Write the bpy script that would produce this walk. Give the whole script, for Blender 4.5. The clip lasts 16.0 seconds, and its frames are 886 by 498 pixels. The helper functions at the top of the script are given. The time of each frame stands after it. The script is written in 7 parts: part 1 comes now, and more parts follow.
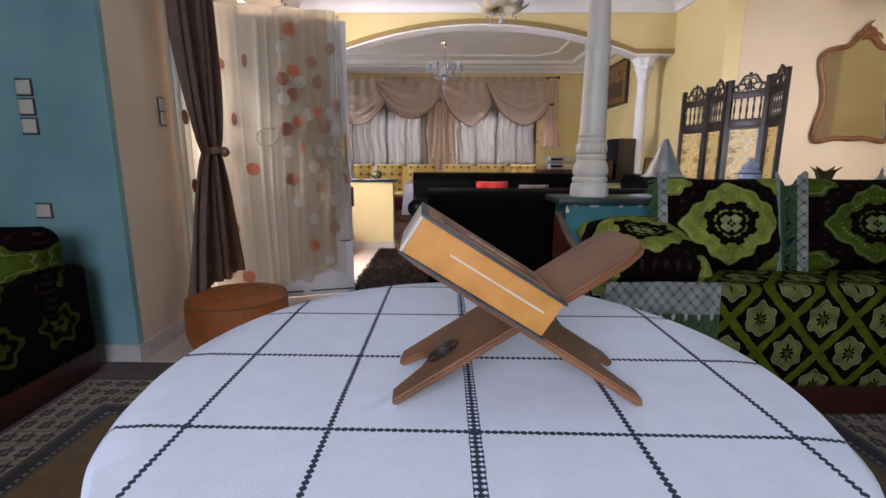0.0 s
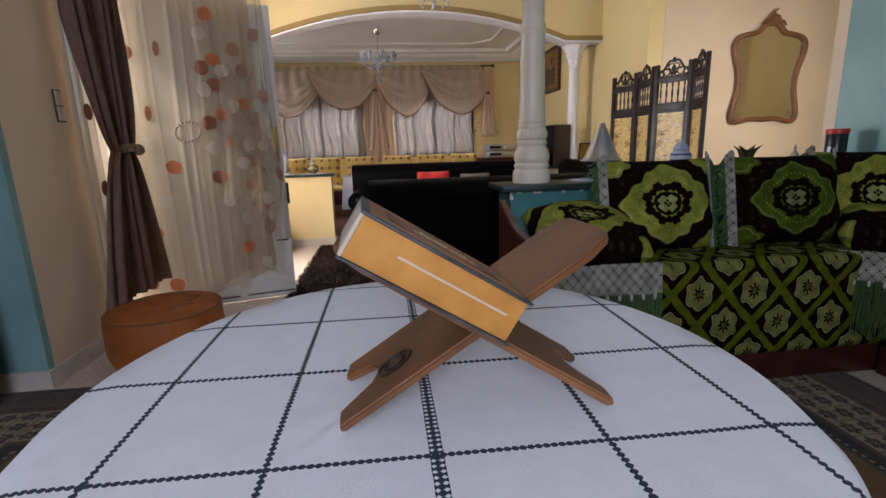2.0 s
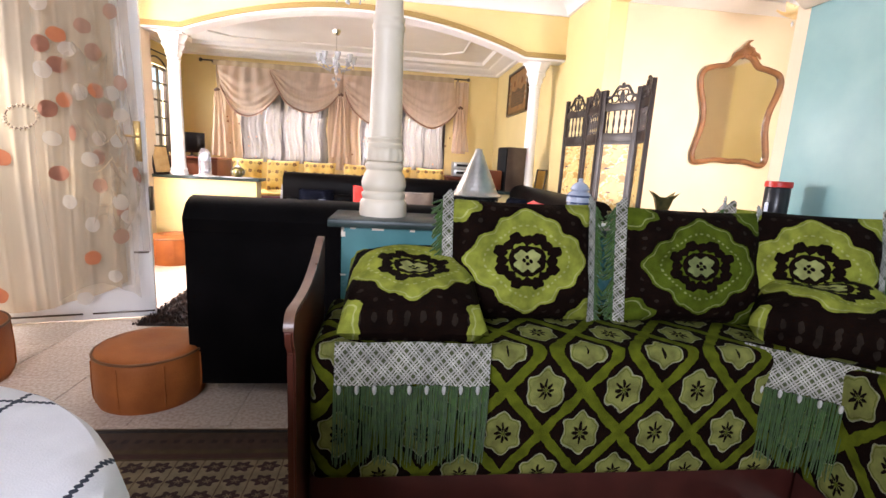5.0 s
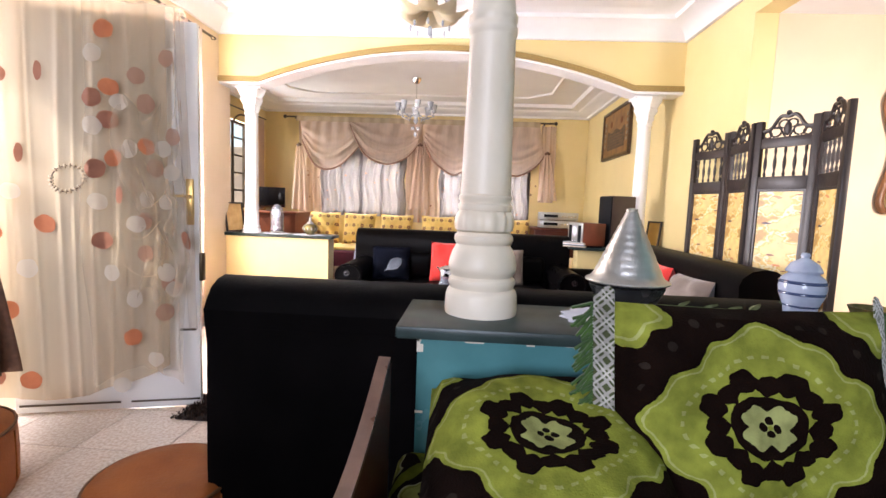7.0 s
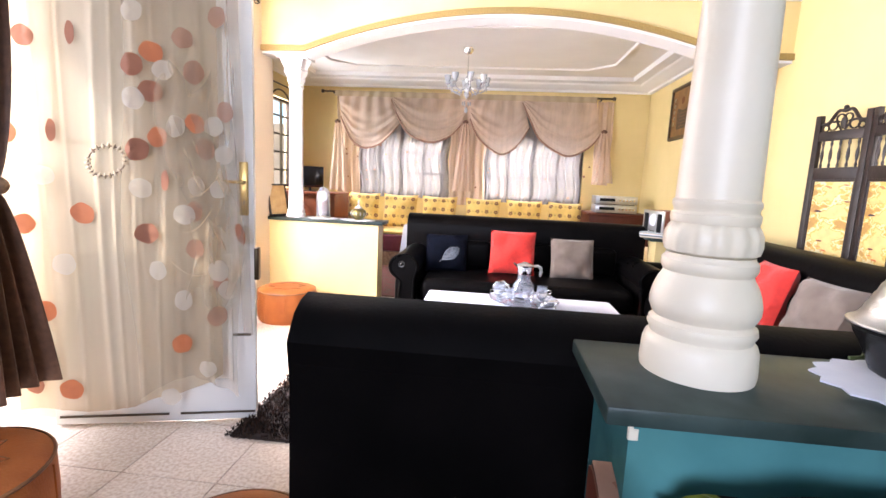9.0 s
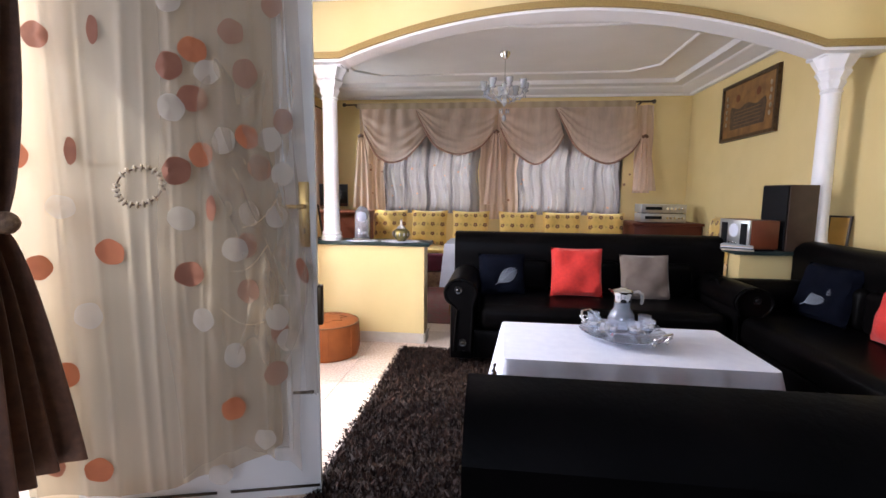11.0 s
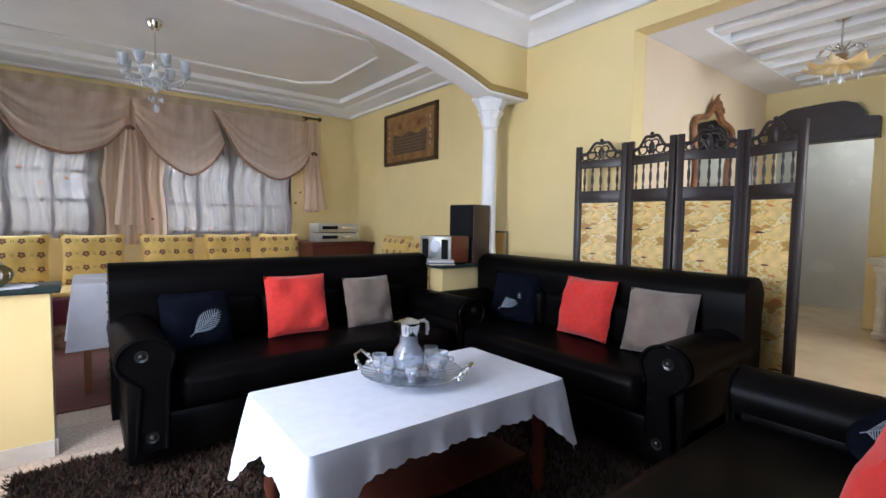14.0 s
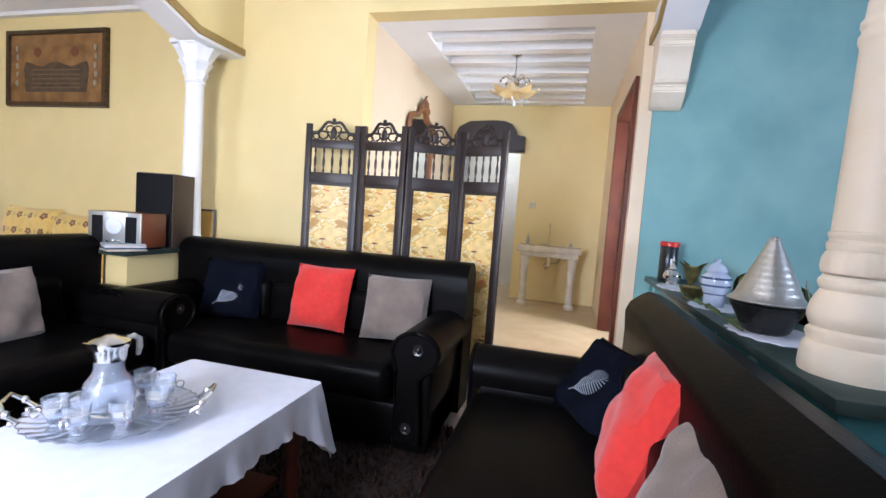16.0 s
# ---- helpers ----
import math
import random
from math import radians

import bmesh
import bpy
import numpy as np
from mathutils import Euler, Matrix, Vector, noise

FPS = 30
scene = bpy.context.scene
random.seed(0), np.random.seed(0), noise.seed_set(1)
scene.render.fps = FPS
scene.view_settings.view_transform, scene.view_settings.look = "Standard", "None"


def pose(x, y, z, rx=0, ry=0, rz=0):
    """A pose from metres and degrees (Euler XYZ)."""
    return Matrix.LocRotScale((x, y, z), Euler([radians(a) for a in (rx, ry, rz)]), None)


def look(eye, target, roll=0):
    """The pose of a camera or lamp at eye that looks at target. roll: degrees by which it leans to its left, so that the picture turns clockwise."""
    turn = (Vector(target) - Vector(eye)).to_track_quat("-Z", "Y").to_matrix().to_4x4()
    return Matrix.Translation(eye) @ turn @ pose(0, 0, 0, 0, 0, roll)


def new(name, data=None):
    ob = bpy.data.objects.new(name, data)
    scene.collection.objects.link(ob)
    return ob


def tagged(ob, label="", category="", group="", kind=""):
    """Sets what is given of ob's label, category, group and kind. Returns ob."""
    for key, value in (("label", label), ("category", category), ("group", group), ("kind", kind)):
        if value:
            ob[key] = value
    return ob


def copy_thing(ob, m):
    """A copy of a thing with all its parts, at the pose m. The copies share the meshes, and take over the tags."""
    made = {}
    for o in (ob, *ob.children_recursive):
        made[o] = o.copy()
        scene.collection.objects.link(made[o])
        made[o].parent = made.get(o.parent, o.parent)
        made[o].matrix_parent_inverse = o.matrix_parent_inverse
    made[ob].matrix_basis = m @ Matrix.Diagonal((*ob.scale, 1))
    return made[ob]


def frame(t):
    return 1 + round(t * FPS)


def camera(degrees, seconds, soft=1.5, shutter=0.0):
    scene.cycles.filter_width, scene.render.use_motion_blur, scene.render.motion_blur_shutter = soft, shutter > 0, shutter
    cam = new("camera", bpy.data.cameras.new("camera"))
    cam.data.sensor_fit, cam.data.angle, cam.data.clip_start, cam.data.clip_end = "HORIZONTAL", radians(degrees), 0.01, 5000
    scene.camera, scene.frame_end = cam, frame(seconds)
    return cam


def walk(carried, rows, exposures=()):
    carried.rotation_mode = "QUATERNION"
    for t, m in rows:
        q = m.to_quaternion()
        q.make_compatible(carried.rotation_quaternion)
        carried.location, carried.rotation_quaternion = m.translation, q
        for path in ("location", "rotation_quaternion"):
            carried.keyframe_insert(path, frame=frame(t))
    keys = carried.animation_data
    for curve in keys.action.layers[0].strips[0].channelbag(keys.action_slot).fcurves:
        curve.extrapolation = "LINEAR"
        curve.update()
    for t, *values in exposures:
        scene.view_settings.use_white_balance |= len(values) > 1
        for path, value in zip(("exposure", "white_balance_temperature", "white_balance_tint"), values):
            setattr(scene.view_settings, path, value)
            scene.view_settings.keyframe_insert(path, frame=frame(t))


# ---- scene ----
cam = camera(87.6, 16.0)
PATH = [
    (0, (0.11, 0.256, 1.064), (0.098, 2.219, 0.68), 0.1),
    (0.5, (0.099, 0.245, 1.052), (0.056, 2.199, 0.627), 1.0),
    (1, (0.056, 0.257, 1.048), (-0.08, 2.199, 0.59), 1.0),
    (1.5, (0.016, 0.293, 1.062), (-0.122, 2.241, 0.634), 0.2),
    (2, (0.108, 0.333, 1.058), (0.335, 2.274, 0.634), -1.7),
    (2.5, (0.289, 0.361, 1.045), (0.541, 2.291, 0.587), -0.3),
    (3, (0.459, 0.378, 1.057), (0.839, 2.286, 0.594), 0.6),
    (5.5, (0.909, 0.942, 1.119), (1.099, 2.91, 0.819), 3.1),
    (6, (0.901, 1.129, 1.135), (1.079, 3.107, 0.902), 1.9),
    (6.5, (0.858, 1.269, 1.149), (0.945, 3.253, 0.914), 1.8),
    (7, (0.811, 1.449, 1.156), (0.702, 3.437, 0.966), 2.2),
    (7.5, (0.78, 1.559, 1.161), (0.527, 3.529, 0.928), 1.5),
    (8, (0.709, 1.645, 1.166), (0.46, 3.613, 0.907), 2.5),
    (8.5, (0.588, 1.734, 1.185), (0.416, 3.713, 0.958), 2.3),
    (9, (0.465, 1.812, 1.194), (0.262, 3.781, 0.906), 2.7),
    (9.5, (0.389, 1.886, 1.188), (0.086, 3.843, 0.908), 2.3),
    (12, (-0.166, 2.426, 1.205), (-0.335, 4.411, 1.022), 0.1),
    (12.5, (-0.237, 2.559, 1.192), (-0.294, 4.553, 1.037), 1.9),
    (13, (-0.312, 2.653, 1.184), (0.145, 4.595, 1.05), 1.9),
    (13.5, (-0.386, 2.768, 1.180), (0.523, 4.544, 1.031), 0.5),
    (14, (-0.375, 2.917, 1.155), (0.845, 4.497, 1.036), 0.9),
    (14.5, (-0.34, 3.048, 1.146), (1.177, 4.348, 1.048), 2.0),
    (15, (-0.338, 3.153, 1.157), (1.458, 4.031, 1.089), 2.5),
    (15.5, (-0.350, 3.231, 1.165), (1.54, 3.867, 1.123), 3.1),
    (16, (-0.330, 3.291, 1.155), (1.608, 3.793, 1.013), 4.2),
]
EXPOSURES = [(0, 0.1, 6150, 10), (1.5, -0.05, 6200, 10), (2.1, -0.2, 6700, 10), (2.6, 0.15, 6900, 10), (3.1, 0.55, 7100, 10), (5.3, 1.45, 6800, 12), (7.0, 1.25, 6600, 12), (8.5, 1.4, 6350, 11), (9.0, 1.55, 6250, 10), (9.7, 1.7, 6200, 10), (11.8, -0.2, 5900, 9), (13.0, -0.2, 5800, 5), (13.6, 0.15, 5700, 2), (14.2, 0.45, 5500, 2), (15.0, 0.8, 5550, 4), (16, 0.98, 5500, 5)]
walk(cam, [(t, look(eye, target, roll)) for t, eye, target, roll in PATH], EXPOSURES)

# ---- world and large lights ----
world = bpy.data.worlds.new("sky")
scene.world = world
world.use_nodes = True
wn = world.node_tree.nodes
sky = wn.new("ShaderNodeTexSky")
sky.sky_type = "NISHITA"
sky.sun_disc = False
sky.sun_elevation = radians(48)
sky.sun_rotation = radians(250)
wn["Background"].inputs[1].default_value = 0.12
world.node_tree.links.new(sky.outputs[0], wn["Background"].inputs[0])


def sun_lamp():
    d = bpy.data.lights.new("sun", "SUN")
    d.energy, d.angle, d.color = 3.5, radians(0.5), (1.0, 0.94, 0.84)
    o = new("sun", d)
    o.rotation_euler = Vector((-0.63, -0.23, 0.74)).to_track_quat("Z", "Y").to_euler()


def area_lamp(name, eye, target, w, h, energy, color=(1, 1, 1)):
    d = bpy.data.lights.new(name, "AREA")
    d.shape, d.size, d.size_y, d.energy, d.color = "RECTANGLE", w, h, energy, color
    o = new(name, d)
    o.matrix_world = look(eye, target)
    return o


def bulb_lamp(name, at, energy, color, radius=0.08):
    d = bpy.data.lights.new(name, "POINT")
    d.energy, d.color, d.shadow_soft_size = energy, color, radius
    o = new(name, d)
    o.location = at


sun_lamp()
area_lamp("window_light_door", (-2.25, 3.38, 1.45), (0.1, 2.6, 0.7), 1.3, 2.0, 58, (0.90, 0.88, 1.0))
area_lamp("window_light_hall", (-1.70, 4.65, 1.45), (0.6, 4.5, 1.0), 1.0, 1.6, 118, (0.90, 0.89, 1.0))
area_lamp("window_light_south", (-0.4, -1.42, 1.7), (0.15, 1.0, 0.7), 1.5, 1.1, 70, (0.74, 0.79, 1.0))
area_lamp("window_light_north_a", (-0.98, 9.75, 2.9), (-0.7, 8.4, 0.9), 1.5, 1.0, 225, (1.0, 0.96, 0.97))
area_lamp("window_light_north_b", (1.02, 9.75, 2.9), (0.8, 8.4, 0.9), 1.5, 1.0, 225, (1.0, 0.96, 0.97))
area_lamp("window_light_side", (-3.0, 8.12, 1.9), (0, 7.2, 0.9), 0.7, 1.1, 60, (0.94, 0.96, 1.0))
# added fill: brightens the corridor from the side room, which has no window
area_lamp("window_light_corridor", (3.4, 2.0, 1.7), (3.9, 4.2, 1.3), 0.7, 1.0, 54, (1.0, 0.96, 0.97))
# added fill under the far room's ceiling; no source is known there
area_lamp("window_light_far_room", (5.7, 4.0, 2.40), (5.7, 4.4, 0.3), 0.8, 0.8, 7, (1.0, 0.99, 0.97))

# ---- materials ----
MATS = {}


def mat(name, color, rough=0.6, metal=0.0, color2=None, scale=8.0, detail=4.0, bump=0.0, bump_scale=60.0, spec=0.5, coat=0.0, sheen=0.0, wear=0.0, trans=0.0, ior=1.45):
    """A principled material with two scales of variation, in object coordinates."""
    if name in MATS:
        return MATS[name]
    m = bpy.data.materials.new(name)
    m.use_nodes = True
    nt = m.node_tree
    n, l = nt.nodes, nt.links
    b = n["Principled BSDF"]
    b.inputs["Roughness"].default_value = rough
    b.inputs["Metallic"].default_value = metal
    b.inputs["Specular IOR Level"].default_value = spec
    b.inputs["Coat Weight"].default_value = coat
    b.inputs["Sheen Weight"].default_value = sheen
    b.inputs["Transmission Weight"].default_value = trans
    b.inputs["IOR"].default_value = ior
    tc = n.new("ShaderNodeTexCoord")
    ns = n.new("ShaderNodeTexNoise")
    ns.inputs["Scale"].default_value, ns.inputs["Detail"].default_value = scale, detail
    l.new(tc.outputs["Object"], ns.inputs["Vector"])
    c2 = color2 or tuple(c * 0.82 for c in color)
    ramp = n.new("ShaderNodeValToRGB")
    ramp.color_ramp.elements[0].position, ramp.color_ramp.elements[1].position = 0.32, 0.68
    ramp.color_ramp.elements[0].color, ramp.color_ramp.elements[1].color = (*c2, 1), (*color, 1)
    l.new(ns.outputs[0], ramp.inputs[0])
    out = ramp.outputs[0]
    if wear:
        n2 = n.new("ShaderNodeTexNoise")
        n2.inputs["Scale"].default_value, n2.inputs["Detail"].default_value = 1.3, 6
        l.new(tc.outputs["Object"], n2.inputs["Vector"])
        mr = n.new("ShaderNodeMapRange")
        mr.inputs[1].default_value, mr.inputs[2].default_value = 0.35, 0.7
        mr.inputs[3].default_value, mr.inputs[4].default_value = 1 - wear, 1.0
        l.new(n2.outputs[0], mr.inputs[0])
        hs = n.new("ShaderNodeHueSaturation")
        l.new(out, hs.inputs["Color"])
        l.new(mr.outputs[0], hs.inputs["Value"])
        out = hs.outputs[0]
    l.new(out, b.inputs["Base Color"])
    nr = n.new("ShaderNodeMapRange")
    nr.inputs[3].default_value, nr.inputs[4].default_value = max(rough - 0.06, 0.02), min(rough + 0.08, 1)
    l.new(ns.outputs[0], nr.inputs[0])
    l.new(nr.outputs[0], b.inputs["Roughness"])
    if bump:
        nb = n.new("ShaderNodeTexNoise")
        nb.inputs["Scale"].default_value, nb.inputs["Detail"].default_value = bump_scale, 3
        l.new(tc.outputs["Object"], nb.inputs["Vector"])
        bp = n.new("ShaderNodeBump")
        bp.inputs["Strength"].default_value, bp.inputs["Distance"].default_value = bump, 0.01
        l.new(nb.outputs[0], bp.inputs["Height"])
        l.new(bp.outputs[0], b.inputs["Normal"])
    MATS[name] = m
    return m


YELLOW = mat("yellow plaster", (0.80, 0.65, 0.32), 0.42, color2=(0.76, 0.61, 0.28), scale=2.5, bump=0.06, bump_scale=40, wear=0.06)
CREAM = mat("cream plaster", (0.74, 0.60, 0.42), 0.45, color2=(0.70, 0.56, 0.38), scale=2.5, bump=0.05, bump_scale=40, wear=0.06)
TEAL = mat("polished teal plaster", (0.26, 0.43, 0.41), 0.22, color2=(0.20, 0.36, 0.35), scale=3.2, detail=8, bump=0.12, bump_scale=7, wear=0.15, spec=0.6)
PLINTH = mat("glossy turquoise paint", (0.115, 0.31, 0.31), 0.25, color2=(0.065, 0.20, 0.205), scale=4, detail=9, bump=0.25, bump_scale=9, wear=0.25, spec=0.6)
WHITE = mat("white gypsum", (0.85, 0.84, 0.84), 0.6, scale=3, color2=(0.81, 0.80, 0.80), bump=0.03)
GOLDPAINT = mat("ochre glitter trim", (0.40, 0.27, 0.09), 0.5, color2=(0.26, 0.17, 0.05), scale=140, bump=0.2, bump_scale=200)
STONE = mat("cream carved stone", (0.80, 0.71, 0.57), 0.42, color2=(0.74, 0.64, 0.49), scale=5, bump=0.05, bump_scale=80, wear=0.08)
SLATE = mat("dark green marble", (0.020, 0.034, 0.030), 0.3, color2=(0.05, 0.072, 0.066), scale=9, detail=10, wear=0.3, spec=0.22)
TERRAZZO = mat("terrazzo", (0.76, 0.65, 0.54), 0.22, color2=(0.56, 0.44, 0.35), scale=70, detail=2, wear=0.15, spec=0.5)
LEATHER = mat("black leather", (0.0035, 0.0028, 0.0028), 0.34, color2=(0.002, 0.0018, 0.0018), scale=5, bump=0.07, bump_scale=90, spec=0.05)
STUD = mat("dark stud metal", (0.10, 0.08, 0.06), 0.3, 1.0)
WHITEPAINT = mat("white gloss paint", (0.76, 0.74, 0.70), 0.3, scale=2, color2=(0.72, 0.70, 0.65), wear=0.08)
BROWNDRAPE = mat("brown satin drape", (0.14, 0.066, 0.034), 0.5, color2=(0.085, 0.038, 0.02), scale=30, bump=0.2, bump_scale=300, sheen=0.05)
TAN = mat("tan leather", (0.50, 0.155, 0.038), 0.5, color2=(0.35, 0.10, 0.025), spec=0.3, scale=7, bump=0.2, bump_scale=120, wear=0.3)
WOOD = mat("brown wood", (0.26, 0.105, 0.038), 0.42, color2=(0.12, 0.05, 0.02), scale=6, detail=8, bump=0.15, bump_scale=50)
DARKWOOD = mat("black stained wood", (0.018, 0.011, 0.009), 0.4, color2=(0.03, 0.018, 0.014), scale=12, bump=0.1)
REDWOOD = mat("dark red wood", (0.11, 0.03, 0.016), 0.45, spec=0.25, color2=(0.08, 0.02, 0.012), scale=6, detail=8)
CLOTH = mat("white linen", (0.66, 0.68, 0.75), 0.85, color2=(0.61, 0.63, 0.71), scale=20, bump=0.15, bump_scale=500)
RED = mat("red fabric", (0.62, 0.03, 0.02), 0.8, color2=(0.52, 0.022, 0.016), scale=40, bump=0.3, bump_scale=400, sheen=0.2)
TAUPE = mat("taupe suede", (0.20, 0.155, 0.125), 0.85, color2=(0.135, 0.10, 0.08), scale=9, bump=0.2, bump_scale=200, sheen=0.3)
BLACKCLOTH = mat("black cloth", (0.008, 0.008, 0.009), 0.7, spec=0.15, scale=10, bump=0.1)
CHROME = mat("chrome", (0.75, 0.75, 0.74), 0.14, 1.0, scale=4)
BRASS = mat("brass", (0.60, 0.40, 0.13), 0.28, 1.0, scale=10)
GREENV = mat("olive green velvet", (0.16, 0.20, 0.028), 0.85, color2=(0.11, 0.15, 0.02), scale=9, bump=0.35, bump_scale=260, sheen=0.35)
BROWNV = mat("dark brown velvet", (0.022, 0.010, 0.007), 0.9, color2=(0.014, 0.007, 0.005), scale=9, bump=0.35, bump_scale=260, sheen=0.2)
IVORY = mat("ivory cord", (0.50, 0.48, 0.44), 0.85, color2=(0.36, 0.35, 0.32), scale=60, bump=0.3, bump_scale=200)


# ---- shape helpers ----
def part(name, bm, material, parent=None, label="", smooth=True, kind=""):
    me = bpy.data.meshes.new(name)
    bm.normal_update()
    bm.to_mesh(me)
    bm.free()
    me.materials.append(material)
    if smooth:
        me.polygons.foreach_set("use_smooth", [True] * len(me.polygons))
        me.set_sharp_from_angle(angle=radians(38))
    o = new(name, me)
    if parent is not None:
        o.parent = parent
    return tagged(o, label, kind=kind)


def thing(name, at, rz=0.0, label="", category="", group=""):
    o = new(name)
    o.matrix_world = pose(*at, 0, 0, rz)
    return tagged(o, label, category, group)


def box(bm, x0, x1, y0, y1, z0, z1, bevel=0.0, seg=2, m=None):
    r = bmesh.ops.create_cube(bm, size=1.0)
    vs = r["verts"]
    for v in vs:
        v.co = Vector(((x0 + x1) / 2 + v.co.x * (x1 - x0), (y0 + y1) / 2 + v.co.y * (y1 - y0), (z0 + z1) / 2 + v.co.z * (z1 - z0)))
    if m is not None:
        bmesh.ops.transform(bm, matrix=m, verts=vs)
    if bevel:
        es = list({e for v in vs for e in v.link_edges})
        bmesh.ops.bevel(bm, geom=es, offset=bevel, segments=seg, profile=0.5, affect="EDGES")
    return bm


def boxes(*bs, bevel=0.0, seg=2):
    bm = bmesh.new()
    for b in bs:
        box(bm, *b, bevel=bevel, seg=seg)
    return bm


def lathe(bm, profile, at=(0, 0, 0), n=28, sx=1.0, sy=1.0, lobes=0, depth=0.0):
    """Turned shape: profile of (radius, height)."""
    rings = []
    for r, z in profile:
        ring = []
        for i in range(n):
            a = 2 * math.pi * i / n
            rr = r * (1 + depth * math.cos(lobes * a)) if lobes else r
            ring.append(bm.verts.new((at[0] + rr * sx * math.cos(a), at[1] + rr * sy * math.sin(a), at[2] + z)))
        rings.append(ring)
    for a, b in zip(rings, rings[1:]):
        for i in range(n):
            bm.faces.new((a[i], a[(i + 1) % n], b[(i + 1) % n], b[i]))
    if profile[0][0] > 1e-4:
        bm.faces.new(rings[0][::-1])
    if profile[-1][0] > 1e-4:
        bm.faces.new(rings[-1])
    return bm


def tube(bm, pts, r, n=8, closed=False):
    """A round bar along points; r is a number or one radius a point."""
    pts = [Vector(p) for p in pts]
    k = len(pts)
    rs = r if isinstance(r, (list, tuple)) else [r] * k
    rings = []
    up = Vector((0.13, 0.21, 0.97)).normalized()
    for i, p in enumerate(pts):
        a = pts[(i - 1) % k] if closed or i else p
        b = pts[(i + 1) % k] if closed or i < k - 1 else p
        d = (b - a).normalized()
        if abs(d.dot(up)) > 0.95:
            up = Vector((1, 0.1, 0)).normalized()
        u = d.cross(up).normalized()
        v = d.cross(u)
        rings.append([bm.verts.new(p + rs[i] * (u * math.cos(t) + v * math.sin(t))) for t in (2 * math.pi * j / n for j in range(n))])
    pairs = list(zip(rings, rings[1:])) + ([(rings[-1], rings[0])] if closed else [])
    for a, b in pairs:
        for j in range(n):
            bm.faces.new((a[j], a[(j + 1) % n], b[(j + 1) % n], b[j]))
    if not closed:
        bm.faces.new(rings[0][::-1])
        bm.faces.new(rings[-1])
    return bm


def sheet(bm, fn, nu, nv, thick=0.0, close_u=False):
    """A grid surface fn(u, v), u and v from 0 to 1; thick gives it a back a little behind along the normal."""
    grid = [[bm.verts.new(fn(i / nu, j / nv)) for j in range(nv + 1)] for i in range(nu + 1)]
    fs = []
    for i in range(nu):
        for j in range(nv):
            fs.append(bm.faces.new((grid[i][j], grid[i + 1][j], grid[i + 1][j + 1], grid[i][j + 1])))
    if thick:
        bm.normal_update()
        bmesh.ops.solidify(bm, geom=fs, thickness=thick)
    return bm


def prism(bm, outline, axis, lo, hi):
    """Extrudes a closed 2D outline (a, b) along an axis: 'x' takes (y, z), 'y' takes (x, z), 'z' takes (x, y)."""
    def at(p, h):
        return {"x": (h, p[0], p[1]), "y": (p[0], h, p[1]), "z": (p[0], p[1], h)}[axis]
    a = [bm.verts.new(at(p, lo)) for p in outline]
    b = [bm.verts.new(at(p, hi)) for p in outline]
    bm.faces.new(a)
    bm.faces.new(b[::-1])
    for i in range(len(a)):
        j = (i + 1) % len(a)
        bm.faces.new((a[i], b[i], b[j], a[j]))
    bmesh.ops.recalc_face_normals(bm, faces=bm.faces)
    return bm


def structure(name, bm, material, label=""):
    return part(name, bm, material, None, label, kind="structure")

# ---- the large structure ----
XL, XR, YB, ZC = -1.52, 2.6, 5.65, 2.78
# floor slabs
structure("floor", boxes((-4.2, 2.75, 2.56, 9.1, -0.12, -0.004)), mat("terrazzo grout", (0.46, 0.38, 0.30), 0.6), "beige terrazzo floor of the hall")
structure("floor_nook", boxes((-4.2, 2.89, -1.5, 2.556, -0.12, 0.0)), TERRAZZO, "beige terrazzo floor of the sitting nook")
structure("floor_corridor", boxes((2.75, 6.4, 1.5, 5.6, -0.12, -0.006)), WHITE)
# left side: pier, wall with the terrace door opening, wall beyond it
structure("wall_west_nook", boxes((-4.2, XL, 2.56, 2.60, 0, ZC)), TEAL, "polished teal plaster wall of the sitting nook")
structure("wall_west_pier", boxes((-1.75, XL, 2.602, 3.13, 0, ZC)), CREAM, "cream plaster pier beside the terrace door")
structure("wall_west_lintel", boxes((-1.75, XL, 3.13, 3.66, 2.14, ZC)), CREAM, "cream wall above the terrace door")
structure("wall_west", boxes((-1.75, XL, 3.66, 4.15, 0, ZC), (-1.75, XL, 4.15, 5.15, 0, 0.5), (-1.75, XL, 4.15, 5.15, 2.3, ZC), (-1.75, XL, 5.15, YB + 0.2, 0, ZC)), CREAM, "cream plaster wall beyond the terrace door")
structure("wall_nook_side", boxes((-4.3, -4.2, -1.5, 2.6, 0, ZC)), TEAL, "teal plaster wall")
structure("wall_south_a", boxes((-4.3, -1.2, -1.6, -1.5, 0, ZC), (0.4, 2.89, -1.6, -1.5, 0, ZC), (-1.2, 0.4, -1.6, -1.5, 0, 0.95), (-1.2, 0.4, -1.6, -1.5, 2.2, ZC)), CREAM, "cream wall with a window opening")
XT = 2.74
structure("wall_east_nook", boxes((XT, 2.89, -1.5, 2.84, 0, ZC)), TEAL, "polished teal plaster wall behind the long counter")
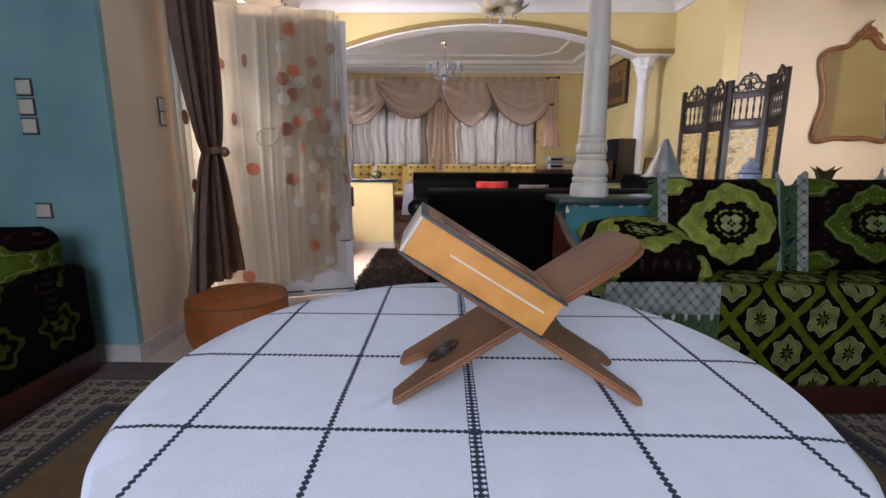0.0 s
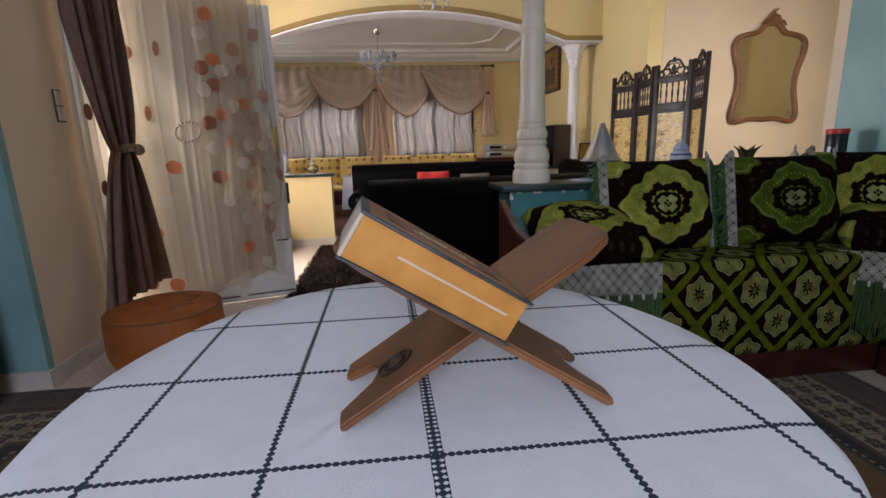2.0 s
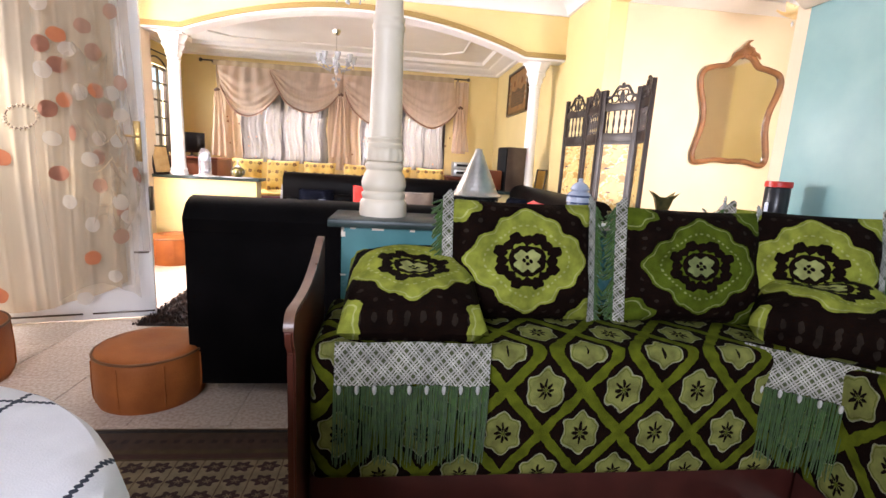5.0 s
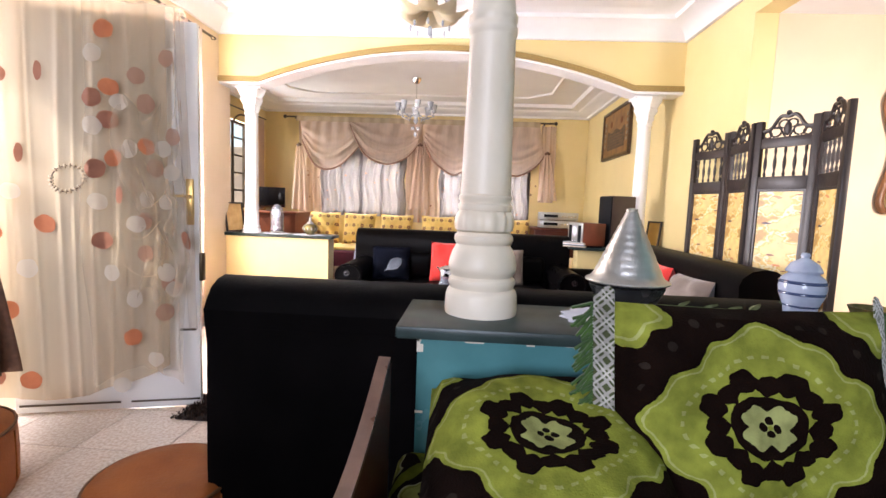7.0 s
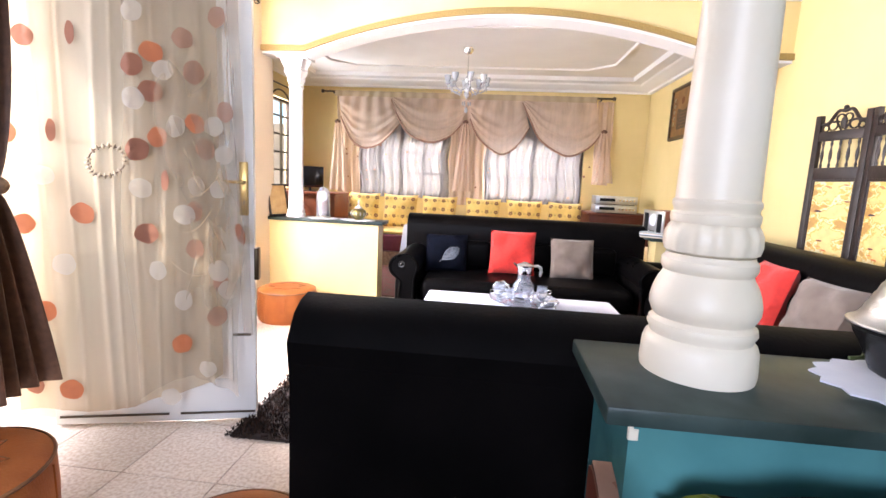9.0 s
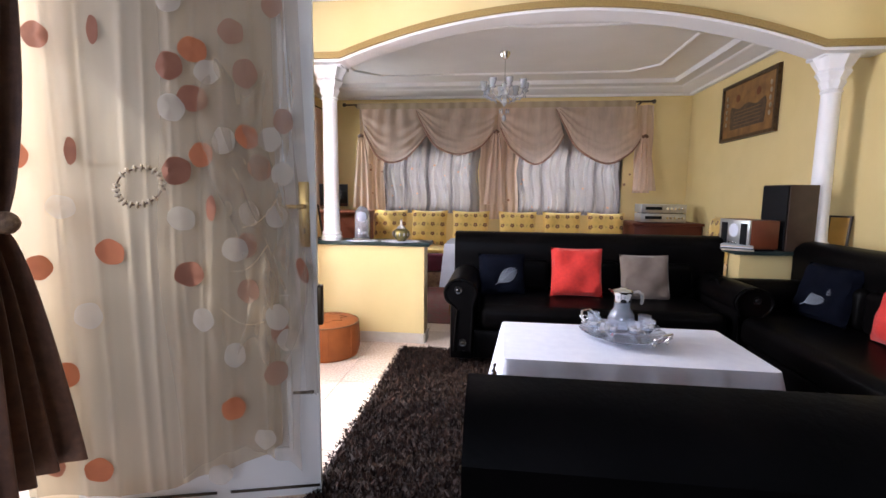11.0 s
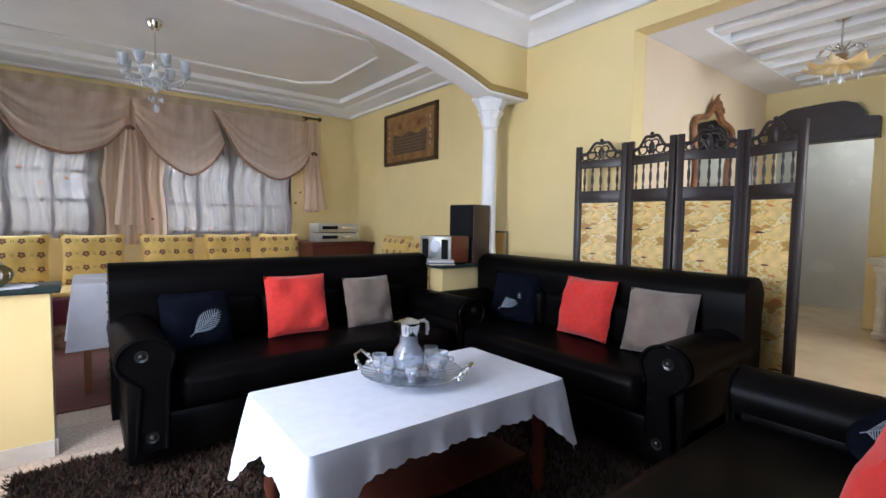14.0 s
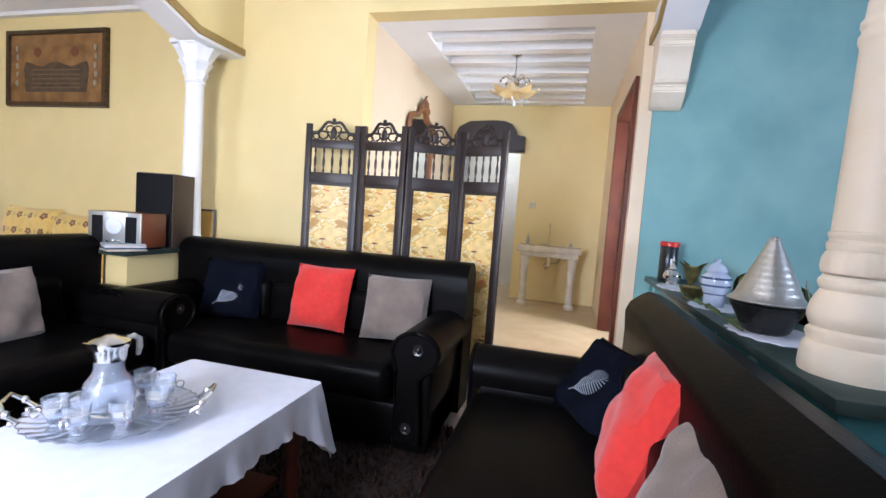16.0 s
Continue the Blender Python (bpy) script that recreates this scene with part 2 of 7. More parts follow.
# right side: opening to the corridor, wall beyond it
structure("wall_east_lintel", boxes((XR, 2.75, 2.882, 4.68, 2.47, ZC)), YELLOW, "yellow plaster above the corridor opening")
structure("wall_east", boxes((XR, 2.75, 4.68, 9.0, 0, ZC)), YELLOW, "pale yellow plaster wall with the screen in front")
structure("wall_corridor_north", boxes((2.752, 5.05, 4.68, 4.8, 0, 2.47)), CREAM, "cream corridor wall with the framed mirror")
structure("wall_corridor_south", boxes((2.745, 2.89, 2.841, 2.92, 0, 2.47), (2.891, 3.90, 2.80, 2.92, 2.12, 2.47), (3.90, 5.05, 2.80, 2.92, 0, 2.47)), CREAM, "pale yellow corridor wall with a door opening")
structure("wall_corridor_end", boxes((5.05, 5.17, 2.80, 3.85, 0, 2.47), (5.05, 5.17, 3.85, 4.60, 1.96, 2.47), (5.05, 5.17, 4.60, 4.8, 0, 2.47)), YELLOW, "pale yellow corridor end wall with a doorway")
structure("wall_far_room", boxes((6.2, 6.3, 3.2, 5.4, 0, 2.47), (5.17, 6.2, 5.3, 5.4, 0, 2.47), (5.17, 6.2, 3.2, 3.3, 0, 2.47)), mat("grey white plaster", (0.62, 0.59, 0.55), 0.25, scale=2), "smooth light wall of the room beyond the doorway")
structure("wall_side_room", boxes((2.75, 4.2, 1.5, 1.6, 0, 2.47), (4.2, 4.3, 1.5, 2.8, 0, 2.47)), CREAM, "cream wall of the side room")
structure("ceiling_corridor", boxes((2.752, 6.3, 2.80, 3.21, 2.47, 2.6), (2.752, 6.3, 4.38, 5.4, 2.47, 2.6), (2.752, 2.94, 3.21, 4.38, 2.47, 2.6), (4.93, 6.3, 3.21, 4.38, 2.47, 2.6), (2.94, 4.93, 3.21, 4.38, 2.56, 2.66),
                                    (2.75, 4.3, 1.5, 2.8, 2.47, 2.6)), WHITE, "white corridor ceiling with a ribbed sunken tray")
for i in range(7):
    part("rib", boxes((2.94 + 0.285 * (i + 0.5), 2.94 + 0.285 * (i + 0.5) + 0.10, 3.211, 4.379, 2.485, 2.559)), WHITE, bpy.data.objects["ceiling_corridor"])
structure("stairs_corridor", boxes((2.60, 2.84, 2.921, 4.679, -0.004, 0.135), (2.84, 5.049, 2.921, 4.679, -0.004, 0.27), (2.841, 3.9, 1.6, 2.92, 0.0, 0.268), (5.05, 6.199, 3.301, 5.299, 0, 0.268), bevel=0.0), mat("corridor tile", (0.50, 0.37, 0.225), 0.16, color2=(0.44, 0.32, 0.19), scale=5, wear=0.1), "raised glossy beige corridor floor")
# salon
structure("wall_north", boxes((-2.7, -1.65, 8.9, 9.05, 0, ZC), (-1.65, -0.3, 8.9, 9.05, 0, 0.95), (-1.65, -0.3, 8.9, 9.05, 1.95, ZC), (-0.3, 0.3, 8.9, 9.05, 0, ZC),
                              (0.3, 1.75, 8.9, 9.05, 0, 0.95), (0.3, 1.75, 8.9, 9.05, 1.95, ZC), (1.75, 2.75, 8.9, 9.05, 0, ZC)), YELLOW, "yellow plaster end wall with two windows")
structure("wall_salon_west", boxes((-2.65, -2.55, YB + 0.2, 7.75, 0, ZC), (-2.65, -2.55, 7.75, 8.5, 0, 1.0), (-2.65, -2.55, 7.75, 8.5, 2.25, ZC), (-2.65, -2.55, 8.5, 8.9, 0, ZC)), YELLOW, "yellow plaster side wall of the salon with a narrow window")
structure("wall_salon_south", boxes((-2.65, -1.75, YB, YB + 0.2, 0, ZC)), CREAM)


def arch_wall():
    """The wall over the wide flat arch; its underside curves."""
    pts = [(XL, 2.20), (-1.15, 2.20)]
    for i in range(1, 32):
        x = -1.15 + (2.18 + 1.15) * i / 32
        u = (x - 0.515) / 1.665
        pts.append((x, 2.20 + 0.305 * (1 - abs(u) ** 2.0)))
    pts += [(2.18, 2.20), (XR, 2.20), (XR, ZC), (XL, ZC)]
    return prism(bmesh.new(), pts, "y", YB, YB + 0.2), pts


bm, ARCH = arch_wall()
structure("wall_arch", bm, YELLOW, "yellow plaster wall above the wide arch")


def arch_trim(inner, outer, y0, y1):
    bm = bmesh.new()
    low = ARCH[:35]
    n = len(low)
    a = [[bm.verts.new((p[0], y, p[1] + d)) for p in low] for y, d in ((y0, inner), (y0, outer), (y1, outer), (y1, inner))]
    for k in range(4):
        q, r = a[k], a[(k + 1) % 4]
        for i in range(n - 1):
            bm.faces.new((q[i], q[i + 1], r[i + 1], r[i]))
    for e in (0, n - 1):
        bm.faces.new([a[k][e] for k in range(4)])
    bmesh.ops.recalc_face_normals(bm, faces=bm.faces)
    return bm


structure("trim_arch", arch_trim(0.0, 0.045, YB - 0.022, YB - 0.001), GOLDPAINT, "ochre painted band along the arch")
structure("arch_soffit", arch_trim(-0.02, -0.001, YB + 0.001, YB + 0.199), WHITE, "white underside of the arch")
# low walls under the arch
structure("wall_low_west", boxes((-1.52, -0.52, 5.76, 5.94, 0, 0.79)), YELLOW, "yellow low wall under the arch")
structure("counter_west", boxes((-1.54, -0.48, 5.73, 5.99, 0.79, 0.82), bevel=0.006), SLATE, "dark stone top of the low wall")
structure("wall_low_east", boxes((1.82, 2.6, 5.76, 5.94, 0, 0.79)), YELLOW, "yellow low wall under the arch")
structure("counter_east", boxes((1.76, 2.6, 5.71, 6.01, 0.79, 0.82), bevel=0.006), SLATE, "dark stone top of the low wall")
# hall ceiling with its sunken ribbed tray and stepped cornice
structure("ceiling", boxes((-4.3, 2.89, -1.6, 3.0, ZC, ZC + 0.1), (-1.75, 2.75, 3.0, 3.35, ZC, ZC + 0.1), (-1.75, -1.1, 3.35, 5.25, ZC, ZC + 0.1), (2.15, 2.75, 3.35, 5.25, ZC, ZC + 0.1),
                           (-1.75, 2.75, 5.25, 5.9, ZC, ZC + 0.1), (-1.15, 2.2, 3.3, 5.3, ZC + 0.14, ZC + 0.22), (-1.15, -1.1, 3.3, 5.3, ZC + 0.1, ZC + 0.14), (2.15, 2.2, 3.3, 5.3, ZC + 0.1, ZC + 0.14),
                           (-1.1, 2.15, 3.3, 3.35, ZC + 0.1, ZC + 0.14), (-1.1, 2.15, 5.25, 5.3, ZC + 0.1, ZC + 0.14),
                           *[(-1.1 + 0.27 * (i + 0.5), -1.1 + 0.27 * (i + 0.5) + 0.09, 3.6, 5.0, ZC + 0.06, ZC + 0.139) for i in range(12)]), WHITE, "white gypsum ceiling with a sunken ribbed tray")


def cornice(name, x0, x1, y0, y1, z, steps, label):
    """A stepped cornice round a room, its corners mitred; steps of (how far in, depth below z)."""
    bm = bmesh.new()
    rings = []
    for q, h in steps:
        rings.append([bm.verts.new((x, y, z - h)) for x, y in ((x0 + q, y0 + q), (x1 - q, y0 + q), (x1 - q, y1 - q), (x0 + q, y1 - q))])
    rings.append([bm.verts.new((x, y, z - 0.002)) for x, y in ((x0, y0), (x1, y0), (x1, y1), (x0, y1))])
    n = len(rings)
    for k in range(n):
        a, b = rings[k], rings[(k + 1) % n]
        for i in range(4):
            bm.faces.new((a[i], a[(i + 1) % 4], b[(i + 1) % 4], b[i]))
    bmesh.ops.recalc_face_normals(bm, faces=bm.faces)
    return structure(name, bm, WHITE, label)


cornice("cornice_hall", XL, XR, 2.90, YB, ZC, ((0.002, 0.17), (0.03, 0.17), (0.05, 0.13), (0.13, 0.07), (0.19, 0.05), (0.20, 0.02), (0.28, 0.002)), "white stepped gypsum cornice of the hall")
structure("ceiling_salon", boxes((-2.65, 2.75, 5.851, 9.05, 2.70, 2.86)), WHITE, "white gypsum ceiling of the salon")
cornice("cornice_salon", -2.55, XR, YB + 0.2, 8.9, 2.70, ((0.002, 0.15), (0.05, 0.15), (0.06, 0.125), (0.20, 0.085), (0.22, 0.06), (0.34, 0.05), (0.36, 0.002)), "white stepped gypsum cornice of the salon")


def salon_moulding():
    """A thin raised line on the ceiling with chamfered corners."""
    x0, x1, y0, y1, c = -1.75, 1.85, 6.55, 8.15, 0.28
    pts = [(x0 + c, y0), (x1 - c, y0), (x1, y0 + c), (x1, y1 - c), (x1 - c, y1), (x0 + c, y1), (x0, y1 - c), (x0, y0 + c)]
    structure("trim_ceiling", tube(bmesh.new(), [(x, y, 2.70) for x, y in pts], 0.022, 8, closed=True), WHITE, "thin white moulding line on the salon ceiling")


salon_moulding()


# arch between the column and the right wall, with its corbel
def side_arch():
    pts = [(2.738, 2.27), (2.50, 2.27)]
    for i in range(1, 14):
        u = i / 13
        pts.append((2.50 - 1.52 * u, 2.27 + 0.22 * math.sin(u * math.pi) ** 0.8))
    pts += [(0.88, 2.27), (0.78, 2.27), (0.78, ZC - 0.002), (2.738, ZC - 0.002)]
    structure("beam", prism(bmesh.new(), pts, "y", 2.68, 2.88), WHITE, "white underside and face of the side arch")
    low = pts[:16]
    bm = bmesh.new()
    ring = [[bm.verts.new((p[0], y, p[1] + d)) for p in low] for y, d in ((2.882, 0.0), (2.882, 0.045), (2.90, 0.045), (2.90, 0.0))]
    for k in range(4):
        q, r = ring[k], ring[(k + 1) % 4]
        for i in range(len(low) - 1):
            bm.faces.new((q[i], q[i + 1], r[i + 1], r[i]))
    bmesh.ops.recalc_face_normals(bm, faces=bm.faces)
    structure("trim_side_arch", bm, GOLDPAINT, "ochre painted band along the side arch")


side_arch()
bm = prism(bmesh.new(), [(2.738, 2.268), (2.508, 2.268), (2.508, 2.235), (2.528, 2.225), (2.523, 2.19), (2.538, 2.18), (2.578, 2.09), (2.598, 2.02), (2.628, 2.0), (2.628, 1.97), (2.668, 1.92), (2.713, 1.885), (2.738, 1.88)], "y", 2.69, 2.87)
bmesh.ops.bevel(bm, geom=list(bm.edges), offset=0.006, segments=2, affect="EDGES")
structure("corbel", bm, STONE, "white carved corbel under the side arch")
# skirtings
SKIRT = mat("pale marble skirting", (0.62, 0.57, 0.50), 0.3, color2=(0.5, 0.45, 0.38), scale=9)
structure("baseboard", boxes((-4.19, XL + 0.012, 2.545, 2.559, 0, 0.09), (XL + 0.001, XL + 0.013, 2.56, 3.06, 0, 0.09), (XL + 0.001, XL + 0.013, 3.66, YB + 0.1, 0, 0.09), (-1.50, -0.52, 5.746, 5.759, 0, 0.08), (-0.519, -0.507, 5.76, 5.94, 0, 0.08)), SKIRT, "pale marble skirting")


# ---- pedestal counter and column ----
structure("wall_counter", boxes((0.70, XT, 2.52, 2.755, 0, 0.846)), PLINTH, "teal plaster plinth under the long counter")
chips = random.Random(15)
bm = bmesh.new()
for k in range(4):
    z = chips.uniform(0.62, 0.83)
    box(bm, 0.6985, 0.706 + chips.uniform(0, 0.012), 2.5185, 2.526, z, z + chips.uniform(0.006, 0.022), bevel=0.001, seg=1)
for k in range(7):
    x = 0.72 + 0.11 * k + chips.uniform(-0.03, 0.03)
    box(bm, x, x + chips.uniform(0.01, 0.05), 2.5185, 2.522, 0.838 - chips.uniform(0, 0.006), 0.8455)
part("paint_chip", bm, STONE, bpy.data.objects["wall_counter"], "pale bare plaster where the paint is chipped")
structure("counter", boxes((0.652, XT, 2.48, 2.788, 0.846, 0.876), bevel=0.005), SLATE, "dark green stone counter top")


def big_column():
    o = thing("column", (0.850, 2.665, 0.876), 0, "cream carved stone column with ringed baluster foot on the counter", "column")
    prof = [(0.094, 0.0), (0.096, 0.012), (0.094, 0.05), (0.090, 0.062), (0.084, 0.068), (0.085, 0.074), (0.089, 0.082), (0.087, 0.092), (0.082, 0.096), (0.080, 0.10), (0.084, 0.106), (0.089, 0.118), (0.089, 0.132), (0.085, 0.150), (0.079, 0.166), (0.073, 0.176),
            (0.071, 0.182), (0.074, 0.186), (0.077, 0.194), (0.076, 0.204), (0.071, 0.209), (0.070, 0.214)]
    part("foot", lathe(bmesh.new(), prof, n=44), STONE, o)
    part("collar", lathe(bmesh.new(), [(0.066, 0.2141), (0.073, 0.219), (0.076, 0.232), (0.075, 0.25), (0.070, 0.262), (0.066, 0.268)], n=96, lobes=14, depth=0.025), STONE, o, "gadrooned collar")
    part("shaft", lathe(bmesh.new(), [(0.068, 0.2682), (0.070, 0.276), (0.070, 0.284), (0.066, 0.288), (0.066, 0.294), (0.069, 0.298), (0.069, 0.306), (0.065, 0.310), (0.0575, 0.70), (0.0585, 0.704), (0.062, 0.71), (0.0625, 0.722), (0.058, 0.729), (0.0575, 0.736), (0.061, 0.742), (0.061, 0.752), (0.055, 0.76), (0.052, 0.80), (0.048, 1.10), (0.05, 1.25), (0.075, 1.36), (0.085, 1.41), (0.09, 1.41), (0.09, 1.903)], n=44), STONE, o)


big_column()


def small_column(at, label):
    o = thing("column", at, 0, label, "column", "columns under the arch")
    h = 1.38
    part("shaft", lathe(bmesh.new(), [(0.085, 0), (0.085, 0.03), (0.075, 0.04), (0.08, 0.06), (0.068, 0.075), (0.062, 0.3), (0.058, h - 0.27), (0.066, h - 0.26), (0.066, h - 0.25), (0.056, h - 0.24)], n=24), WHITE, o)
    bm = lathe(bmesh.new(), [(0.056, h - 0.242), (0.075, h - 0.2), (0.07, h - 0.18), (0.1, h - 0.13), (0.09, h - 0.11), (0.125, h - 0.045), (0.13, h - 0.03)], n=32, lobes=8, depth=0.09)
    box(bm, -0.13, 0.13, -0.1, 0.1, h - 0.032, h, bevel=0.006)
    part("capital", bm, WHITE, o, "white leaf-carved capital")


small_column((-1.30, 5.83, 0.82), "white column with carved capital, on the low wall beside the card")
small_column((2.36, 5.83, 0.82), "white column with carved capital, on the low wall beside the loudspeaker")


# ---- sofas ----
def sofa(name, at, rz, w, label, d=0.86, seats=3, h=0.90, bt=0.24, arm_z=0.535):
    """Rolled-arm sofa; local x along its width, y points to the front."""
    o = thing(name, at, rz, label, "sofa", "black leather sofas")
    aw = 0.23
    x0, x1 = -w / 2, w / 2
    part("base", boxes((x0 + 0.03, x1 - 0.03, -d / 2 + 0.03, d / 2 - 0.04, 0.06, 0.27), bevel=0.025), LEATHER, o)
    prof = [(-d / 2 + 0.01, 0.05), (-d / 2, 0.30), (-d / 2 + 0.004, 0.70), (-d / 2 - 0.006, 0.76), (-d / 2 - 0.012, 0.81), (-d / 2 + 0.004, h - 0.065), (-d / 2 + 0.03, h - 0.03), (-d / 2 + 0.07, h - 0.008), (-d / 2 + 0.115, h), (-d / 2 + bt - 0.06, h - 0.014), (-d / 2 + bt - 0.015, h - 0.05), (-d / 2 + bt, h - 0.09), (-d / 2 + bt - 0.005, 0.72), (-d / 2 + bt, 0.40), (-d / 2 + bt, 0.06)]
    back = part("backrest", prism(bmesh.new(), prof, "x", x0, x1), LEATHER, o)
    part("seam", tube(bmesh.new(), [(x0 + 0.02, -d / 2 - 0.002, 0.755), (x1 - 0.02, -d / 2 - 0.002, 0.755)], 0.004, 6), LEATHER, back)
    for s in (-1, 1):
        for k in range(13):
            bm = bmesh.new()
            bmesh.ops.create_icosphere(bm, subdivisions=1, radius=0.007, matrix=Matrix.Translation((s * (w / 2 + 0.001), -d / 2 + 0.03, 0.12 + 0.055 * k)))
            part("stud", bm, STUD, back)
    cw = (w - 2 * aw) / seats
    for i in range(seats):
        a = x0 + aw + i * cw
        part("back_cushion", boxes((a + 0.001, a + cw - 0.001, -d / 2 + bt - 0.06, -d / 2 + bt + 0.05, 0.44, 0.69), bevel=0.05, seg=5), LEATHER, o)
    part("seat_cushion", boxes((x0 + aw, x1 - aw, -d / 2 + bt - 0.01, d / 2 + 0.0, 0.272, 0.45), bevel=0.06, seg=5), LEATHER, o)
    for s in (-1, 1):
        xa = s * (w / 2 - aw / 2)
        arm = part("armrest", boxes((xa - aw / 2 + 0.03, xa + aw / 2 - 0.03, -d / 2 + 0.02, d / 2 - 0.02, 0.06, arm_z - 0.035), bevel=0.02), LEATHER, o)
        ring = [(xa + s * 0.012 + 0.115 * math.cos(t), arm_z + 0.10 * math.sin(t)) for t in (2 * math.pi * k / 28 for k in range(28))]
        part("arm_roll", prism(bmesh.new(), ring, "y", -d / 2 + 0.10, d / 2 - 0.004), LEATHER, arm)
        cx, cz = xa + s * 0.012, arm_z
        face = [(cx - s * 0.075, 0.13), (cx - s * 0.085, 0.45)] + [(cx + s * 0.108 * math.cos(t), cz + 0.094 * math.sin(t)) for t in (math.pi - 1.2 * math.pi * k / 16 for k in range(17))] + [(cx + s * 0.02, 0.42), (cx + s * 0.04, 0.13)]
        part("arm_front", prism(bmesh.new(), face, "y", d / 2 - 0.003, d / 2 + 0.016), LEATHER, arm)
        part("piping", tube(bmesh.new(), [(p[0], d / 2 + 0.018, p[1]) for p in face], 0.0095, 8, closed=True), LEATHER, arm)
        for dx, z in ((s * 0.015, cz + 0.02), (-s * 0.02, 0.19)):
            bm = lathe(bmesh.new(), [(0.0001, 0.0), (0.026, 0.0), (0.026, 0.006), (0.014, 0.003), (0.012, 0.010), (0.006, 0.014), (0.0001, 0.015)], n=14)
            bmesh.ops.transform(bm, matrix=Matrix.Translation((cx + dx, d / 2 + 0.014, z)) @ Matrix.Rotation(radians(-90), 4, "X"), verts=bm.verts)
            part("rosette", bm, mat("dark button", (0.012, 0.010, 0.009), 0.3), arm, "dark button rosette")
        for yy in (-d / 2 + 0.08, d / 2 - 0.09):
            part("foot", lathe(bmesh.new(), [(0.024, 0), (0.03, 0.03), (0.03, 0.061)], (xa, yy, 0), 14), CHROME, o, "small shiny foot")
    return o


sofa("sofa", (0.897, 3.208, 0), 0, 1.775, "black leather two-seat sofa with a studded back, behind the counter", d=0.80, seats=2, h=0.900, bt=0.20, arm_z=0.50)
sofa("sofa", (0.745, 5.70, 0), 180, 2.07, "black leather three-seat sofa between the two low walls", d=0.88)
sofa("sofa", (2.0, 4.75, 0), 90, 1.94, "black leather three-seat sofa in front of the folding screen", d=0.78)


# ---- pattern materials ----
class N:
    """Numbers made by math nodes, for patterns."""
    nt = None

    def __init__(self, s):
        self.s = s

    @staticmethod
    def op(kind, *args):
        n = N.nt.nodes.new("ShaderNodeMath")
        n.operation = kind
        for i, a in enumerate(args):
            if isinstance(a, N):
                N.nt.links.new(a.s, n.inputs[i])
            else:
                n.inputs[i].default_value = a
        return N(n.outputs[0])

    def __add__(self, o): return N.op("ADD", self, o)
    def __sub__(self, o): return N.op("SUBTRACT", self, o)
    def __rsub__(self, o): return N.op("SUBTRACT", o, self)
    def __mul__(self, o): return N.op("MULTIPLY", self, o)
    def __truediv__(self, o): return N.op("DIVIDE", self, o)
    def __lt__(self, o): return N.op("LESS_THAN", self, o)
    def __gt__(self, o): return N.op("GREATER_THAN", self, o)
    def __radd__(self, o): return N.op("ADD", self, o)
    def __rmul__(self, o): return N.op("MULTIPLY", self, o)

    def abs(self): return N.op("ABSOLUTE", self)
    def cos(self): return N.op("COSINE", self)
    def sin(self): return N.op("SINE", self)
    def saw(self): return N.op("FRACT", self) - 0.5
    def max(self, o): return N.op("MAXIMUM", self, o)
    def min(self, o): return N.op("MINIMUM", self, o)


def length(a, b):
    return N.op("SQRT", a * a + b * b)


def angle_of(a, b):
    return N.op("ARCTAN2", a, b)


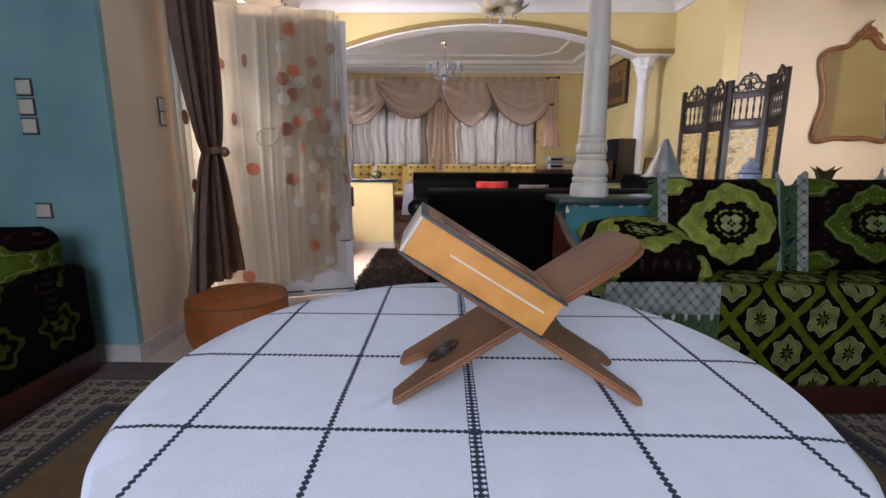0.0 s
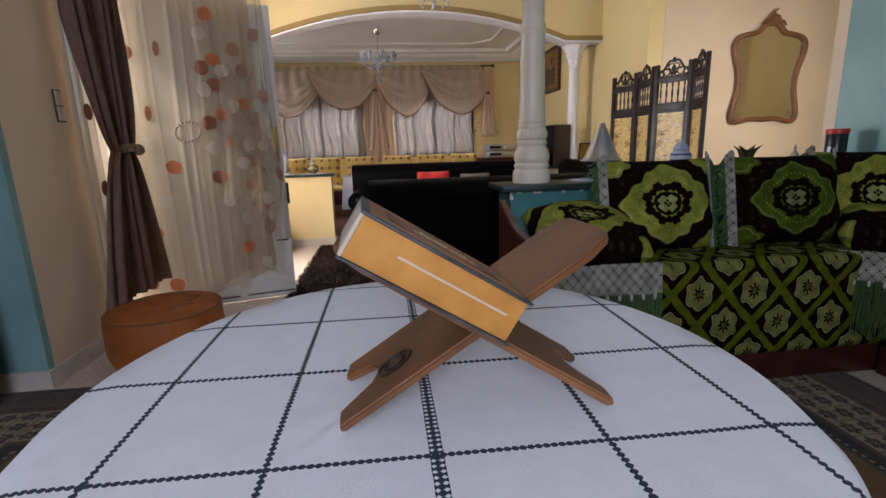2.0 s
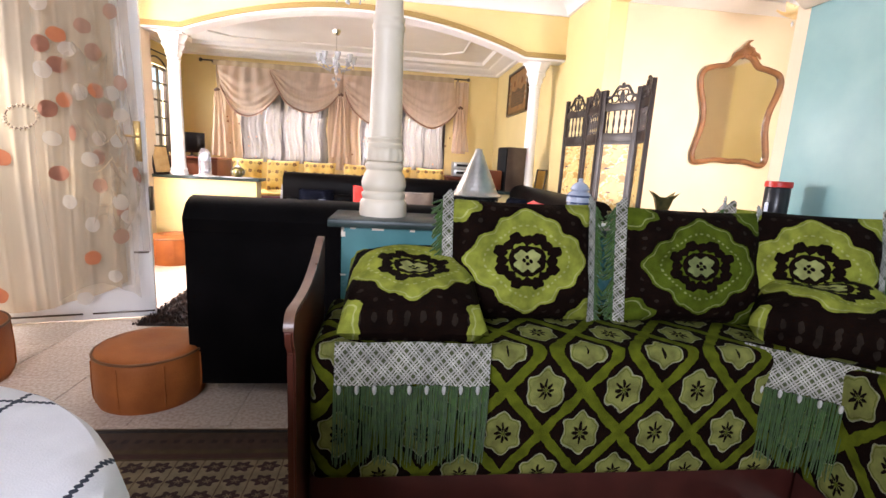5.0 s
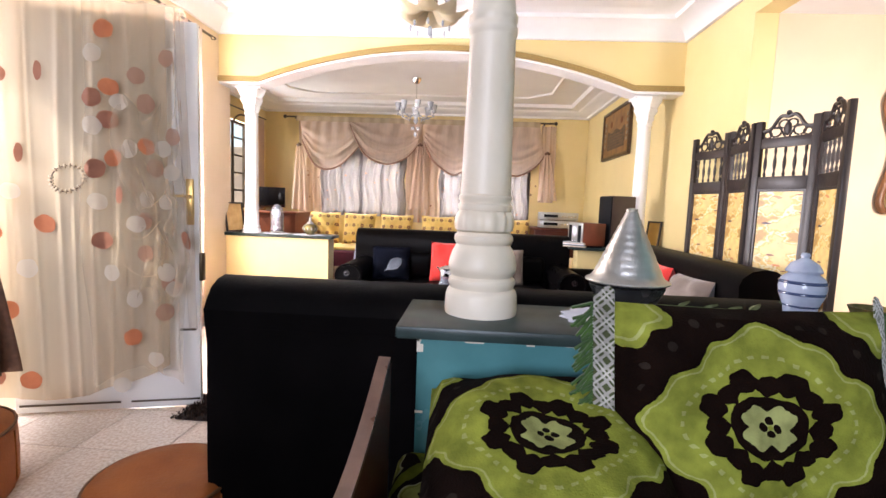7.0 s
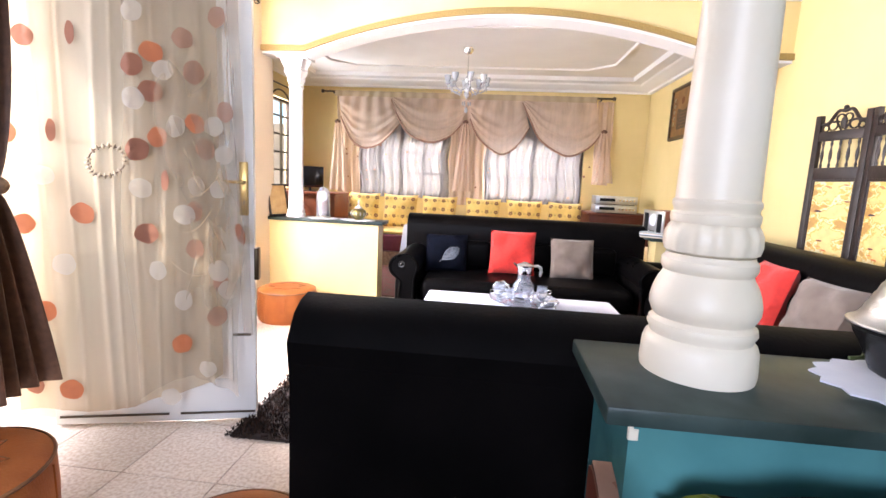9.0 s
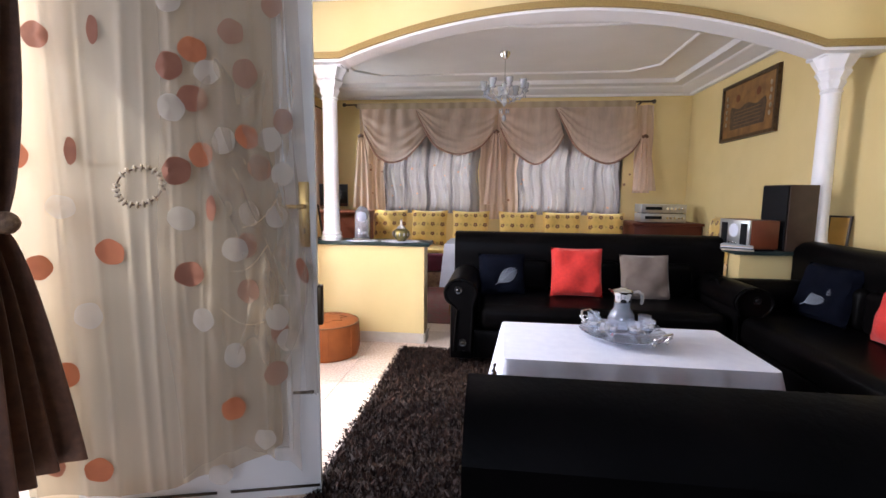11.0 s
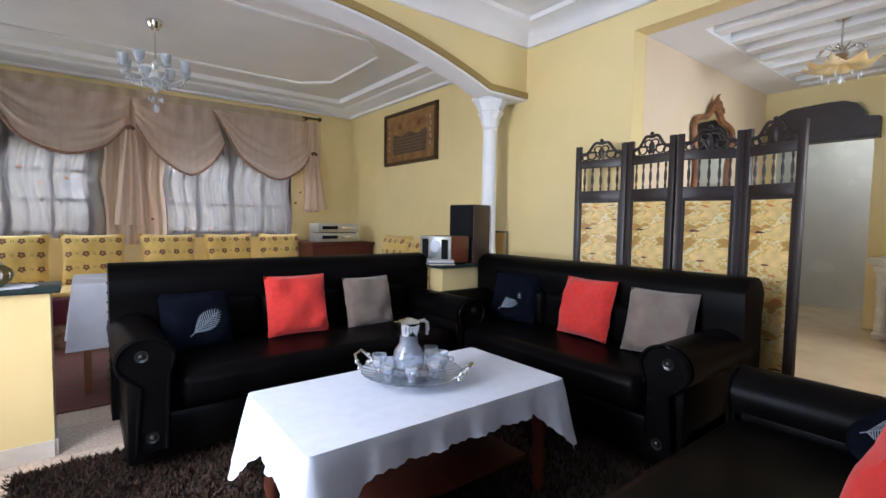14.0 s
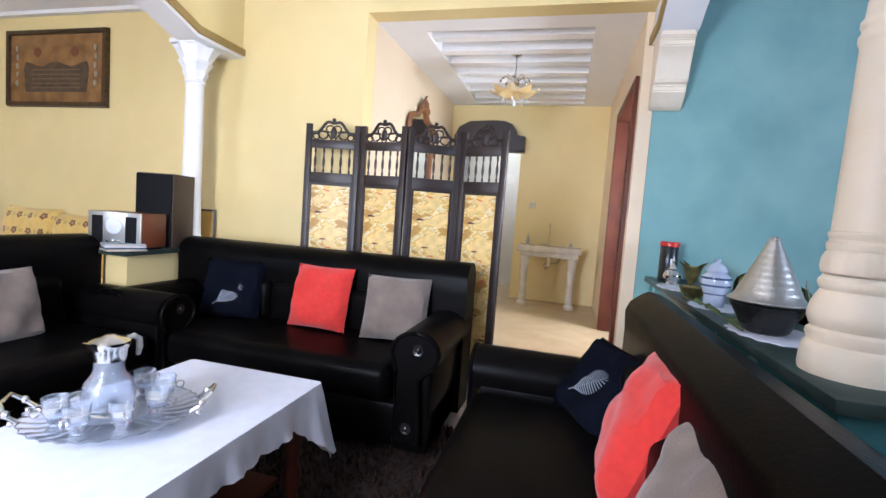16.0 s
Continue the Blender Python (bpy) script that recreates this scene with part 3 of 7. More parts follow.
def pattern(name, ground, build, rough=0.85, bump=0.3, bump_scale=260, sheen=0.3, wobble=0.012, wob_scale=14, spec=0.3, grain=0.35):
    """build(x, y, z) gives (mask, colour) layers, laid one over the other; x, y, z are in metres on the object."""
    m = bpy.data.materials.new(name)
    m.use_nodes = True
    nt = N.nt = m.node_tree
    n, l = nt.nodes, nt.links
    b = n["Principled BSDF"]
    tc = n.new("ShaderNodeTexCoord")
    wn_ = n.new("ShaderNodeTexNoise")
    wn_.inputs["Scale"].default_value = wob_scale
    l.new(tc.outputs["Object"], wn_.inputs["Vector"])
    mx = n.new("ShaderNodeVectorMath")
    mx.operation = "MULTIPLY_ADD"
    l.new(wn_.outputs["Color"], mx.inputs[0])
    mx.inputs[1].default_value = (wobble * 2,) * 3
    l.new(tc.outputs["Object"], mx.inputs[2])
    sp = n.new("ShaderNodeSeparateXYZ")
    l.new(mx.outputs[0], sp.inputs[0])
    x, y, z = (N(sp.outputs[i]) - wobble for i in range(3))
    col = n.new("ShaderNodeRGB")
    col.outputs[0].default_value = (*ground, 1)
    cur = col.outputs[0]
    for mask, c in build(x, y, z):
        mix = n.new("ShaderNodeMix")
        mix.data_type = "RGBA"
        l.new(mask.s, mix.inputs["Factor"])
        l.new(cur, mix.inputs["A"])
        mix.inputs["B"].default_value = (*c, 1)
        cur = mix.outputs["Result"]
    g = n.new("ShaderNodeTexNoise")
    g.inputs["Scale"].default_value, g.inputs["Detail"].default_value = 22, 5
    l.new(tc.outputs["Object"], g.inputs["Vector"])
    mr = n.new("ShaderNodeMapRange")
    mr.inputs[1].default_value, mr.inputs[2].default_value = 0.3, 0.7
    mr.inputs[3].default_value, mr.inputs[4].default_value = 1 - grain, 1 + grain
    l.new(g.outputs[0], mr.inputs[0])
    hs = n.new("ShaderNodeHueSaturation")
    l.new(cur, hs.inputs["Color"])
    l.new(mr.outputs[0], hs.inputs["Value"])
    l.new(hs.outputs[0], b.inputs["Base Color"])
    b.inputs["Roughness"].default_value = rough
    b.inputs["Sheen Weight"].default_value = sheen
    b.inputs["Specular IOR Level"].default_value = spec
    nb = n.new("ShaderNodeTexNoise")
    nb.inputs["Scale"].default_value = bump_scale
    l.new(tc.outputs["Object"], nb.inputs["Vector"])
    bp = n.new("ShaderNodeBump")
    bp.inputs["Strength"].default_value, bp.inputs["Distance"].default_value = bump, 0.01
    l.new(nb.outputs[0], bp.inputs["Height"])
    l.new(bp.outputs[0], b.inputs["Normal"])
    return m


OLIVE, PALE, BROWN, RIM = (0.078, 0.092, 0.007), (0.30, 0.31, 0.11), (0.006, 0.0025, 0.0015), (0.22, 0.225, 0.14)


def lattice(a, b):
    """Diamonds with a flower in each, on an olive lattice; a across, b up."""
    px, pz = 0.25, 0.29
    def cell(u, v):
        d = u.abs() + v.abs()
        t = angle_of(v, u)
        r = length(u, v) * (1 + 0.10 * (t * 6).cos())
        return d, r
    u1, v1 = (a / px).saw(), (b / pz).saw()
    u2, v2 = (a / px + 0.5).saw(), (b / pz + 0.5).saw()
    first = (u1.abs() + v1.abs()) < 0.5
    d1, r1 = cell(u1, v1)
    d2, r2 = cell(u2, v2)
    d, r = d1 * first + d2 * (1 - first), r1 * first + r2 * (1 - first)
    turn = angle_of(v1 * first + v2 * (1 - first), u1 * first + u2 * (1 - first))
    flower = (r - 0.055).abs() + 0.03 * (0.6 - (turn * 8).cos())
    return [(d < 0.415, BROWN), (r < 0.236, RIM), (r < 0.222, (0.16, 0.165, 0.045)), ((r - 0.205).abs() < 0.006, (0.10, 0.11, 0.02)), (flower < 0.05, BROWN), (r < 0.018, OLIVE)]


SEATV = pattern("green velvet with diamond flowers", OLIVE, lambda x, y, z: lattice(x, z - y), wobble=0.009, wob_scale=26, sheen=0.0, spec=0.05)
SEATV_SIDE = pattern("green velvet with diamond flowers, turned", OLIVE, lambda x, y, z: lattice(y, z + x), wobble=0.009, wob_scale=26, sheen=0.0, spec=0.05)


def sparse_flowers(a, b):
    """Large olive blooms scattered over brown, darkened to stand in for shade."""
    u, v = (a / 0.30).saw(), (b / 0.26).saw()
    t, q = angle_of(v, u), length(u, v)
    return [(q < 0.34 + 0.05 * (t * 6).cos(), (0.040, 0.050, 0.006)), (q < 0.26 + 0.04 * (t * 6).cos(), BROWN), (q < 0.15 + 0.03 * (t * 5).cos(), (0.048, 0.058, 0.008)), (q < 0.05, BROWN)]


# the dim light at the nook's end is put into this darker velvet
DIMV = pattern("brown velvet with olive blooms, shade in the colour", BROWN, lambda x, y, z: sparse_flowers(y + 0.1 * z, z - x), wobble=0.02, wob_scale=12, sheen=0.0, spec=0.05)


def medallion(a, b, w, h, green, pale):
    """A scalloped olive medallion with a ring of dark blooms round a pale square, olive corners."""
    u, v = a / w, b / h
    t, r = angle_of(v, u), length(u, v)
    lobe = 0.380 + 0.034 * (t * 4).cos() + 0.014 * (t * 12).cos()
    wedge = (t * (8 / (2 * math.pi))).saw() * (2 * math.pi / 8)
    wedge_off = (t * (8 / (2 * math.pi)) + 0.5).saw() * (2 * math.pi / 8)
    def bloom(ang, rc, size):
        p, q = r * ang.cos() - rc, r * ang.sin()
        return length(p, q) * (1 + 0.07 * (angle_of(q, p) * 5).cos()) < size
    cu, cv = (u.abs() - 0.5), (v.abs() - 0.5)
    corner = length(cu, cv) * (1 + 0.08 * (angle_of(cv, cu) * 8).cos())
    beads = ((t * 40).cos() > 0.1) * ((r - 0.268 - 0.018 * (t * 4).cos()).abs() < 0.008)
    square = u.abs().max(v.abs()) + 0.012 * (t * 8).cos()
    petal = (length(u.abs() - 0.024, v) < 0.015).max(length(u, v.abs() - 0.024) < 0.015)
    fl = length((u.abs() * 11).saw(), (v.abs() * 11).saw())
    speck = (fl < 0.18) * (r > 0.43)
    return [(speck, (0.020, 0.014, 0.010)), (corner < 0.20, green), ((corner - 0.165).abs() < 0.006, pale), (r < lobe, green), ((r - lobe + 0.02).abs() < 0.004, pale), (beads, pale),
            (bloom(wedge, 0.192, 0.048), BROWN), (bloom(wedge_off, 0.168, 0.038), BROWN), (r < 0.128, BROWN), (square < 0.078, pale), (petal, BROWN), (length(u, v) < 0.008, green)]


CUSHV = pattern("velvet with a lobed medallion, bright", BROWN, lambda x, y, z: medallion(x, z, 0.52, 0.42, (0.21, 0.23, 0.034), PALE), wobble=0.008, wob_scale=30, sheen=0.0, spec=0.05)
# darker copy of the medallion; on the dim bench it carries the shade
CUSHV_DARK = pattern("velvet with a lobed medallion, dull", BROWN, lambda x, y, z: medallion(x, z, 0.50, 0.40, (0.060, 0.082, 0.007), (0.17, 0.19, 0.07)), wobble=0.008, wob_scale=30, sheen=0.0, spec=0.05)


def band(x, y, z):
    """Openwork crochet, ivory zigzags over dark."""
    a = (x * 46).saw().abs()
    b = ((z - y * 0.3) * 40).saw().abs()
    hem = ((x * 23).saw().abs() + ((z - y * 0.3) * 20).saw().abs() - 0.5).abs()
    return [((a + b - 0.5).abs() < 0.15, (0.30, 0.285, 0.25)), (hem < 0.05, (0.42, 0.40, 0.35))]


CROCHET = pattern("ivory crochet band over green", (0.05, 0.06, 0.02), band, wobble=0.001, bump_scale=400)


def kilim(x, y, z):
    hx, hy = 1.975, 1.99
    ex, ey = x.abs() * -1 + hx, y.abs() * -1 + hy
    d = ex.min(ey)
    side = ex < ey
    s = side * y + (1 - side) * x
    fx, fd = (s * 11).saw(), ((d - 0.20) * 13.6).saw()
    motif = length(fx * 1.0, fd * 1.1) + 0.08 * (angle_of(fx, fd) * 6).cos()
    inband = ((d - 0.31).abs() < 0.11)
    return [(d < 0.52, (0.13, 0.075, 0.025)), ((d - 0.475).abs() < 0.030, (0.012, 0.007, 0.006)), (((d - 0.492).abs() < 0.006) * ((s * 34).saw() > 0.0), (0.34, 0.28, 0.20)),
            ((d - 0.435).abs() < 0.010, (0.09, 0.045, 0.02)), (inband, (0.42, 0.33, 0.20)), (inband * (motif < 0.37), (0.060, 0.018, 0.014)), (inband * (motif < 0.10), (0.34, 0.25, 0.15)),
            (inband * (fx.abs() > 0.47), (0.20, 0.13, 0.07)), ((d - 0.175).abs() < 0.014, (0.10, 0.035, 0.02)), ((d - 0.085).abs() < 0.05, (0.11, 0.055, 0.03)), (((d - 0.085).abs() < 0.012) * ((s * 22).saw() > 0.0), (0.05, 0.02, 0.012)), ((d - 0.02).abs() < 0.010, (0.03, 0.018, 0.012))]


KILIM = pattern("brown woven rug with bands", (0.23, 0.115, 0.018), kilim, wobble=0.003, wob_scale=40, bump_scale=300, grain=0.25)


def embroidered(x, y, z):
    """White cloth with chains of dark stitches in a grid."""
    right = (x > 0.147)
    px = 0.186 + 0.014 * right
    gx = (x - 0.147) / px
    gy = (y - 1.009 + 0.024 * (x - 0.147)) / 0.223
    dx, dy = gx.saw().abs(), gy.saw().abs()
    fx, fy = (gx + 0.5).saw() * 0.192, (gy + 0.5).saw() * 0.223
    mid = (gx.abs() < 0.3)
    near_y = (gy.abs() < 0.3)
    wx = 0.0045 + 0.0035 * mid
    wy = 0.0040 + 0.0012 * near_y
    cx = (((y * 110).saw().abs() + (fx * 110).saw().abs() * 0.9) > 0.34)
    cy = (((x * 110).saw().abs() + (fy * 110).saw().abs() * 0.9) > 0.34)
    return [((fy.abs() < wy) * cy, (0.035, 0.045, 0.065)), ((fx.abs() < wx) * cx, (0.035, 0.045, 0.065))]


EMBROIDERED = pattern("white cloth with dark embroidered grid", (0.80, 0.80, 0.82), embroidered, wobble=0.0008, wob_scale=60, bump=0.15, bump_scale=500, grain=0.03, sheen=0.0)


def floral(x, y, z):
    u, v = (x * 7.6).saw(), (z * 7.6 + 0.3).saw()
    t = angle_of(u, v)
    r = length(u, v) * (1 + 0.15 * (t * 5).cos())
    return [(r < 0.20, (0.20, 0.085, 0.05)), (r < 0.08, (0.45, 0.28, 0.10)), (((u.abs() - 0.44).abs() < 0.03) * (v.abs() < 0.10), (0.42, 0.30, 0.10))]


FLORAL = pattern("yellow cotton with brown flowers", (0.72, 0.50, 0.15), floral, wobble=0.008, grain=0.08, bump=0.15)


def gold_panel():
    """Painted gold panels with blots and dark red strokes."""
    def f(x, y, z):
        n1 = N(N.nt.nodes.new("ShaderNodeTexNoise").outputs[0])
        n1.s.node.inputs["Scale"].default_value = 8
        n1.s.node.inputs["Detail"].default_value = 6
        tc = N.nt.nodes.new("ShaderNodeTexCoord")
        mp = N.nt.nodes.new("ShaderNodeMapping")
        mp.inputs["Scale"].default_value = (1, 0.8, 1.6)
        N.nt.links.new(tc.outputs["Object"], mp.inputs[0])
        N.nt.links.new(mp.outputs[0], n1.s.node.inputs["Vector"])
        n2 = N(N.nt.nodes.new("ShaderNodeTexNoise").outputs[0])
        n2.s.node.inputs["Scale"].default_value = 7
        n2.s.node.inputs["Detail"].default_value = 1
        m2 = N.nt.nodes.new("ShaderNodeMapping")
        m2.inputs["Scale"].default_value = (1.0, 1.0, 4.5)
        m2.inputs["Rotation"].default_value = (0, 0.35, 0)
        m2.inputs["Location"].default_value = (3.1, 1.7, 0.4)
        N.nt.links.new(tc.outputs["Object"], m2.inputs[0])
        N.nt.links.new(m2.outputs[0], n2.s.node.inputs["Vector"])
        return [(n1 > 0.52, (0.72, 0.52, 0.20)), (n1 < 0.40, (0.42, 0.23, 0.05)), ((n1 - 0.46).abs() < 0.02, (0.70, 0.60, 0.34)), (n2 > 0.705, (0.16, 0.03, 0.015)), (n2 > 0.735, (0.02, 0.015, 0.02)), (n2 < 0.30, (0.55, 0.18, 0.05))]
    return pattern("gold painted panel", (0.60, 0.38, 0.09), f, rough=0.4, bump=0.1, sheen=0, spec=0.5, wobble=0.0, grain=0.15)


GOLDPANEL = gold_panel()


def sheer(name, color, alpha, color2=None, streak=18):
    """Thin cloth: part of the light goes straight through."""
    m = bpy.data.materials.new(name)
    m.use_nodes = True
    nt = m.node_tree
    n, l = nt.nodes, nt.links
    out = n["Material Output"]
    b = n["Principled BSDF"]
    b.inputs["Roughness"].default_value = 0.8
    b.inputs["Base Color"].default_value = (*color, 1)
    tc = n.new("ShaderNodeTexCoord")
    ns = n.new("ShaderNodeTexNoise")
    mp = n.new("ShaderNodeMapping")
    mp.inputs["Scale"].default_value = (1, 1, 0.06)
    ns.inputs["Scale"].default_value, ns.inputs["Detail"].default_value = streak, 5
    l.new(tc.outputs["Object"], mp.inputs[0])
    l.new(mp.outputs[0], ns.inputs["Vector"])
    mc = n.new("ShaderNodeMix")
    mc.data_type = "RGBA"
    mc.inputs["A"].default_value, mc.inputs["B"].default_value = (*color, 1), (*(color2 or color), 1)
    l.new(ns.outputs[0], mc.inputs["Factor"])
    l.new(mc.outputs["Result"], b.inputs["Base Color"])
    tr = n.new("ShaderNodeBsdfTransparent")
    tl = n.new("ShaderNodeBsdfTranslucent")
    l.new(mc.outputs["Result"], tl.inputs["Color"])
    m1 = n.new("ShaderNodeMixShader")
    m1.inputs[0].default_value = 0.35
    l.new(b.outputs[0], m1.inputs[1])
    l.new(tl.outputs[0], m1.inputs[2])
    mr = n.new("ShaderNodeMapRange")
    mr.inputs[3].default_value, mr.inputs[4].default_value = max(0, alpha - 0.22), min(1, alpha + 0.22)
    l.new(ns.outputs[0], mr.inputs[0])
    m2 = n.new("ShaderNodeMixShader")
    l.new(mr.outputs[0], m2.inputs[0])
    l.new(tr.outputs[0], m2.inputs[1])
    l.new(m1.outputs[0], m2.inputs[2])
    l.new(m2.outputs[0], out.inputs[0])
    return m


SHEERW = sheer("white voile", (0.69, 0.56, 0.39), 0.76, (0.53, 0.42, 0.275), 13)
SHEERPALE = sheer("pale crumpled voile", (0.74, 0.61, 0.44), 0.36, (0.50, 0.38, 0.25), 12)
SHEERROSE = sheer("rose beige voile", (0.80, 0.64, 0.52), 0.80, (0.68, 0.52, 0.41), 24)
SHEERGREY = sheer("grey white voile", (0.28, 0.255, 0.25), 0.66, (0.19, 0.175, 0.175), 14)
DOTBROWN = mat("brown fabric dots", (0.33, 0.13, 0.07), 0.7, color2=(0.25, 0.09, 0.045), scale=12)
DOTRUST = mat("bright rust fabric dots", (0.50, 0.16, 0.06), 0.7, color2=(0.40, 0.12, 0.045), scale=9)
DOTFADED = sheer("faded rose dots", (0.50, 0.27, 0.18), 0.62, (0.38, 0.19, 0.12), 10)
DOTWHITE = sheer("white fabric dots", (0.78, 0.71, 0.60), 0.60, (0.70, 0.62, 0.50), 10)


def glassy(name, color=(1, 1, 1), rough=0.03, ior=1.45):
    return mat(name, color, rough, color2=color, trans=1.0, ior=ior, spec=0.6)


GLASS = mat("clear glass", (0.86, 0.91, 1.0), 0.05, color2=(0.86, 0.91, 1.0), trans=0.88, spec=0.8)
MIRROR = mat("mirror glass", (0.86, 0.88, 0.86), 0.02, 1.0, color2=(0.84, 0.86, 0.84), scale=2)


# ---- soft things ----
def pillow_bm(w, h, t, n=14, sag=0.04, seed=0):
    """A stuffed cushion, w wide (x), h high (z), t thick (y), with pulled-out corners and a pressed edge."""
    rnd = random.Random(seed)
    ph = [rnd.uniform(0, 6) for _ in range(4)]
    bm = bmesh.new()
    def pt(u, v, s):
        a, b = 2 * u - 1, 2 * v - 1
        k = 1 - sag * (1 - abs(a) ** 2) * abs(b) ** 6
        kx = 1 - sag * (1 - abs(b) ** 2) * abs(a) ** 6
        f = (max(0.0, 1 - a ** 4) * max(0.0, 1 - b ** 4)) ** 0.5
        wr = 0.012 * math.sin(5 * a + ph[0]) * math.sin(4 * b + ph[1]) + 0.006 * math.sin(11 * a * b + ph[2])
        return (a * w / 2 * kx, s * (t / 2 * f + wr * f), b * h / 2 * k)
    front = [[bm.verts.new(pt(i / n, j / n, -1)) for j in range(n + 1)] for i in range(n + 1)]
    back = [[front[i][j] if i in (0, n) or j in (0, n) else bm.verts.new(pt(i / n, j / n, 1)) for j in range(n + 1)] for i in range(n + 1)]
    for i in range(n):
        for j in range(n):
            bm.faces.new((front[i][j], front[i + 1][j], front[i + 1][j + 1], front[i][j + 1]))
            bm.faces.new((back[i][j], back[i][j + 1], back[i + 1][j + 1], back[i + 1][j]))
    return bm


def leaf_bm():
    """An embroidered leaf, flat in x and z, made of veins and strokes."""
    bm = bmesh.new()
    def width(s):
        return 0.05 * math.sin(math.pi * min(1, s * 1.02)) ** 0.75
    for k in range(2, 30, 2):
        s = k / 30
        for sgn in (-1, 1):
            w = width(s)
            p = Vector((-0.085 + 0.17 * s, 0, 0))
            q = p + Vector((0.026, 0, sgn * w))
            d = Vector((0.0024, 0, 0))
            vs = [bm.verts.new(p - d), bm.verts.new(p + d), bm.verts.new(q + d), bm.verts.new(q - d)]
            bm.faces.new(vs if sgn > 0 else vs[::-1])
    vs = [bm.verts.new(c) for c in ((-0.10, -0.0005, -0.002), (0.10, -0.0005, -0.001), (0.10, -0.0005, 0.001), (-0.10, -0.0005, 0.002))]
    bm.faces.new(vs)
    return bm


SILVERTHREAD = mat("grey embroidery thread", (0.26, 0.29, 0.34), 0.5, scale=30)
NAVY = mat("black blue cloth", (0.004, 0.005, 0.010), 0.85, color2=(0.0025, 0.003, 0.006), spec=0.05, scale=12, bump=0.2, bump_scale=250)


def cushion(at, lean, rz, size, material, label, seed, leaf=None, group="sofa cushions"):
    """A scatter cushion: at its bottom middle; leans back by lean degrees; rz turns its face."""
    w, h, t = size
    o = new("cushion")
    o.matrix_world = pose(*at, -lean, 0, rz)
    tagged(o, label, "cushion", group)
    bm = pillow_bm(w, h, t, seed=seed)
    bmesh.ops.translate(bm, verts=bm.verts, vec=(0, 0, h / 2))
    c = part("cover", bm, material, o)
    # the zip seam runs round the edge
    if leaf:
        bm = leaf_bm()
        bmesh.ops.transform(bm, matrix=pose(leaf[0], -t / 2 - 0.004, h / 2 + leaf[1], 0, -leaf[2], 0), verts=bm.verts)
        part("leaf_motif", bm, SILVERTHREAD, c, "grey embroidered leaf", smooth=False)
    return o


SZ = (0.37, 0.36, 0.13)
cushion((0.10, 5.67, 0.435), 20, 6, (0.36, 0.33, 0.13), NAVY, "black cushion with a grey leaf on the sofa between low walls", 1, leaf=(0.02, -0.03, 38))
cushion((0.65, 5.67, 0.45), 16, -2, (0.38, 0.37, 0.13), RED, "plain red cushion in the middle of the long sofa", 2)
cushion((1.15, 5.67, 0.44), 16, 3, (0.36, 0.34, 0.12), TAUPE, "grey-brown suede cushion on the sofa between low walls", 3)
cushion((2.02, 5.21, 0.45), 18, -90 + 14, SZ, NAVY, "black cushion with a grey leaf on the sofa before the screen", 4, leaf=(0.0, -0.05, 38))
cushion((2.03, 4.63, 0.455), 15, -90 - 4, (0.38, 0.37, 0.13), RED, "plain red cushion on the sofa before the screen", 5)
cushion((2.01, 4.15, 0.455), 18, -90 + 6, (0.37, 0.36, 0.13), TAUPE, "grey-brown suede cushion on the sofa before the screen", 6)
cushion((1.44, 3.20, 0.42), 34, 180 + 24, (0.36, 0.34, 0.12), NAVY, "black cushion with a grey leaf on the two-seat sofa", 7, leaf=(0.03, -0.02, 38))
cushion((1.00, 3.10, 0.435), 20, 180 - 8, (0.40, 0.41, 0.17), RED, "plain red cushion on the two-seat sofa", 8)
cushion((0.56, 3.08, 0.435), 24, 180 + 8, (0.38, 0.37, 0.15), TAUPE, "grey-brown suede cushion on the two-seat sofa", 9)


def pouf(at, r, h, label, seed):
    o = thing("pouf", at, seed * 37, label, "pouf", "leather poufs")
    prof = [(r * 0.94, 0.0), (r * 0.985, 0.03), (r, h * 0.5), (r * 0.99, h - 0.035), (r * 0.965, h - 0.012)]
    side = part("side", lathe(bmesh.new(), prof, n=48), TAN, o)
    part("top", lathe(bmesh.new(), [(r * 0.965, h - 0.0115), (r * 0.90, h + 0.002), (r * 0.6, h + 0.012), (r * 0.3, h + 0.012), (0.02, h + 0.010)], n=48), TAN, o)
    part("piping", tube(bmesh.new(), [(r * 0.975 * math.cos(a), r * 0.975 * math.sin(a), h - 0.012) for a in (2 * math.pi * k / 48 for k in range(48))], 0.006, 6, closed=True), WOOD, side, "dark stitched piping")
    for k in range(8):
        bm = bmesh.new()
        a = 2 * math.pi * k / 8
        tube(bm, [(r * q * math.cos(a), r * q * math.sin(a), z) for q, z in ((0.955, 0.012), (1.0, 0.05), (1.004, h * 0.5), (0.995, h - 0.03))], 0.003, 5)
        part("seam", bm, TAN, side)
    if seed == 1:
        return o
    star = []
    for k in range(16):
        a = 2 * math.pi * k / 16
        q = r * (0.42 if k % 2 else 0.62)
        star.append((q * math.cos(a), q * math.sin(a), h + 0.0135))
    part("stitching", tube(bmesh.new(), star, 0.0022, 5, closed=True), WOOD, o, "dark stitched star")
    return o


pouf((-0.165, 2.84, 0), 0.222, 0.235, "flat round tan leather pouf beside the back of the two-seat sofa", 1)
pouf((-1.13, 2.90, 0), 0.285, 0.27, "round tan leather pouf under the brown drape", 2)
pouf((-1.20, 5.43, 0), 0.235, 0.26, "round tan leather pouf against the yellow low wall", 3)


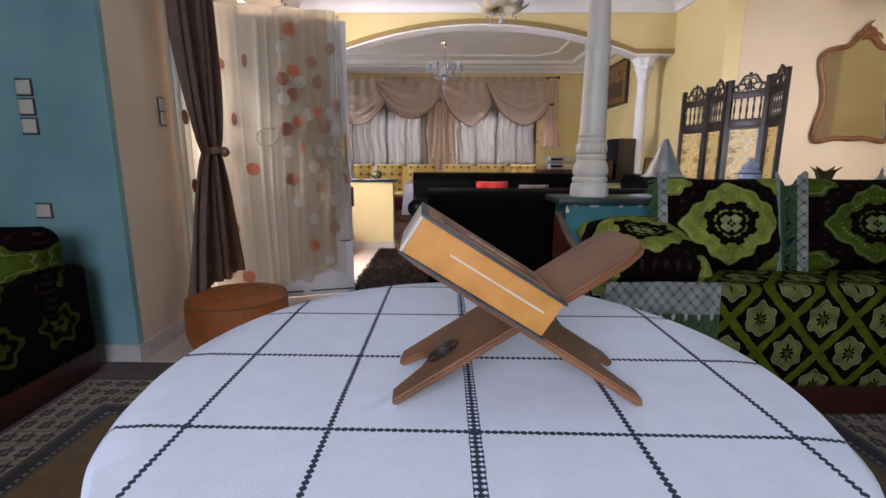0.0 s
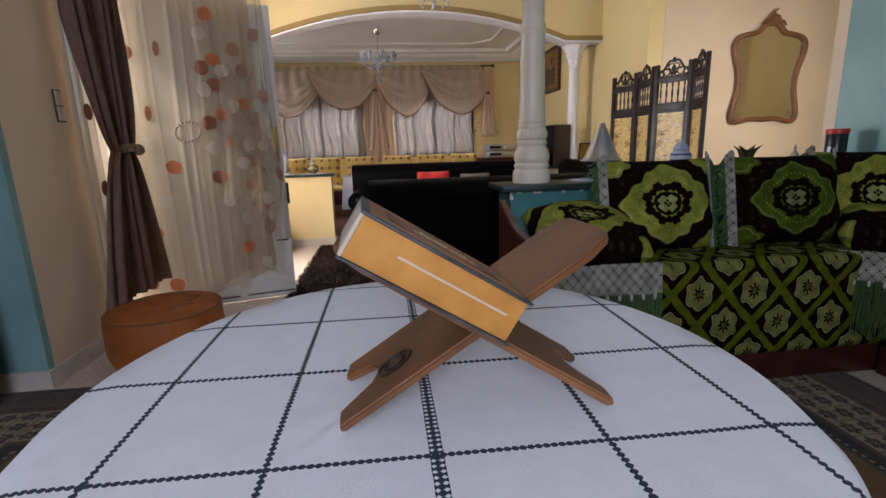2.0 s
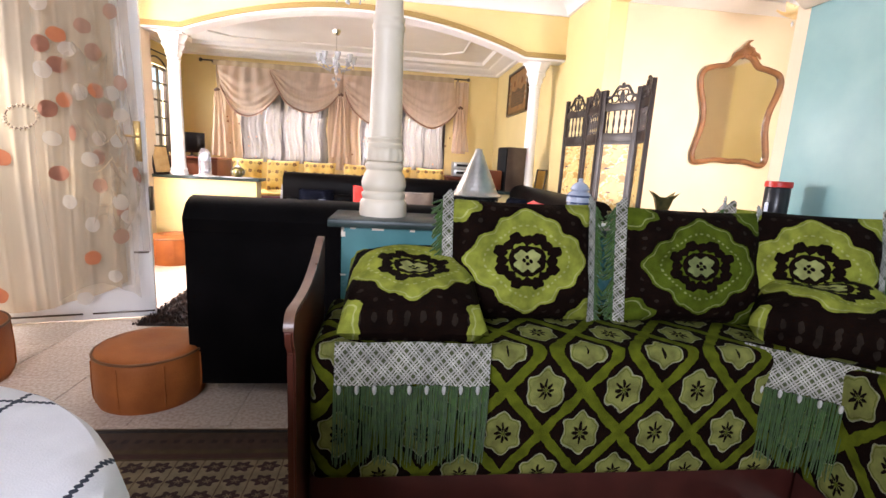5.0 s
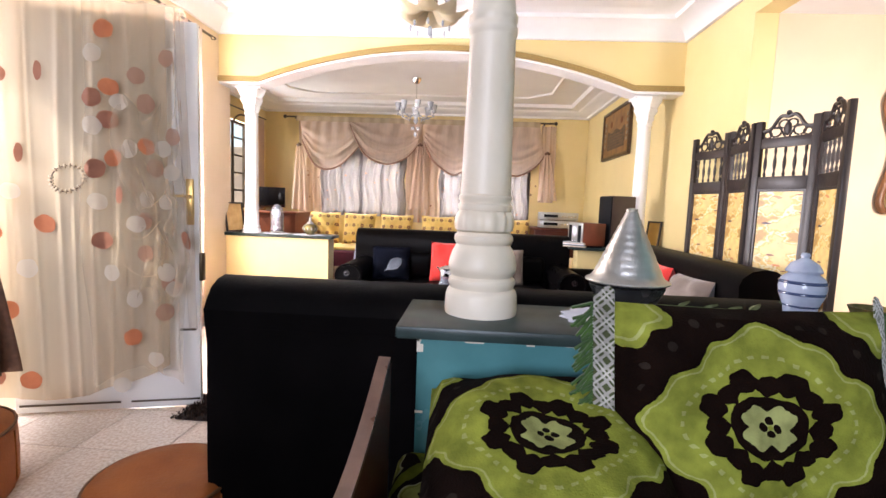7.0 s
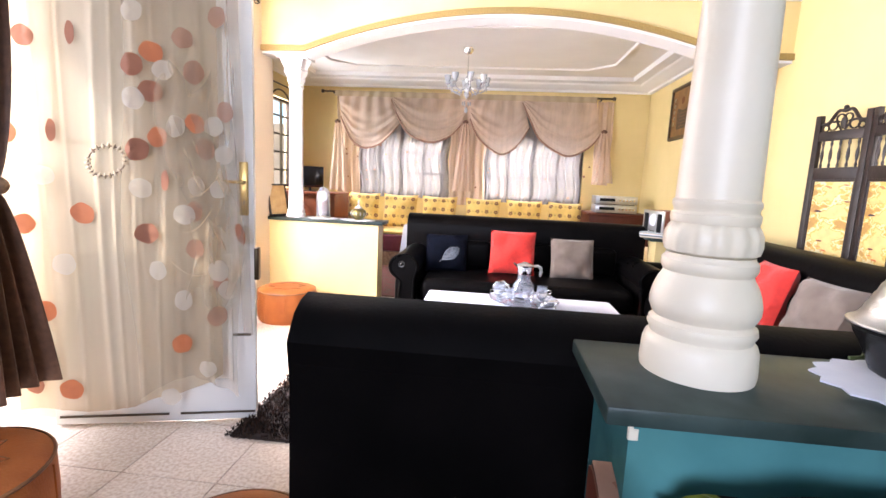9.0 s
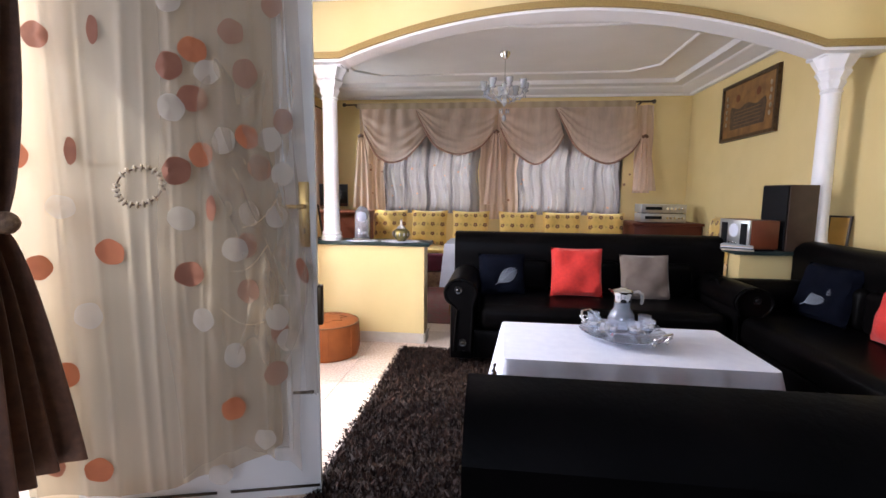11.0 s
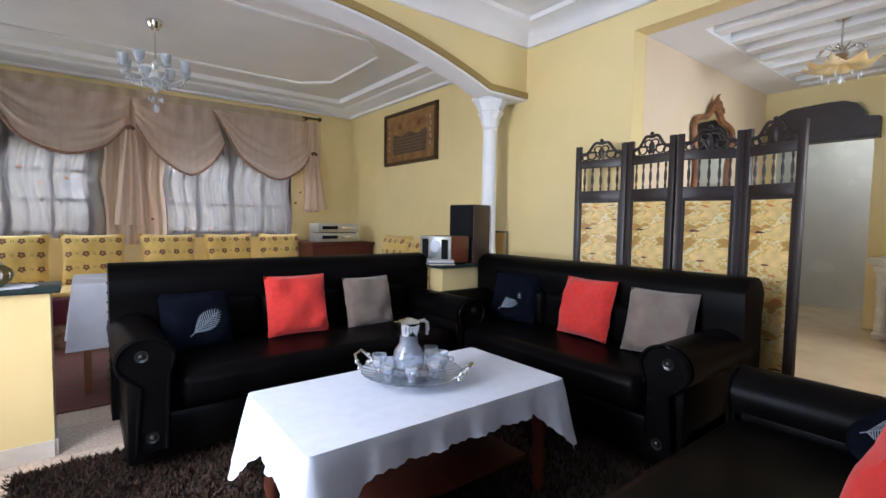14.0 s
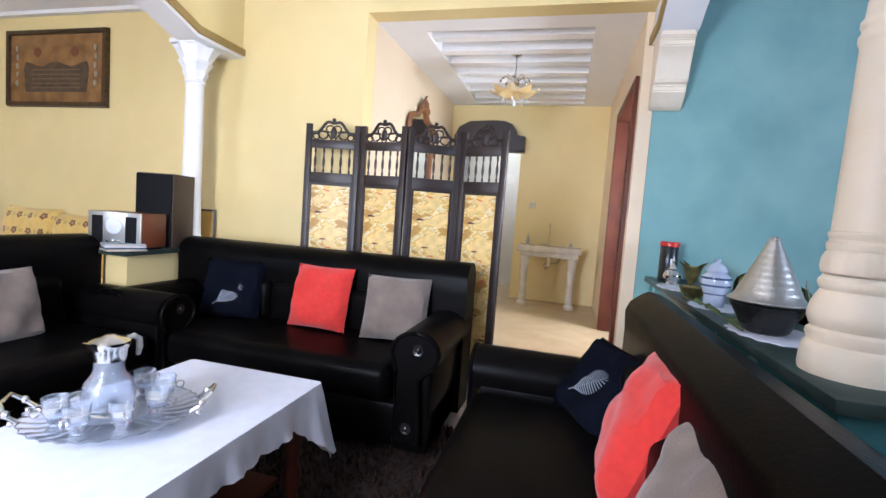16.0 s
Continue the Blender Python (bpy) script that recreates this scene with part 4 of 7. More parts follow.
# ---- front table with the book on its stand ----
def round_table():
    o = thing("round_table", (0.147, 0.985, 0), 0, "round table under a white cloth", "table")
    part("tabletop", lathe(bmesh.new(), [(0.47, 0.69), (0.485, 0.695), (0.485, 0.715), (0.47, 0.72)], n=48, sy=1.08), WOOD, o)
    part("pedestal", lathe(bmesh.new(), [(0.06, 0.03), (0.05, 0.2), (0.07, 0.4), (0.045, 0.6), (0.12, 0.69)], n=20), WOOD, o)
    part("base", boxes((-0.28, 0.28, -0.04, 0.04, 0, 0.04), (-0.04, 0.04, -0.28, -0.041, 0, 0.04), (-0.04, 0.04, 0.041, 0.28, 0, 0.04), bevel=0.006), WOOD, o)


round_table()


def round_cloth():
    bm = bmesh.new()
    n, cx, cy = 160, 0.147, 0.985
    rings = []
    rows = [(k / 12, 0) for k in range(1, 13)] + [(1.0, 1), (1.0, 2), (1.0, 3), (1.0, 4), (1.0, 5)]
    for q, d in rows:
        ring = []
        for i in range(n):
            a = 2 * math.pi * i / n
            c, s = math.cos(a), math.sin(a)
            rx, ry = 0.498 * q, 0.538 * q
            z = 0.7245
            if d == 0 and q > 0.99:
                z = 0.7205
            if d:
                drop = (0.012, 0.05, 0.14, 0.26, 0.36)[d - 1]
                fold = (0.004, 0.008, 0.018, 0.03, 0.042)[d - 1]
                ripple = 1 + fold * (math.sin(11 * a + 0.7) + 0.5 * math.sin(23 * a))
                grow = (0.012, 0.018, 0.022, 0.03, 0.038)[d - 1]
                rx, ry, z = (0.498 + grow) * ripple, (0.538 + grow) * ripple, 0.7205 - drop
            ring.append(bm.verts.new((cx + rx * c, cy + ry * s, z)))
        rings.append(ring)
    mid = bm.verts.new((cx, cy, 0.7245))
    for i in range(n):
        bm.faces.new((mid, rings[0][i], rings[0][(i + 1) % n]))
    for a, b in zip(rings, rings[1:]):
        for i in range(n):
            bm.faces.new((a[i], b[i], b[(i + 1) % n], a[(i + 1) % n]))
    bm.verts.ensure_lookup_table()
    for v in bm.verts:
        g = math.exp(-(((v.co.x - 0.03) / 0.05) ** 2 + ((v.co.y - 0.87) / 0.04) ** 2))
        if v.co.z > 0.724:
            v.co.z += 0.006 * g * (0.5 + 0.5 * math.sin(v.co.x * 240))
    o = tagged(new("tablecloth"), "white tablecloth with dark embroidered grid lines, on the round table", "tablecloth")
    part("cloth", bm, EMBROIDERED, o)


round_cloth()


def book_stand():
    o = thing("book_stand", (0.21, 0.925, 0.726), 0, "folding brown wooden book stand of two crossed boards", "book stand")
    W2 = 0.085
    def board(sign, name, notch):
        # the board lies along +x and rises; then it is tilted
        bm = bmesh.new()
        L0, L1, t = -0.205, 0.20, 0.011
        out = [(L0, -W2), (L0 + 0.006, -W2 + 0.002), (L1 - 0.04, -W2), (L1 - 0.01, -W2 + 0.012), (L1, -W2 + 0.035), (L1, W2 - 0.035), (L1 - 0.01, W2 - 0.012), (L1 - 0.04, W2), (L0, W2), (L0 - 0.004, W2 * 0.55), (L0 + 0.045, W2 * 0.3), (L0 + 0.06, 0), (L0 + 0.045, -W2 * 0.3), (L0 - 0.004, -W2 * 0.55)]
        prism(bm, out, "z", -t / 2, t / 2)
        bmesh.ops.bevel(bm, geom=list(bm.edges), offset=0.003, segments=2, affect="EDGES")
        bmesh.ops.transform(bm, matrix=(Matrix.Scale(sign, 4, (1, 0, 0)) @ Matrix.Translation((0, 0, 0.116)) @ Matrix.Rotation(radians(-33), 4, "Y")), verts=bm.verts)
        if sign < 0:
            bmesh.ops.reverse_faces(bm, faces=bm.faces)
        part(name, bm, WOOD, o)
    board(1, "board", 1)
    board(-1, "board", 1)
    # carved knot near the foot
    bm = bmesh.new()
    for r in (0.012, 0.020):
        tube(bm, [(-0.12 + r * 1.3 * math.cos(a), -0.02 + r * math.sin(a), 0.0065) for a in (2 * math.pi * k / 18 for k in range(18))], 0.0022, 5, closed=True)
    bmesh.ops.transform(bm, matrix=Matrix.Translation((0, 0, 0.116)) @ Matrix.Rotation(radians(-33), 4, "Y"), verts=bm.verts)
    part("carving", bm, DARKWOOD, o, "dark carved knot")


book_stand()

PAGES = mat("orange page edges", (0.62, 0.28, 0.06), 0.7, color2=(0.50, 0.21, 0.04), scale=24, detail=6, bump=0.15, bump_scale=300)
COVERBLUE = mat("worn blue black cover", (0.075, 0.085, 0.09), 0.5, color2=(0.022, 0.028, 0.036), scale=22, detail=7)
COVERRED = mat("worn red brown cover", (0.27, 0.105, 0.07), 0.5, color2=(0.18, 0.065, 0.042), scale=26)
GILT = mat("faded orange tooling", (0.46, 0.20, 0.075), 0.5, color2=(0.24, 0.13, 0.07), scale=28, detail=7)
PAPER = mat("pale paper", (0.62, 0.52, 0.40), 0.8, color2=(0.52, 0.42, 0.31), scale=30)


def book():
    """Closed book; local x runs down the slope, y away from the front, z through its thickness."""
    o = new("book")
    o.matrix_world = pose(0.083, 0.800, 1.000, 0, 32.5, 3)
    tagged(o, "thick closed book with orange page edges and worn dark cover", "book")
    L, D, T = 0.215, 0.150, 0.056
    block_ = part("page_block", boxes((0.003, L - 0.004, 0.003, D - 0.004, -T + 0.003, -0.003), bevel=0.002), PAGES, o)
    part("page_slit", boxes((0.055, L - 0.02, 0.0028, 0.0045, -0.0265, -0.0240)), PAPER, block_, "pale line between the pages")
    part("end_band", boxes((-0.001, 0.0035, 0.002, D - 0.004, -T + 0.003, -0.003), bevel=0.001), PAPER, block_, "pale page edges on the upper end")
    top = part("front_cover", boxes((-0.001, L, -0.001, D, -0.003, 0.0005), bevel=0.0012), COVERBLUE, o)
    part("back_cover", boxes((-0.001, L, -0.001, D, -T, -T + 0.0028), bevel=0.001), COVERBLUE, o)
    part("spine", boxes((0.0, L, D - 0.0035, D + 0.002, -T + 0.001, -0.001), bevel=0.0015), COVERBLUE, o)
    bm = boxes((0.009, L - 0.009, 0.009, 0.029, 0.0007, 0.0013), (0.009, L - 0.009, D - 0.029, D - 0.009, 0.0007, 0.0013), (0.009, 0.031, 0.0292, D - 0.0292, 0.0007, 0.0013), (L - 0.031, L - 0.009, 0.0292, D - 0.0292, 0.0007, 0.0013))
    part("border", bm, GILT, top, "faded orange tooled border")
    c = (L / 2, D / 2)
    bm = prism(bmesh.new(), [(c[0] + 0.072 * math.cos(a), c[1] + 0.043 * math.sin(a) * (1 + 0.06 * math.cos(8 * a))) for a in (2 * math.pi * k / 40 for k in range(40))], "z", 0.0006, 0.0016)
    part("medallion", bm, COVERRED, top, "red brown oval medallion")
    bm = bmesh.new()
    rnd = random.Random(4)
    for row, (lo, hi) in enumerate(((-0.040, 0.040), (-0.030, 0.034))):
        x = c[0] + lo
        while x < c[0] + hi:
            w = rnd.uniform(0.004, 0.009)
            y = c[1] - 0.009 + 0.017 * row + rnd.uniform(-0.003, 0.003)
            h = rnd.uniform(0.003, 0.008)
            box(bm, x, x + w, y - h, y + h * 0.6, 0.0017, 0.0021)
            x += w + rnd.uniform(0.001, 0.003)
    part("title_bars", bm, mat("worn gold leaf", (0.62, 0.50, 0.30), 0.4, scale=20), top, "illegible gold lettering as bars")


book()


# ---- rugs ----
def front_rug():
    o = tagged(new("woven_rug"), "brown woven rug with cream and red bands under the table", "rug")
    o.matrix_world = pose(0.165, 0.53, 0.0, 0, 0, 0)
    bm = bmesh.new()
    sheet(bm, lambda u, v: (-1.975 + 3.95 * u, -1.99 + 3.98 * v, 0.008 + 0.0015 * math.sin(31 * u) * math.sin(27 * v)), 60, 60)
    bmesh.ops.solidify(bm, geom=list(bm.faces), thickness=-0.007)
    part("weave", bm, KILIM, o)


front_rug()


def shag_rug():
    o = tagged(new("shaggy_rug"), "dark brown long-pile rug under the coffee table", "rug")
    part("backing", boxes((-0.66, 2.05, 3.66, 5.60, 0.0, 0.012)), mat("dark pile ground", (0.03, 0.018, 0.014), 0.95, scale=40), o)
    rng = np.random.default_rng(5)
    k = 42000
    x = np.where(rng.random(k) < 0.6, rng.uniform(-0.68, 0.5, k), rng.uniform(0.3, 2.06, k))
    y = rng.uniform(3.64, 5.62, k)
    edge = (np.abs(x + 0.68) < 0.03) | (np.abs(y - 3.64) < 0.03) | (np.abs(y - 5.62) < 0.03)
    a = rng.uniform(0, 2 * np.pi, k)
    w = rng.uniform(0.0025, 0.005, k)
    hgt = rng.uniform(0.022, 0.048, k) * np.where(edge, 0.6, 1)
    lean = rng.uniform(0.0, 0.035, k)
    b = rng.uniform(0, 2 * np.pi, k)
    dx, dy = np.cos(a) * w, np.sin(a) * w
    z0 = np.full(k, 0.01)
    mx_, my_ = x + np.cos(b) * lean * 0.4, y + np.sin(b) * lean * 0.4
    tx, ty = x + np.cos(b) * lean, y + np.sin(b) * lean
    v = np.empty((k, 5, 3))
    v[:, 0] = np.stack([x - dx, y - dy, z0], 1)
    v[:, 1] = np.stack([x + dx, y + dy, z0], 1)
    v[:, 2] = np.stack([mx_ + dx, my_ + dy, hgt * 0.65], 1)
    v[:, 3] = np.stack([mx_ - dx, my_ - dy, hgt * 0.65], 1)
    v[:, 4] = np.stack([tx, ty, hgt], 1)
    i = np.arange(k) * 5
    faces = np.concatenate([np.stack([i, i + 1, i + 2], 1), np.stack([i, i + 2, i + 3], 1), np.stack([i + 3, i + 2, i + 4], 1)])
    me = bpy.data.meshes.new("shag")
    me.from_pydata(v.reshape(-1, 3).tolist(), [], faces.tolist())
    m = mat("dark brown pile", (0.028, 0.014, 0.009), 0.8, color2=(0.010, 0.005, 0.003), scale=24, detail=2, sheen=0.02, spec=0.2)
    nt = m.node_tree
    g = nt.nodes.new("ShaderNodeNewGeometry")
    hs = nt.nodes.new("ShaderNodeHueSaturation")
    mr = nt.nodes.new("ShaderNodeMapRange")
    mr.inputs[3].default_value, mr.inputs[4].default_value = 0.4, 2.2
    base = nt.nodes["Principled BSDF"].inputs["Base Color"]
    src = base.links[0].from_socket
    nt.links.new(g.outputs["Random Per Island"], mr.inputs[0])
    nt.links.new(mr.outputs[0], hs.inputs["Value"])
    nt.links.new(src, hs.inputs["Color"])
    nt.links.new(hs.outputs[0], base)
    me.materials.append(m)
    p = new("shag", me)
    p.parent = o
    tagged(p, kind="stuff")


shag_rug()


# ---- coffee table, its cloth and the glass set ----
def coffee_table():
    o = thing("coffee_table", (0.655, 4.42, 0.012), 0, "low wooden coffee table under a white cloth", "coffee table")
    part("tabletop", boxes((-0.55, 0.55, -0.285, 0.285, 0.445, 0.482), bevel=0.006), REDWOOD, o)
    part("shelf", boxes((-0.45, 0.45, -0.2, 0.2, 0.13, 0.15), bevel=0.004), REDWOOD, o)
    for sx in (-1, 1):
        for sy in (-1, 1):
            part("leg", lathe(bmesh.new(), [(0.024, 0), (0.03, 0.02), (0.022, 0.08), (0.034, 0.13), (0.034, 0.16), (0.022, 0.19), (0.036, 0.30), (0.028, 0.36), (0.036, 0.38), (0.036, 0.445)], (sx * 0.49, sy * 0.23, 0), 16), REDWOOD, o)


coffee_table()


def coffee_cloth():
    o = tagged(new("tablecloth"), "white linen cloth with a frayed scalloped hem, on the coffee table", "tablecloth")
    X, Y, Z, R = 0.564, 0.298, 0.497, 0.02
    cx, cy = 0.655, 4.42
    bm = bmesh.new()
    # outline walked round with rounded corners
    path = []
    def seg(x0, y0, x1, y1, n):
        for i in range(n):
            path.append((x0 + (x1 - x0) * i / n, y0 + (y1 - y0) * i / n, (y1 - y0, x0 - x1)))
    seg(-X + R, -Y, X - R, -Y, 90)
    for k in range(10):
        a = -math.pi / 2 + math.pi / 2 * k / 10
        path.append((X - R + R * math.cos(a), -Y + R + R * math.sin(a), (math.cos(a), math.sin(a))))
    seg(X, -Y + R, X, Y - R, 50)
    for k in range(10):
        a = math.pi / 2 * k / 10
        path.append((X - R + R * math.cos(a), Y - R + R * math.sin(a), (math.cos(a), math.sin(a))))
    seg(X - R, Y, -X + R, Y, 90)
    for k in range(10):
        a = math.pi / 2 + math.pi / 2 * k / 10
        path.append((-X + R + R * math.cos(a), Y - R + R * math.sin(a), (math.cos(a), math.sin(a))))
    seg(-X, Y - R, -X, -Y + R, 50)
    for k in range(10):
        a = math.pi + math.pi / 2 * k / 10
        path.append((-X + R + R * math.cos(a), -Y + R + R * math.sin(a), (math.cos(a), math.sin(a))))
    n = len(path)
    rings = []
    for lvl in range(7):
        ring = []
        for i, (x, y, nn) in enumerate(path):
            ln = math.hypot(*nn)
            nx, ny = nn[0] / ln, nn[1] / ln
            corner = max(0.0, 1 - math.hypot(X - abs(x), Y - abs(y)) / 0.20)
            short = abs(x) > X - 0.005
            drop = 0.105 + 0.17 * corner + (0.055 if short else 0)
            t = lvl / 6
            s = i / n
            wave = math.sin(2 * math.pi * s * 46) * 0.006 * t * t + math.sin(2 * math.pi * s * 19 + 1) * 0.009 * t
            out = 0.004 + 0.016 * t + wave + 0.055 * corner * t
            scal = 0.008 * abs(math.sin(math.pi * s * 92)) if lvl == 6 else 0
            z = Z - 0.004 * (lvl > 0) - drop * t + scal
            ring.append(bm.verts.new((cx + x + nx * out * (lvl > 0), cy + y + ny * out * (lvl > 0), z)))
        rings.append(ring)
    bm.faces.new(rings[0])
    for a, b in zip(rings, rings[1:]):
        for i in range(n):
            bm.faces.new((a[i], b[i], b[(i + 1) % n], a[(i + 1) % n]))
    bmesh.ops.recalc_face_normals(bm, faces=bm.faces)
    part("cloth", bm, CLOTH, o)


coffee_cloth()


def glass_set():
    z = 0.4975
    o = thing("glass_tray", (0.675, 4.475, z), -56, "oval clear glass serving tray with silver handles, on the coffee table", "tray")
    bm = lathe(bmesh.new(), [(0.09, 0.0), (0.10, 0.004), (0.085, 0.018), (0.17, 0.03), (0.208, 0.042), (0.210, 0.048), (0.17, 0.038), (0.01, 0.034)], n=120, lobes=30, depth=0.02, sy=0.92)
    part("dish", bm, GLASS, o)
    for s in (-1, 1):
        bm = bmesh.new()
        tube(bm, [(s * 0.200, -0.05, 0.045), (s * 0.227, -0.052, 0.065), (s * 0.247, -0.03, 0.09), (s * 0.250, 0.03, 0.092), (s * 0.229, 0.052, 0.066), (s * 0.200, 0.05, 0.045)], 0.006, 8)
        for yy in (-0.05, 0.05):
            bmesh.ops.create_icosphere(bm, subdivisions=2, radius=0.011, matrix=Matrix.Translation((s * 0.227, yy, 0.068)))
            bmesh.ops.create_icosphere(bm, subdivisions=2, radius=0.009, matrix=Matrix.Translation((s * 0.218, yy * 0.9, 0.04)))
        part("tray_handle", bm, CHROME, o, "ornate silver handle")
    zt = z + 0.036
    j = thing("glass_jug", (0.672, 4.495, zt), 0, "clear glass water jug with silver lid and pale handle", "jug")
    part("body", lathe(bmesh.new(), [(0.045, 0.0), (0.062, 0.02), (0.066, 0.055), (0.058, 0.09), (0.040, 0.115), (0.037, 0.13), (0.038, 0.165), (0.035, 0.165), (0.034, 0.13), (0.037, 0.114), (0.054, 0.088), (0.061, 0.055), (0.057, 0.022), (0.01, 0.008)], n=36), GLASS, j)
    part("neck_band", lathe(bmesh.new(), [(0.0385, 0.150), (0.042, 0.152), (0.043, 0.18), (0.050, 0.195), (0.050, 0.205), (0.038, 0.212), (0.02, 0.216), (0.012, 0.222)], n=30), CHROME, j, "silver lid and spout band")
    part("spout", prism(bmesh.new(), [(-0.045, 0.185), (-0.068, 0.212), (-0.06, 0.213), (-0.035, 0.20)], "y", -0.014, 0.014), CHROME, j)
    part("jug_handle", tube(bmesh.new(), [(0.04, 0, 0.198), (0.075, 0, 0.203), (0.092, 0, 0.19), (0.095, 0, 0.165), (0.090, 0, 0.14)], [0.006, 0.008, 0.009, 0.009, 0.006], 10), IVORY, j, "pale curved handle")
    g = None
    for k in range(8):
        a = 2 * math.pi * (k + 0.35) / 8
        if 0.7 < a < 2.0:
            continue
        at = (0.655 + 0.130 * math.cos(a), 4.455 + 0.115 * math.sin(a), zt)
        if g is None:
            g = thing("tea_glass", at, 0, "small clear tea glass with a silver band on the tray", "glass", "tea glasses on the tray")
            part("cup", lathe(bmesh.new(), [(0.020, 0.0), (0.021, 0.004), (0.012, 0.012), (0.014, 0.022), (0.025, 0.04), (0.029, 0.07), (0.030, 0.088), (0.028, 0.088), (0.026, 0.07), (0.022, 0.042), (0.005, 0.034)], n=24), GLASS, g)
            part("band", lathe(bmesh.new(), [(0.0265, 0.052), (0.0285, 0.053), (0.030, 0.066), (0.0292, 0.067)], n=24), CHROME, g, "silver band")
            part("ring_handle", tube(bmesh.new(), [(0.03 + 0.011 * (1 - math.cos(t)), 0, 0.055 + 0.011 * math.sin(t)) for t in (2 * math.pi * q / 14 for q in range(14))], 0.0022, 6, closed=True), CHROME, g)
        else:
            copy_thing(g, pose(*at, 0, 0, math.degrees(a)))


glass_set()


# ---- door leaf, voile and drape ----
def prism_frame(x0, x1, z0, z1, w, y0, y1):
    """A flat rectangular frame with mitred corners, standing in the x-z plane."""
    bm = bmesh.new()
    rings = [[bm.verts.new((x, y, z)) for x, z in ((x0 + q, z0 + q), (x1 - q, z0 + q), (x1 - q, z1 - q), (x0 + q, z1 - q))] for q, y in ((0, y1), (0.15 * w, y0), (0.85 * w, y0), (w, y1))]
    for k in range(4):
        a, b = rings[k], rings[(k + 1) % 4]
        for i in range(4):
            bm.faces.new((a[i], a[(i + 1) % 4], b[(i + 1) % 4], b[i]))
    bmesh.ops.recalc_face_normals(bm, faces=bm.faces)
    return bm


def door_leaf():
    o = thing("door_leaf", (-1.48, 3.60, 0), 15.5, "open white painted door with the dotted voile hanging over it", "door")
    W, H = 0.89, 2.03
    body = part("panel", boxes((0.02, W, -0.02, 0.02, 0.012, H), bevel=0.003), WHITEPAINT, o)
    for z0, z1 in ((1.28, 1.90), (0.20, 0.82)):
        part("moulding", prism_frame(0.10, 0.79, z0, z1, 0.02, -0.026, -0.0205), WHITEPAINT, body)
    part("kick_strip", boxes((0.55, W - 0.005, -0.0245, -0.0205, 0.045, 0.055), (0.04, 0.5, -0.0245, -0.0205, 0.045, 0.055)), STUD, body, "thin dark line of the bottom rail")
    part("label_strip", boxes((0.79, 0.87, -0.023, -0.0205, 0.43, 0.442)), STUD, body, "small dark strip")
    part("lock_case", boxes((W - 0.002, W + 0.018, -0.024, 0.024, 0.70, 0.85), bevel=0.004), mat("dark bronze", (0.06, 0.04, 0.02), 0.4, 0.8), body, "dark bronze lock on the edge")
    h = part("door_handle", boxes((0.83, 0.868, -0.027, -0.0205, 1.0, 1.24), bevel=0.003), BRASS, o, "brass plate and lever")
    part("lever", tube(bmesh.new(), [(0.85, -0.027, 1.15), (0.85, -0.055, 1.15), (0.80, -0.06, 1.15), (0.75, -0.057, 1.148)], [0.008, 0.008, 0.007, 0.006], 10), BRASS, h)
    part("keyhole", boxes((0.846, 0.852, -0.0285, -0.0272, 1.05, 1.07)), STUD, h)


door_leaf()


def voile_y(s, z):
    """How far the voile stands before the door: folds that grow and gather."""
    g = 0.5 + 0.5 * math.tanh((s - 0.42) * 7)
    f = 0.006 * math.sin(19 * s + 1.3 * math.sin(1.4 * z)) * (1 - 0.5 * g) + 0.009 * g * math.sin(34 * s + 2.4 * math.sin(1.7 * z + 1)) + 0.005 * math.sin(3.1 * z + 9 * s)
    pleats = sum(h * math.exp(-((s - c - 0.012 * math.sin(2.2 * z + 9 * c)) / w) ** 2) for c, w, h in ((0.07, 0.014, 0.006), (0.165, 0.010, 0.005), (0.285, 0.016, 0.008), (0.345, 0.009, 0.005), (0.425, 0.013, 0.008), (0.50, 0.009, 0.005), (0.585, 0.014, 0.007), (0.70, 0.011, 0.007)))
    return -(0.050 + f + pleats + 0.02 * g)


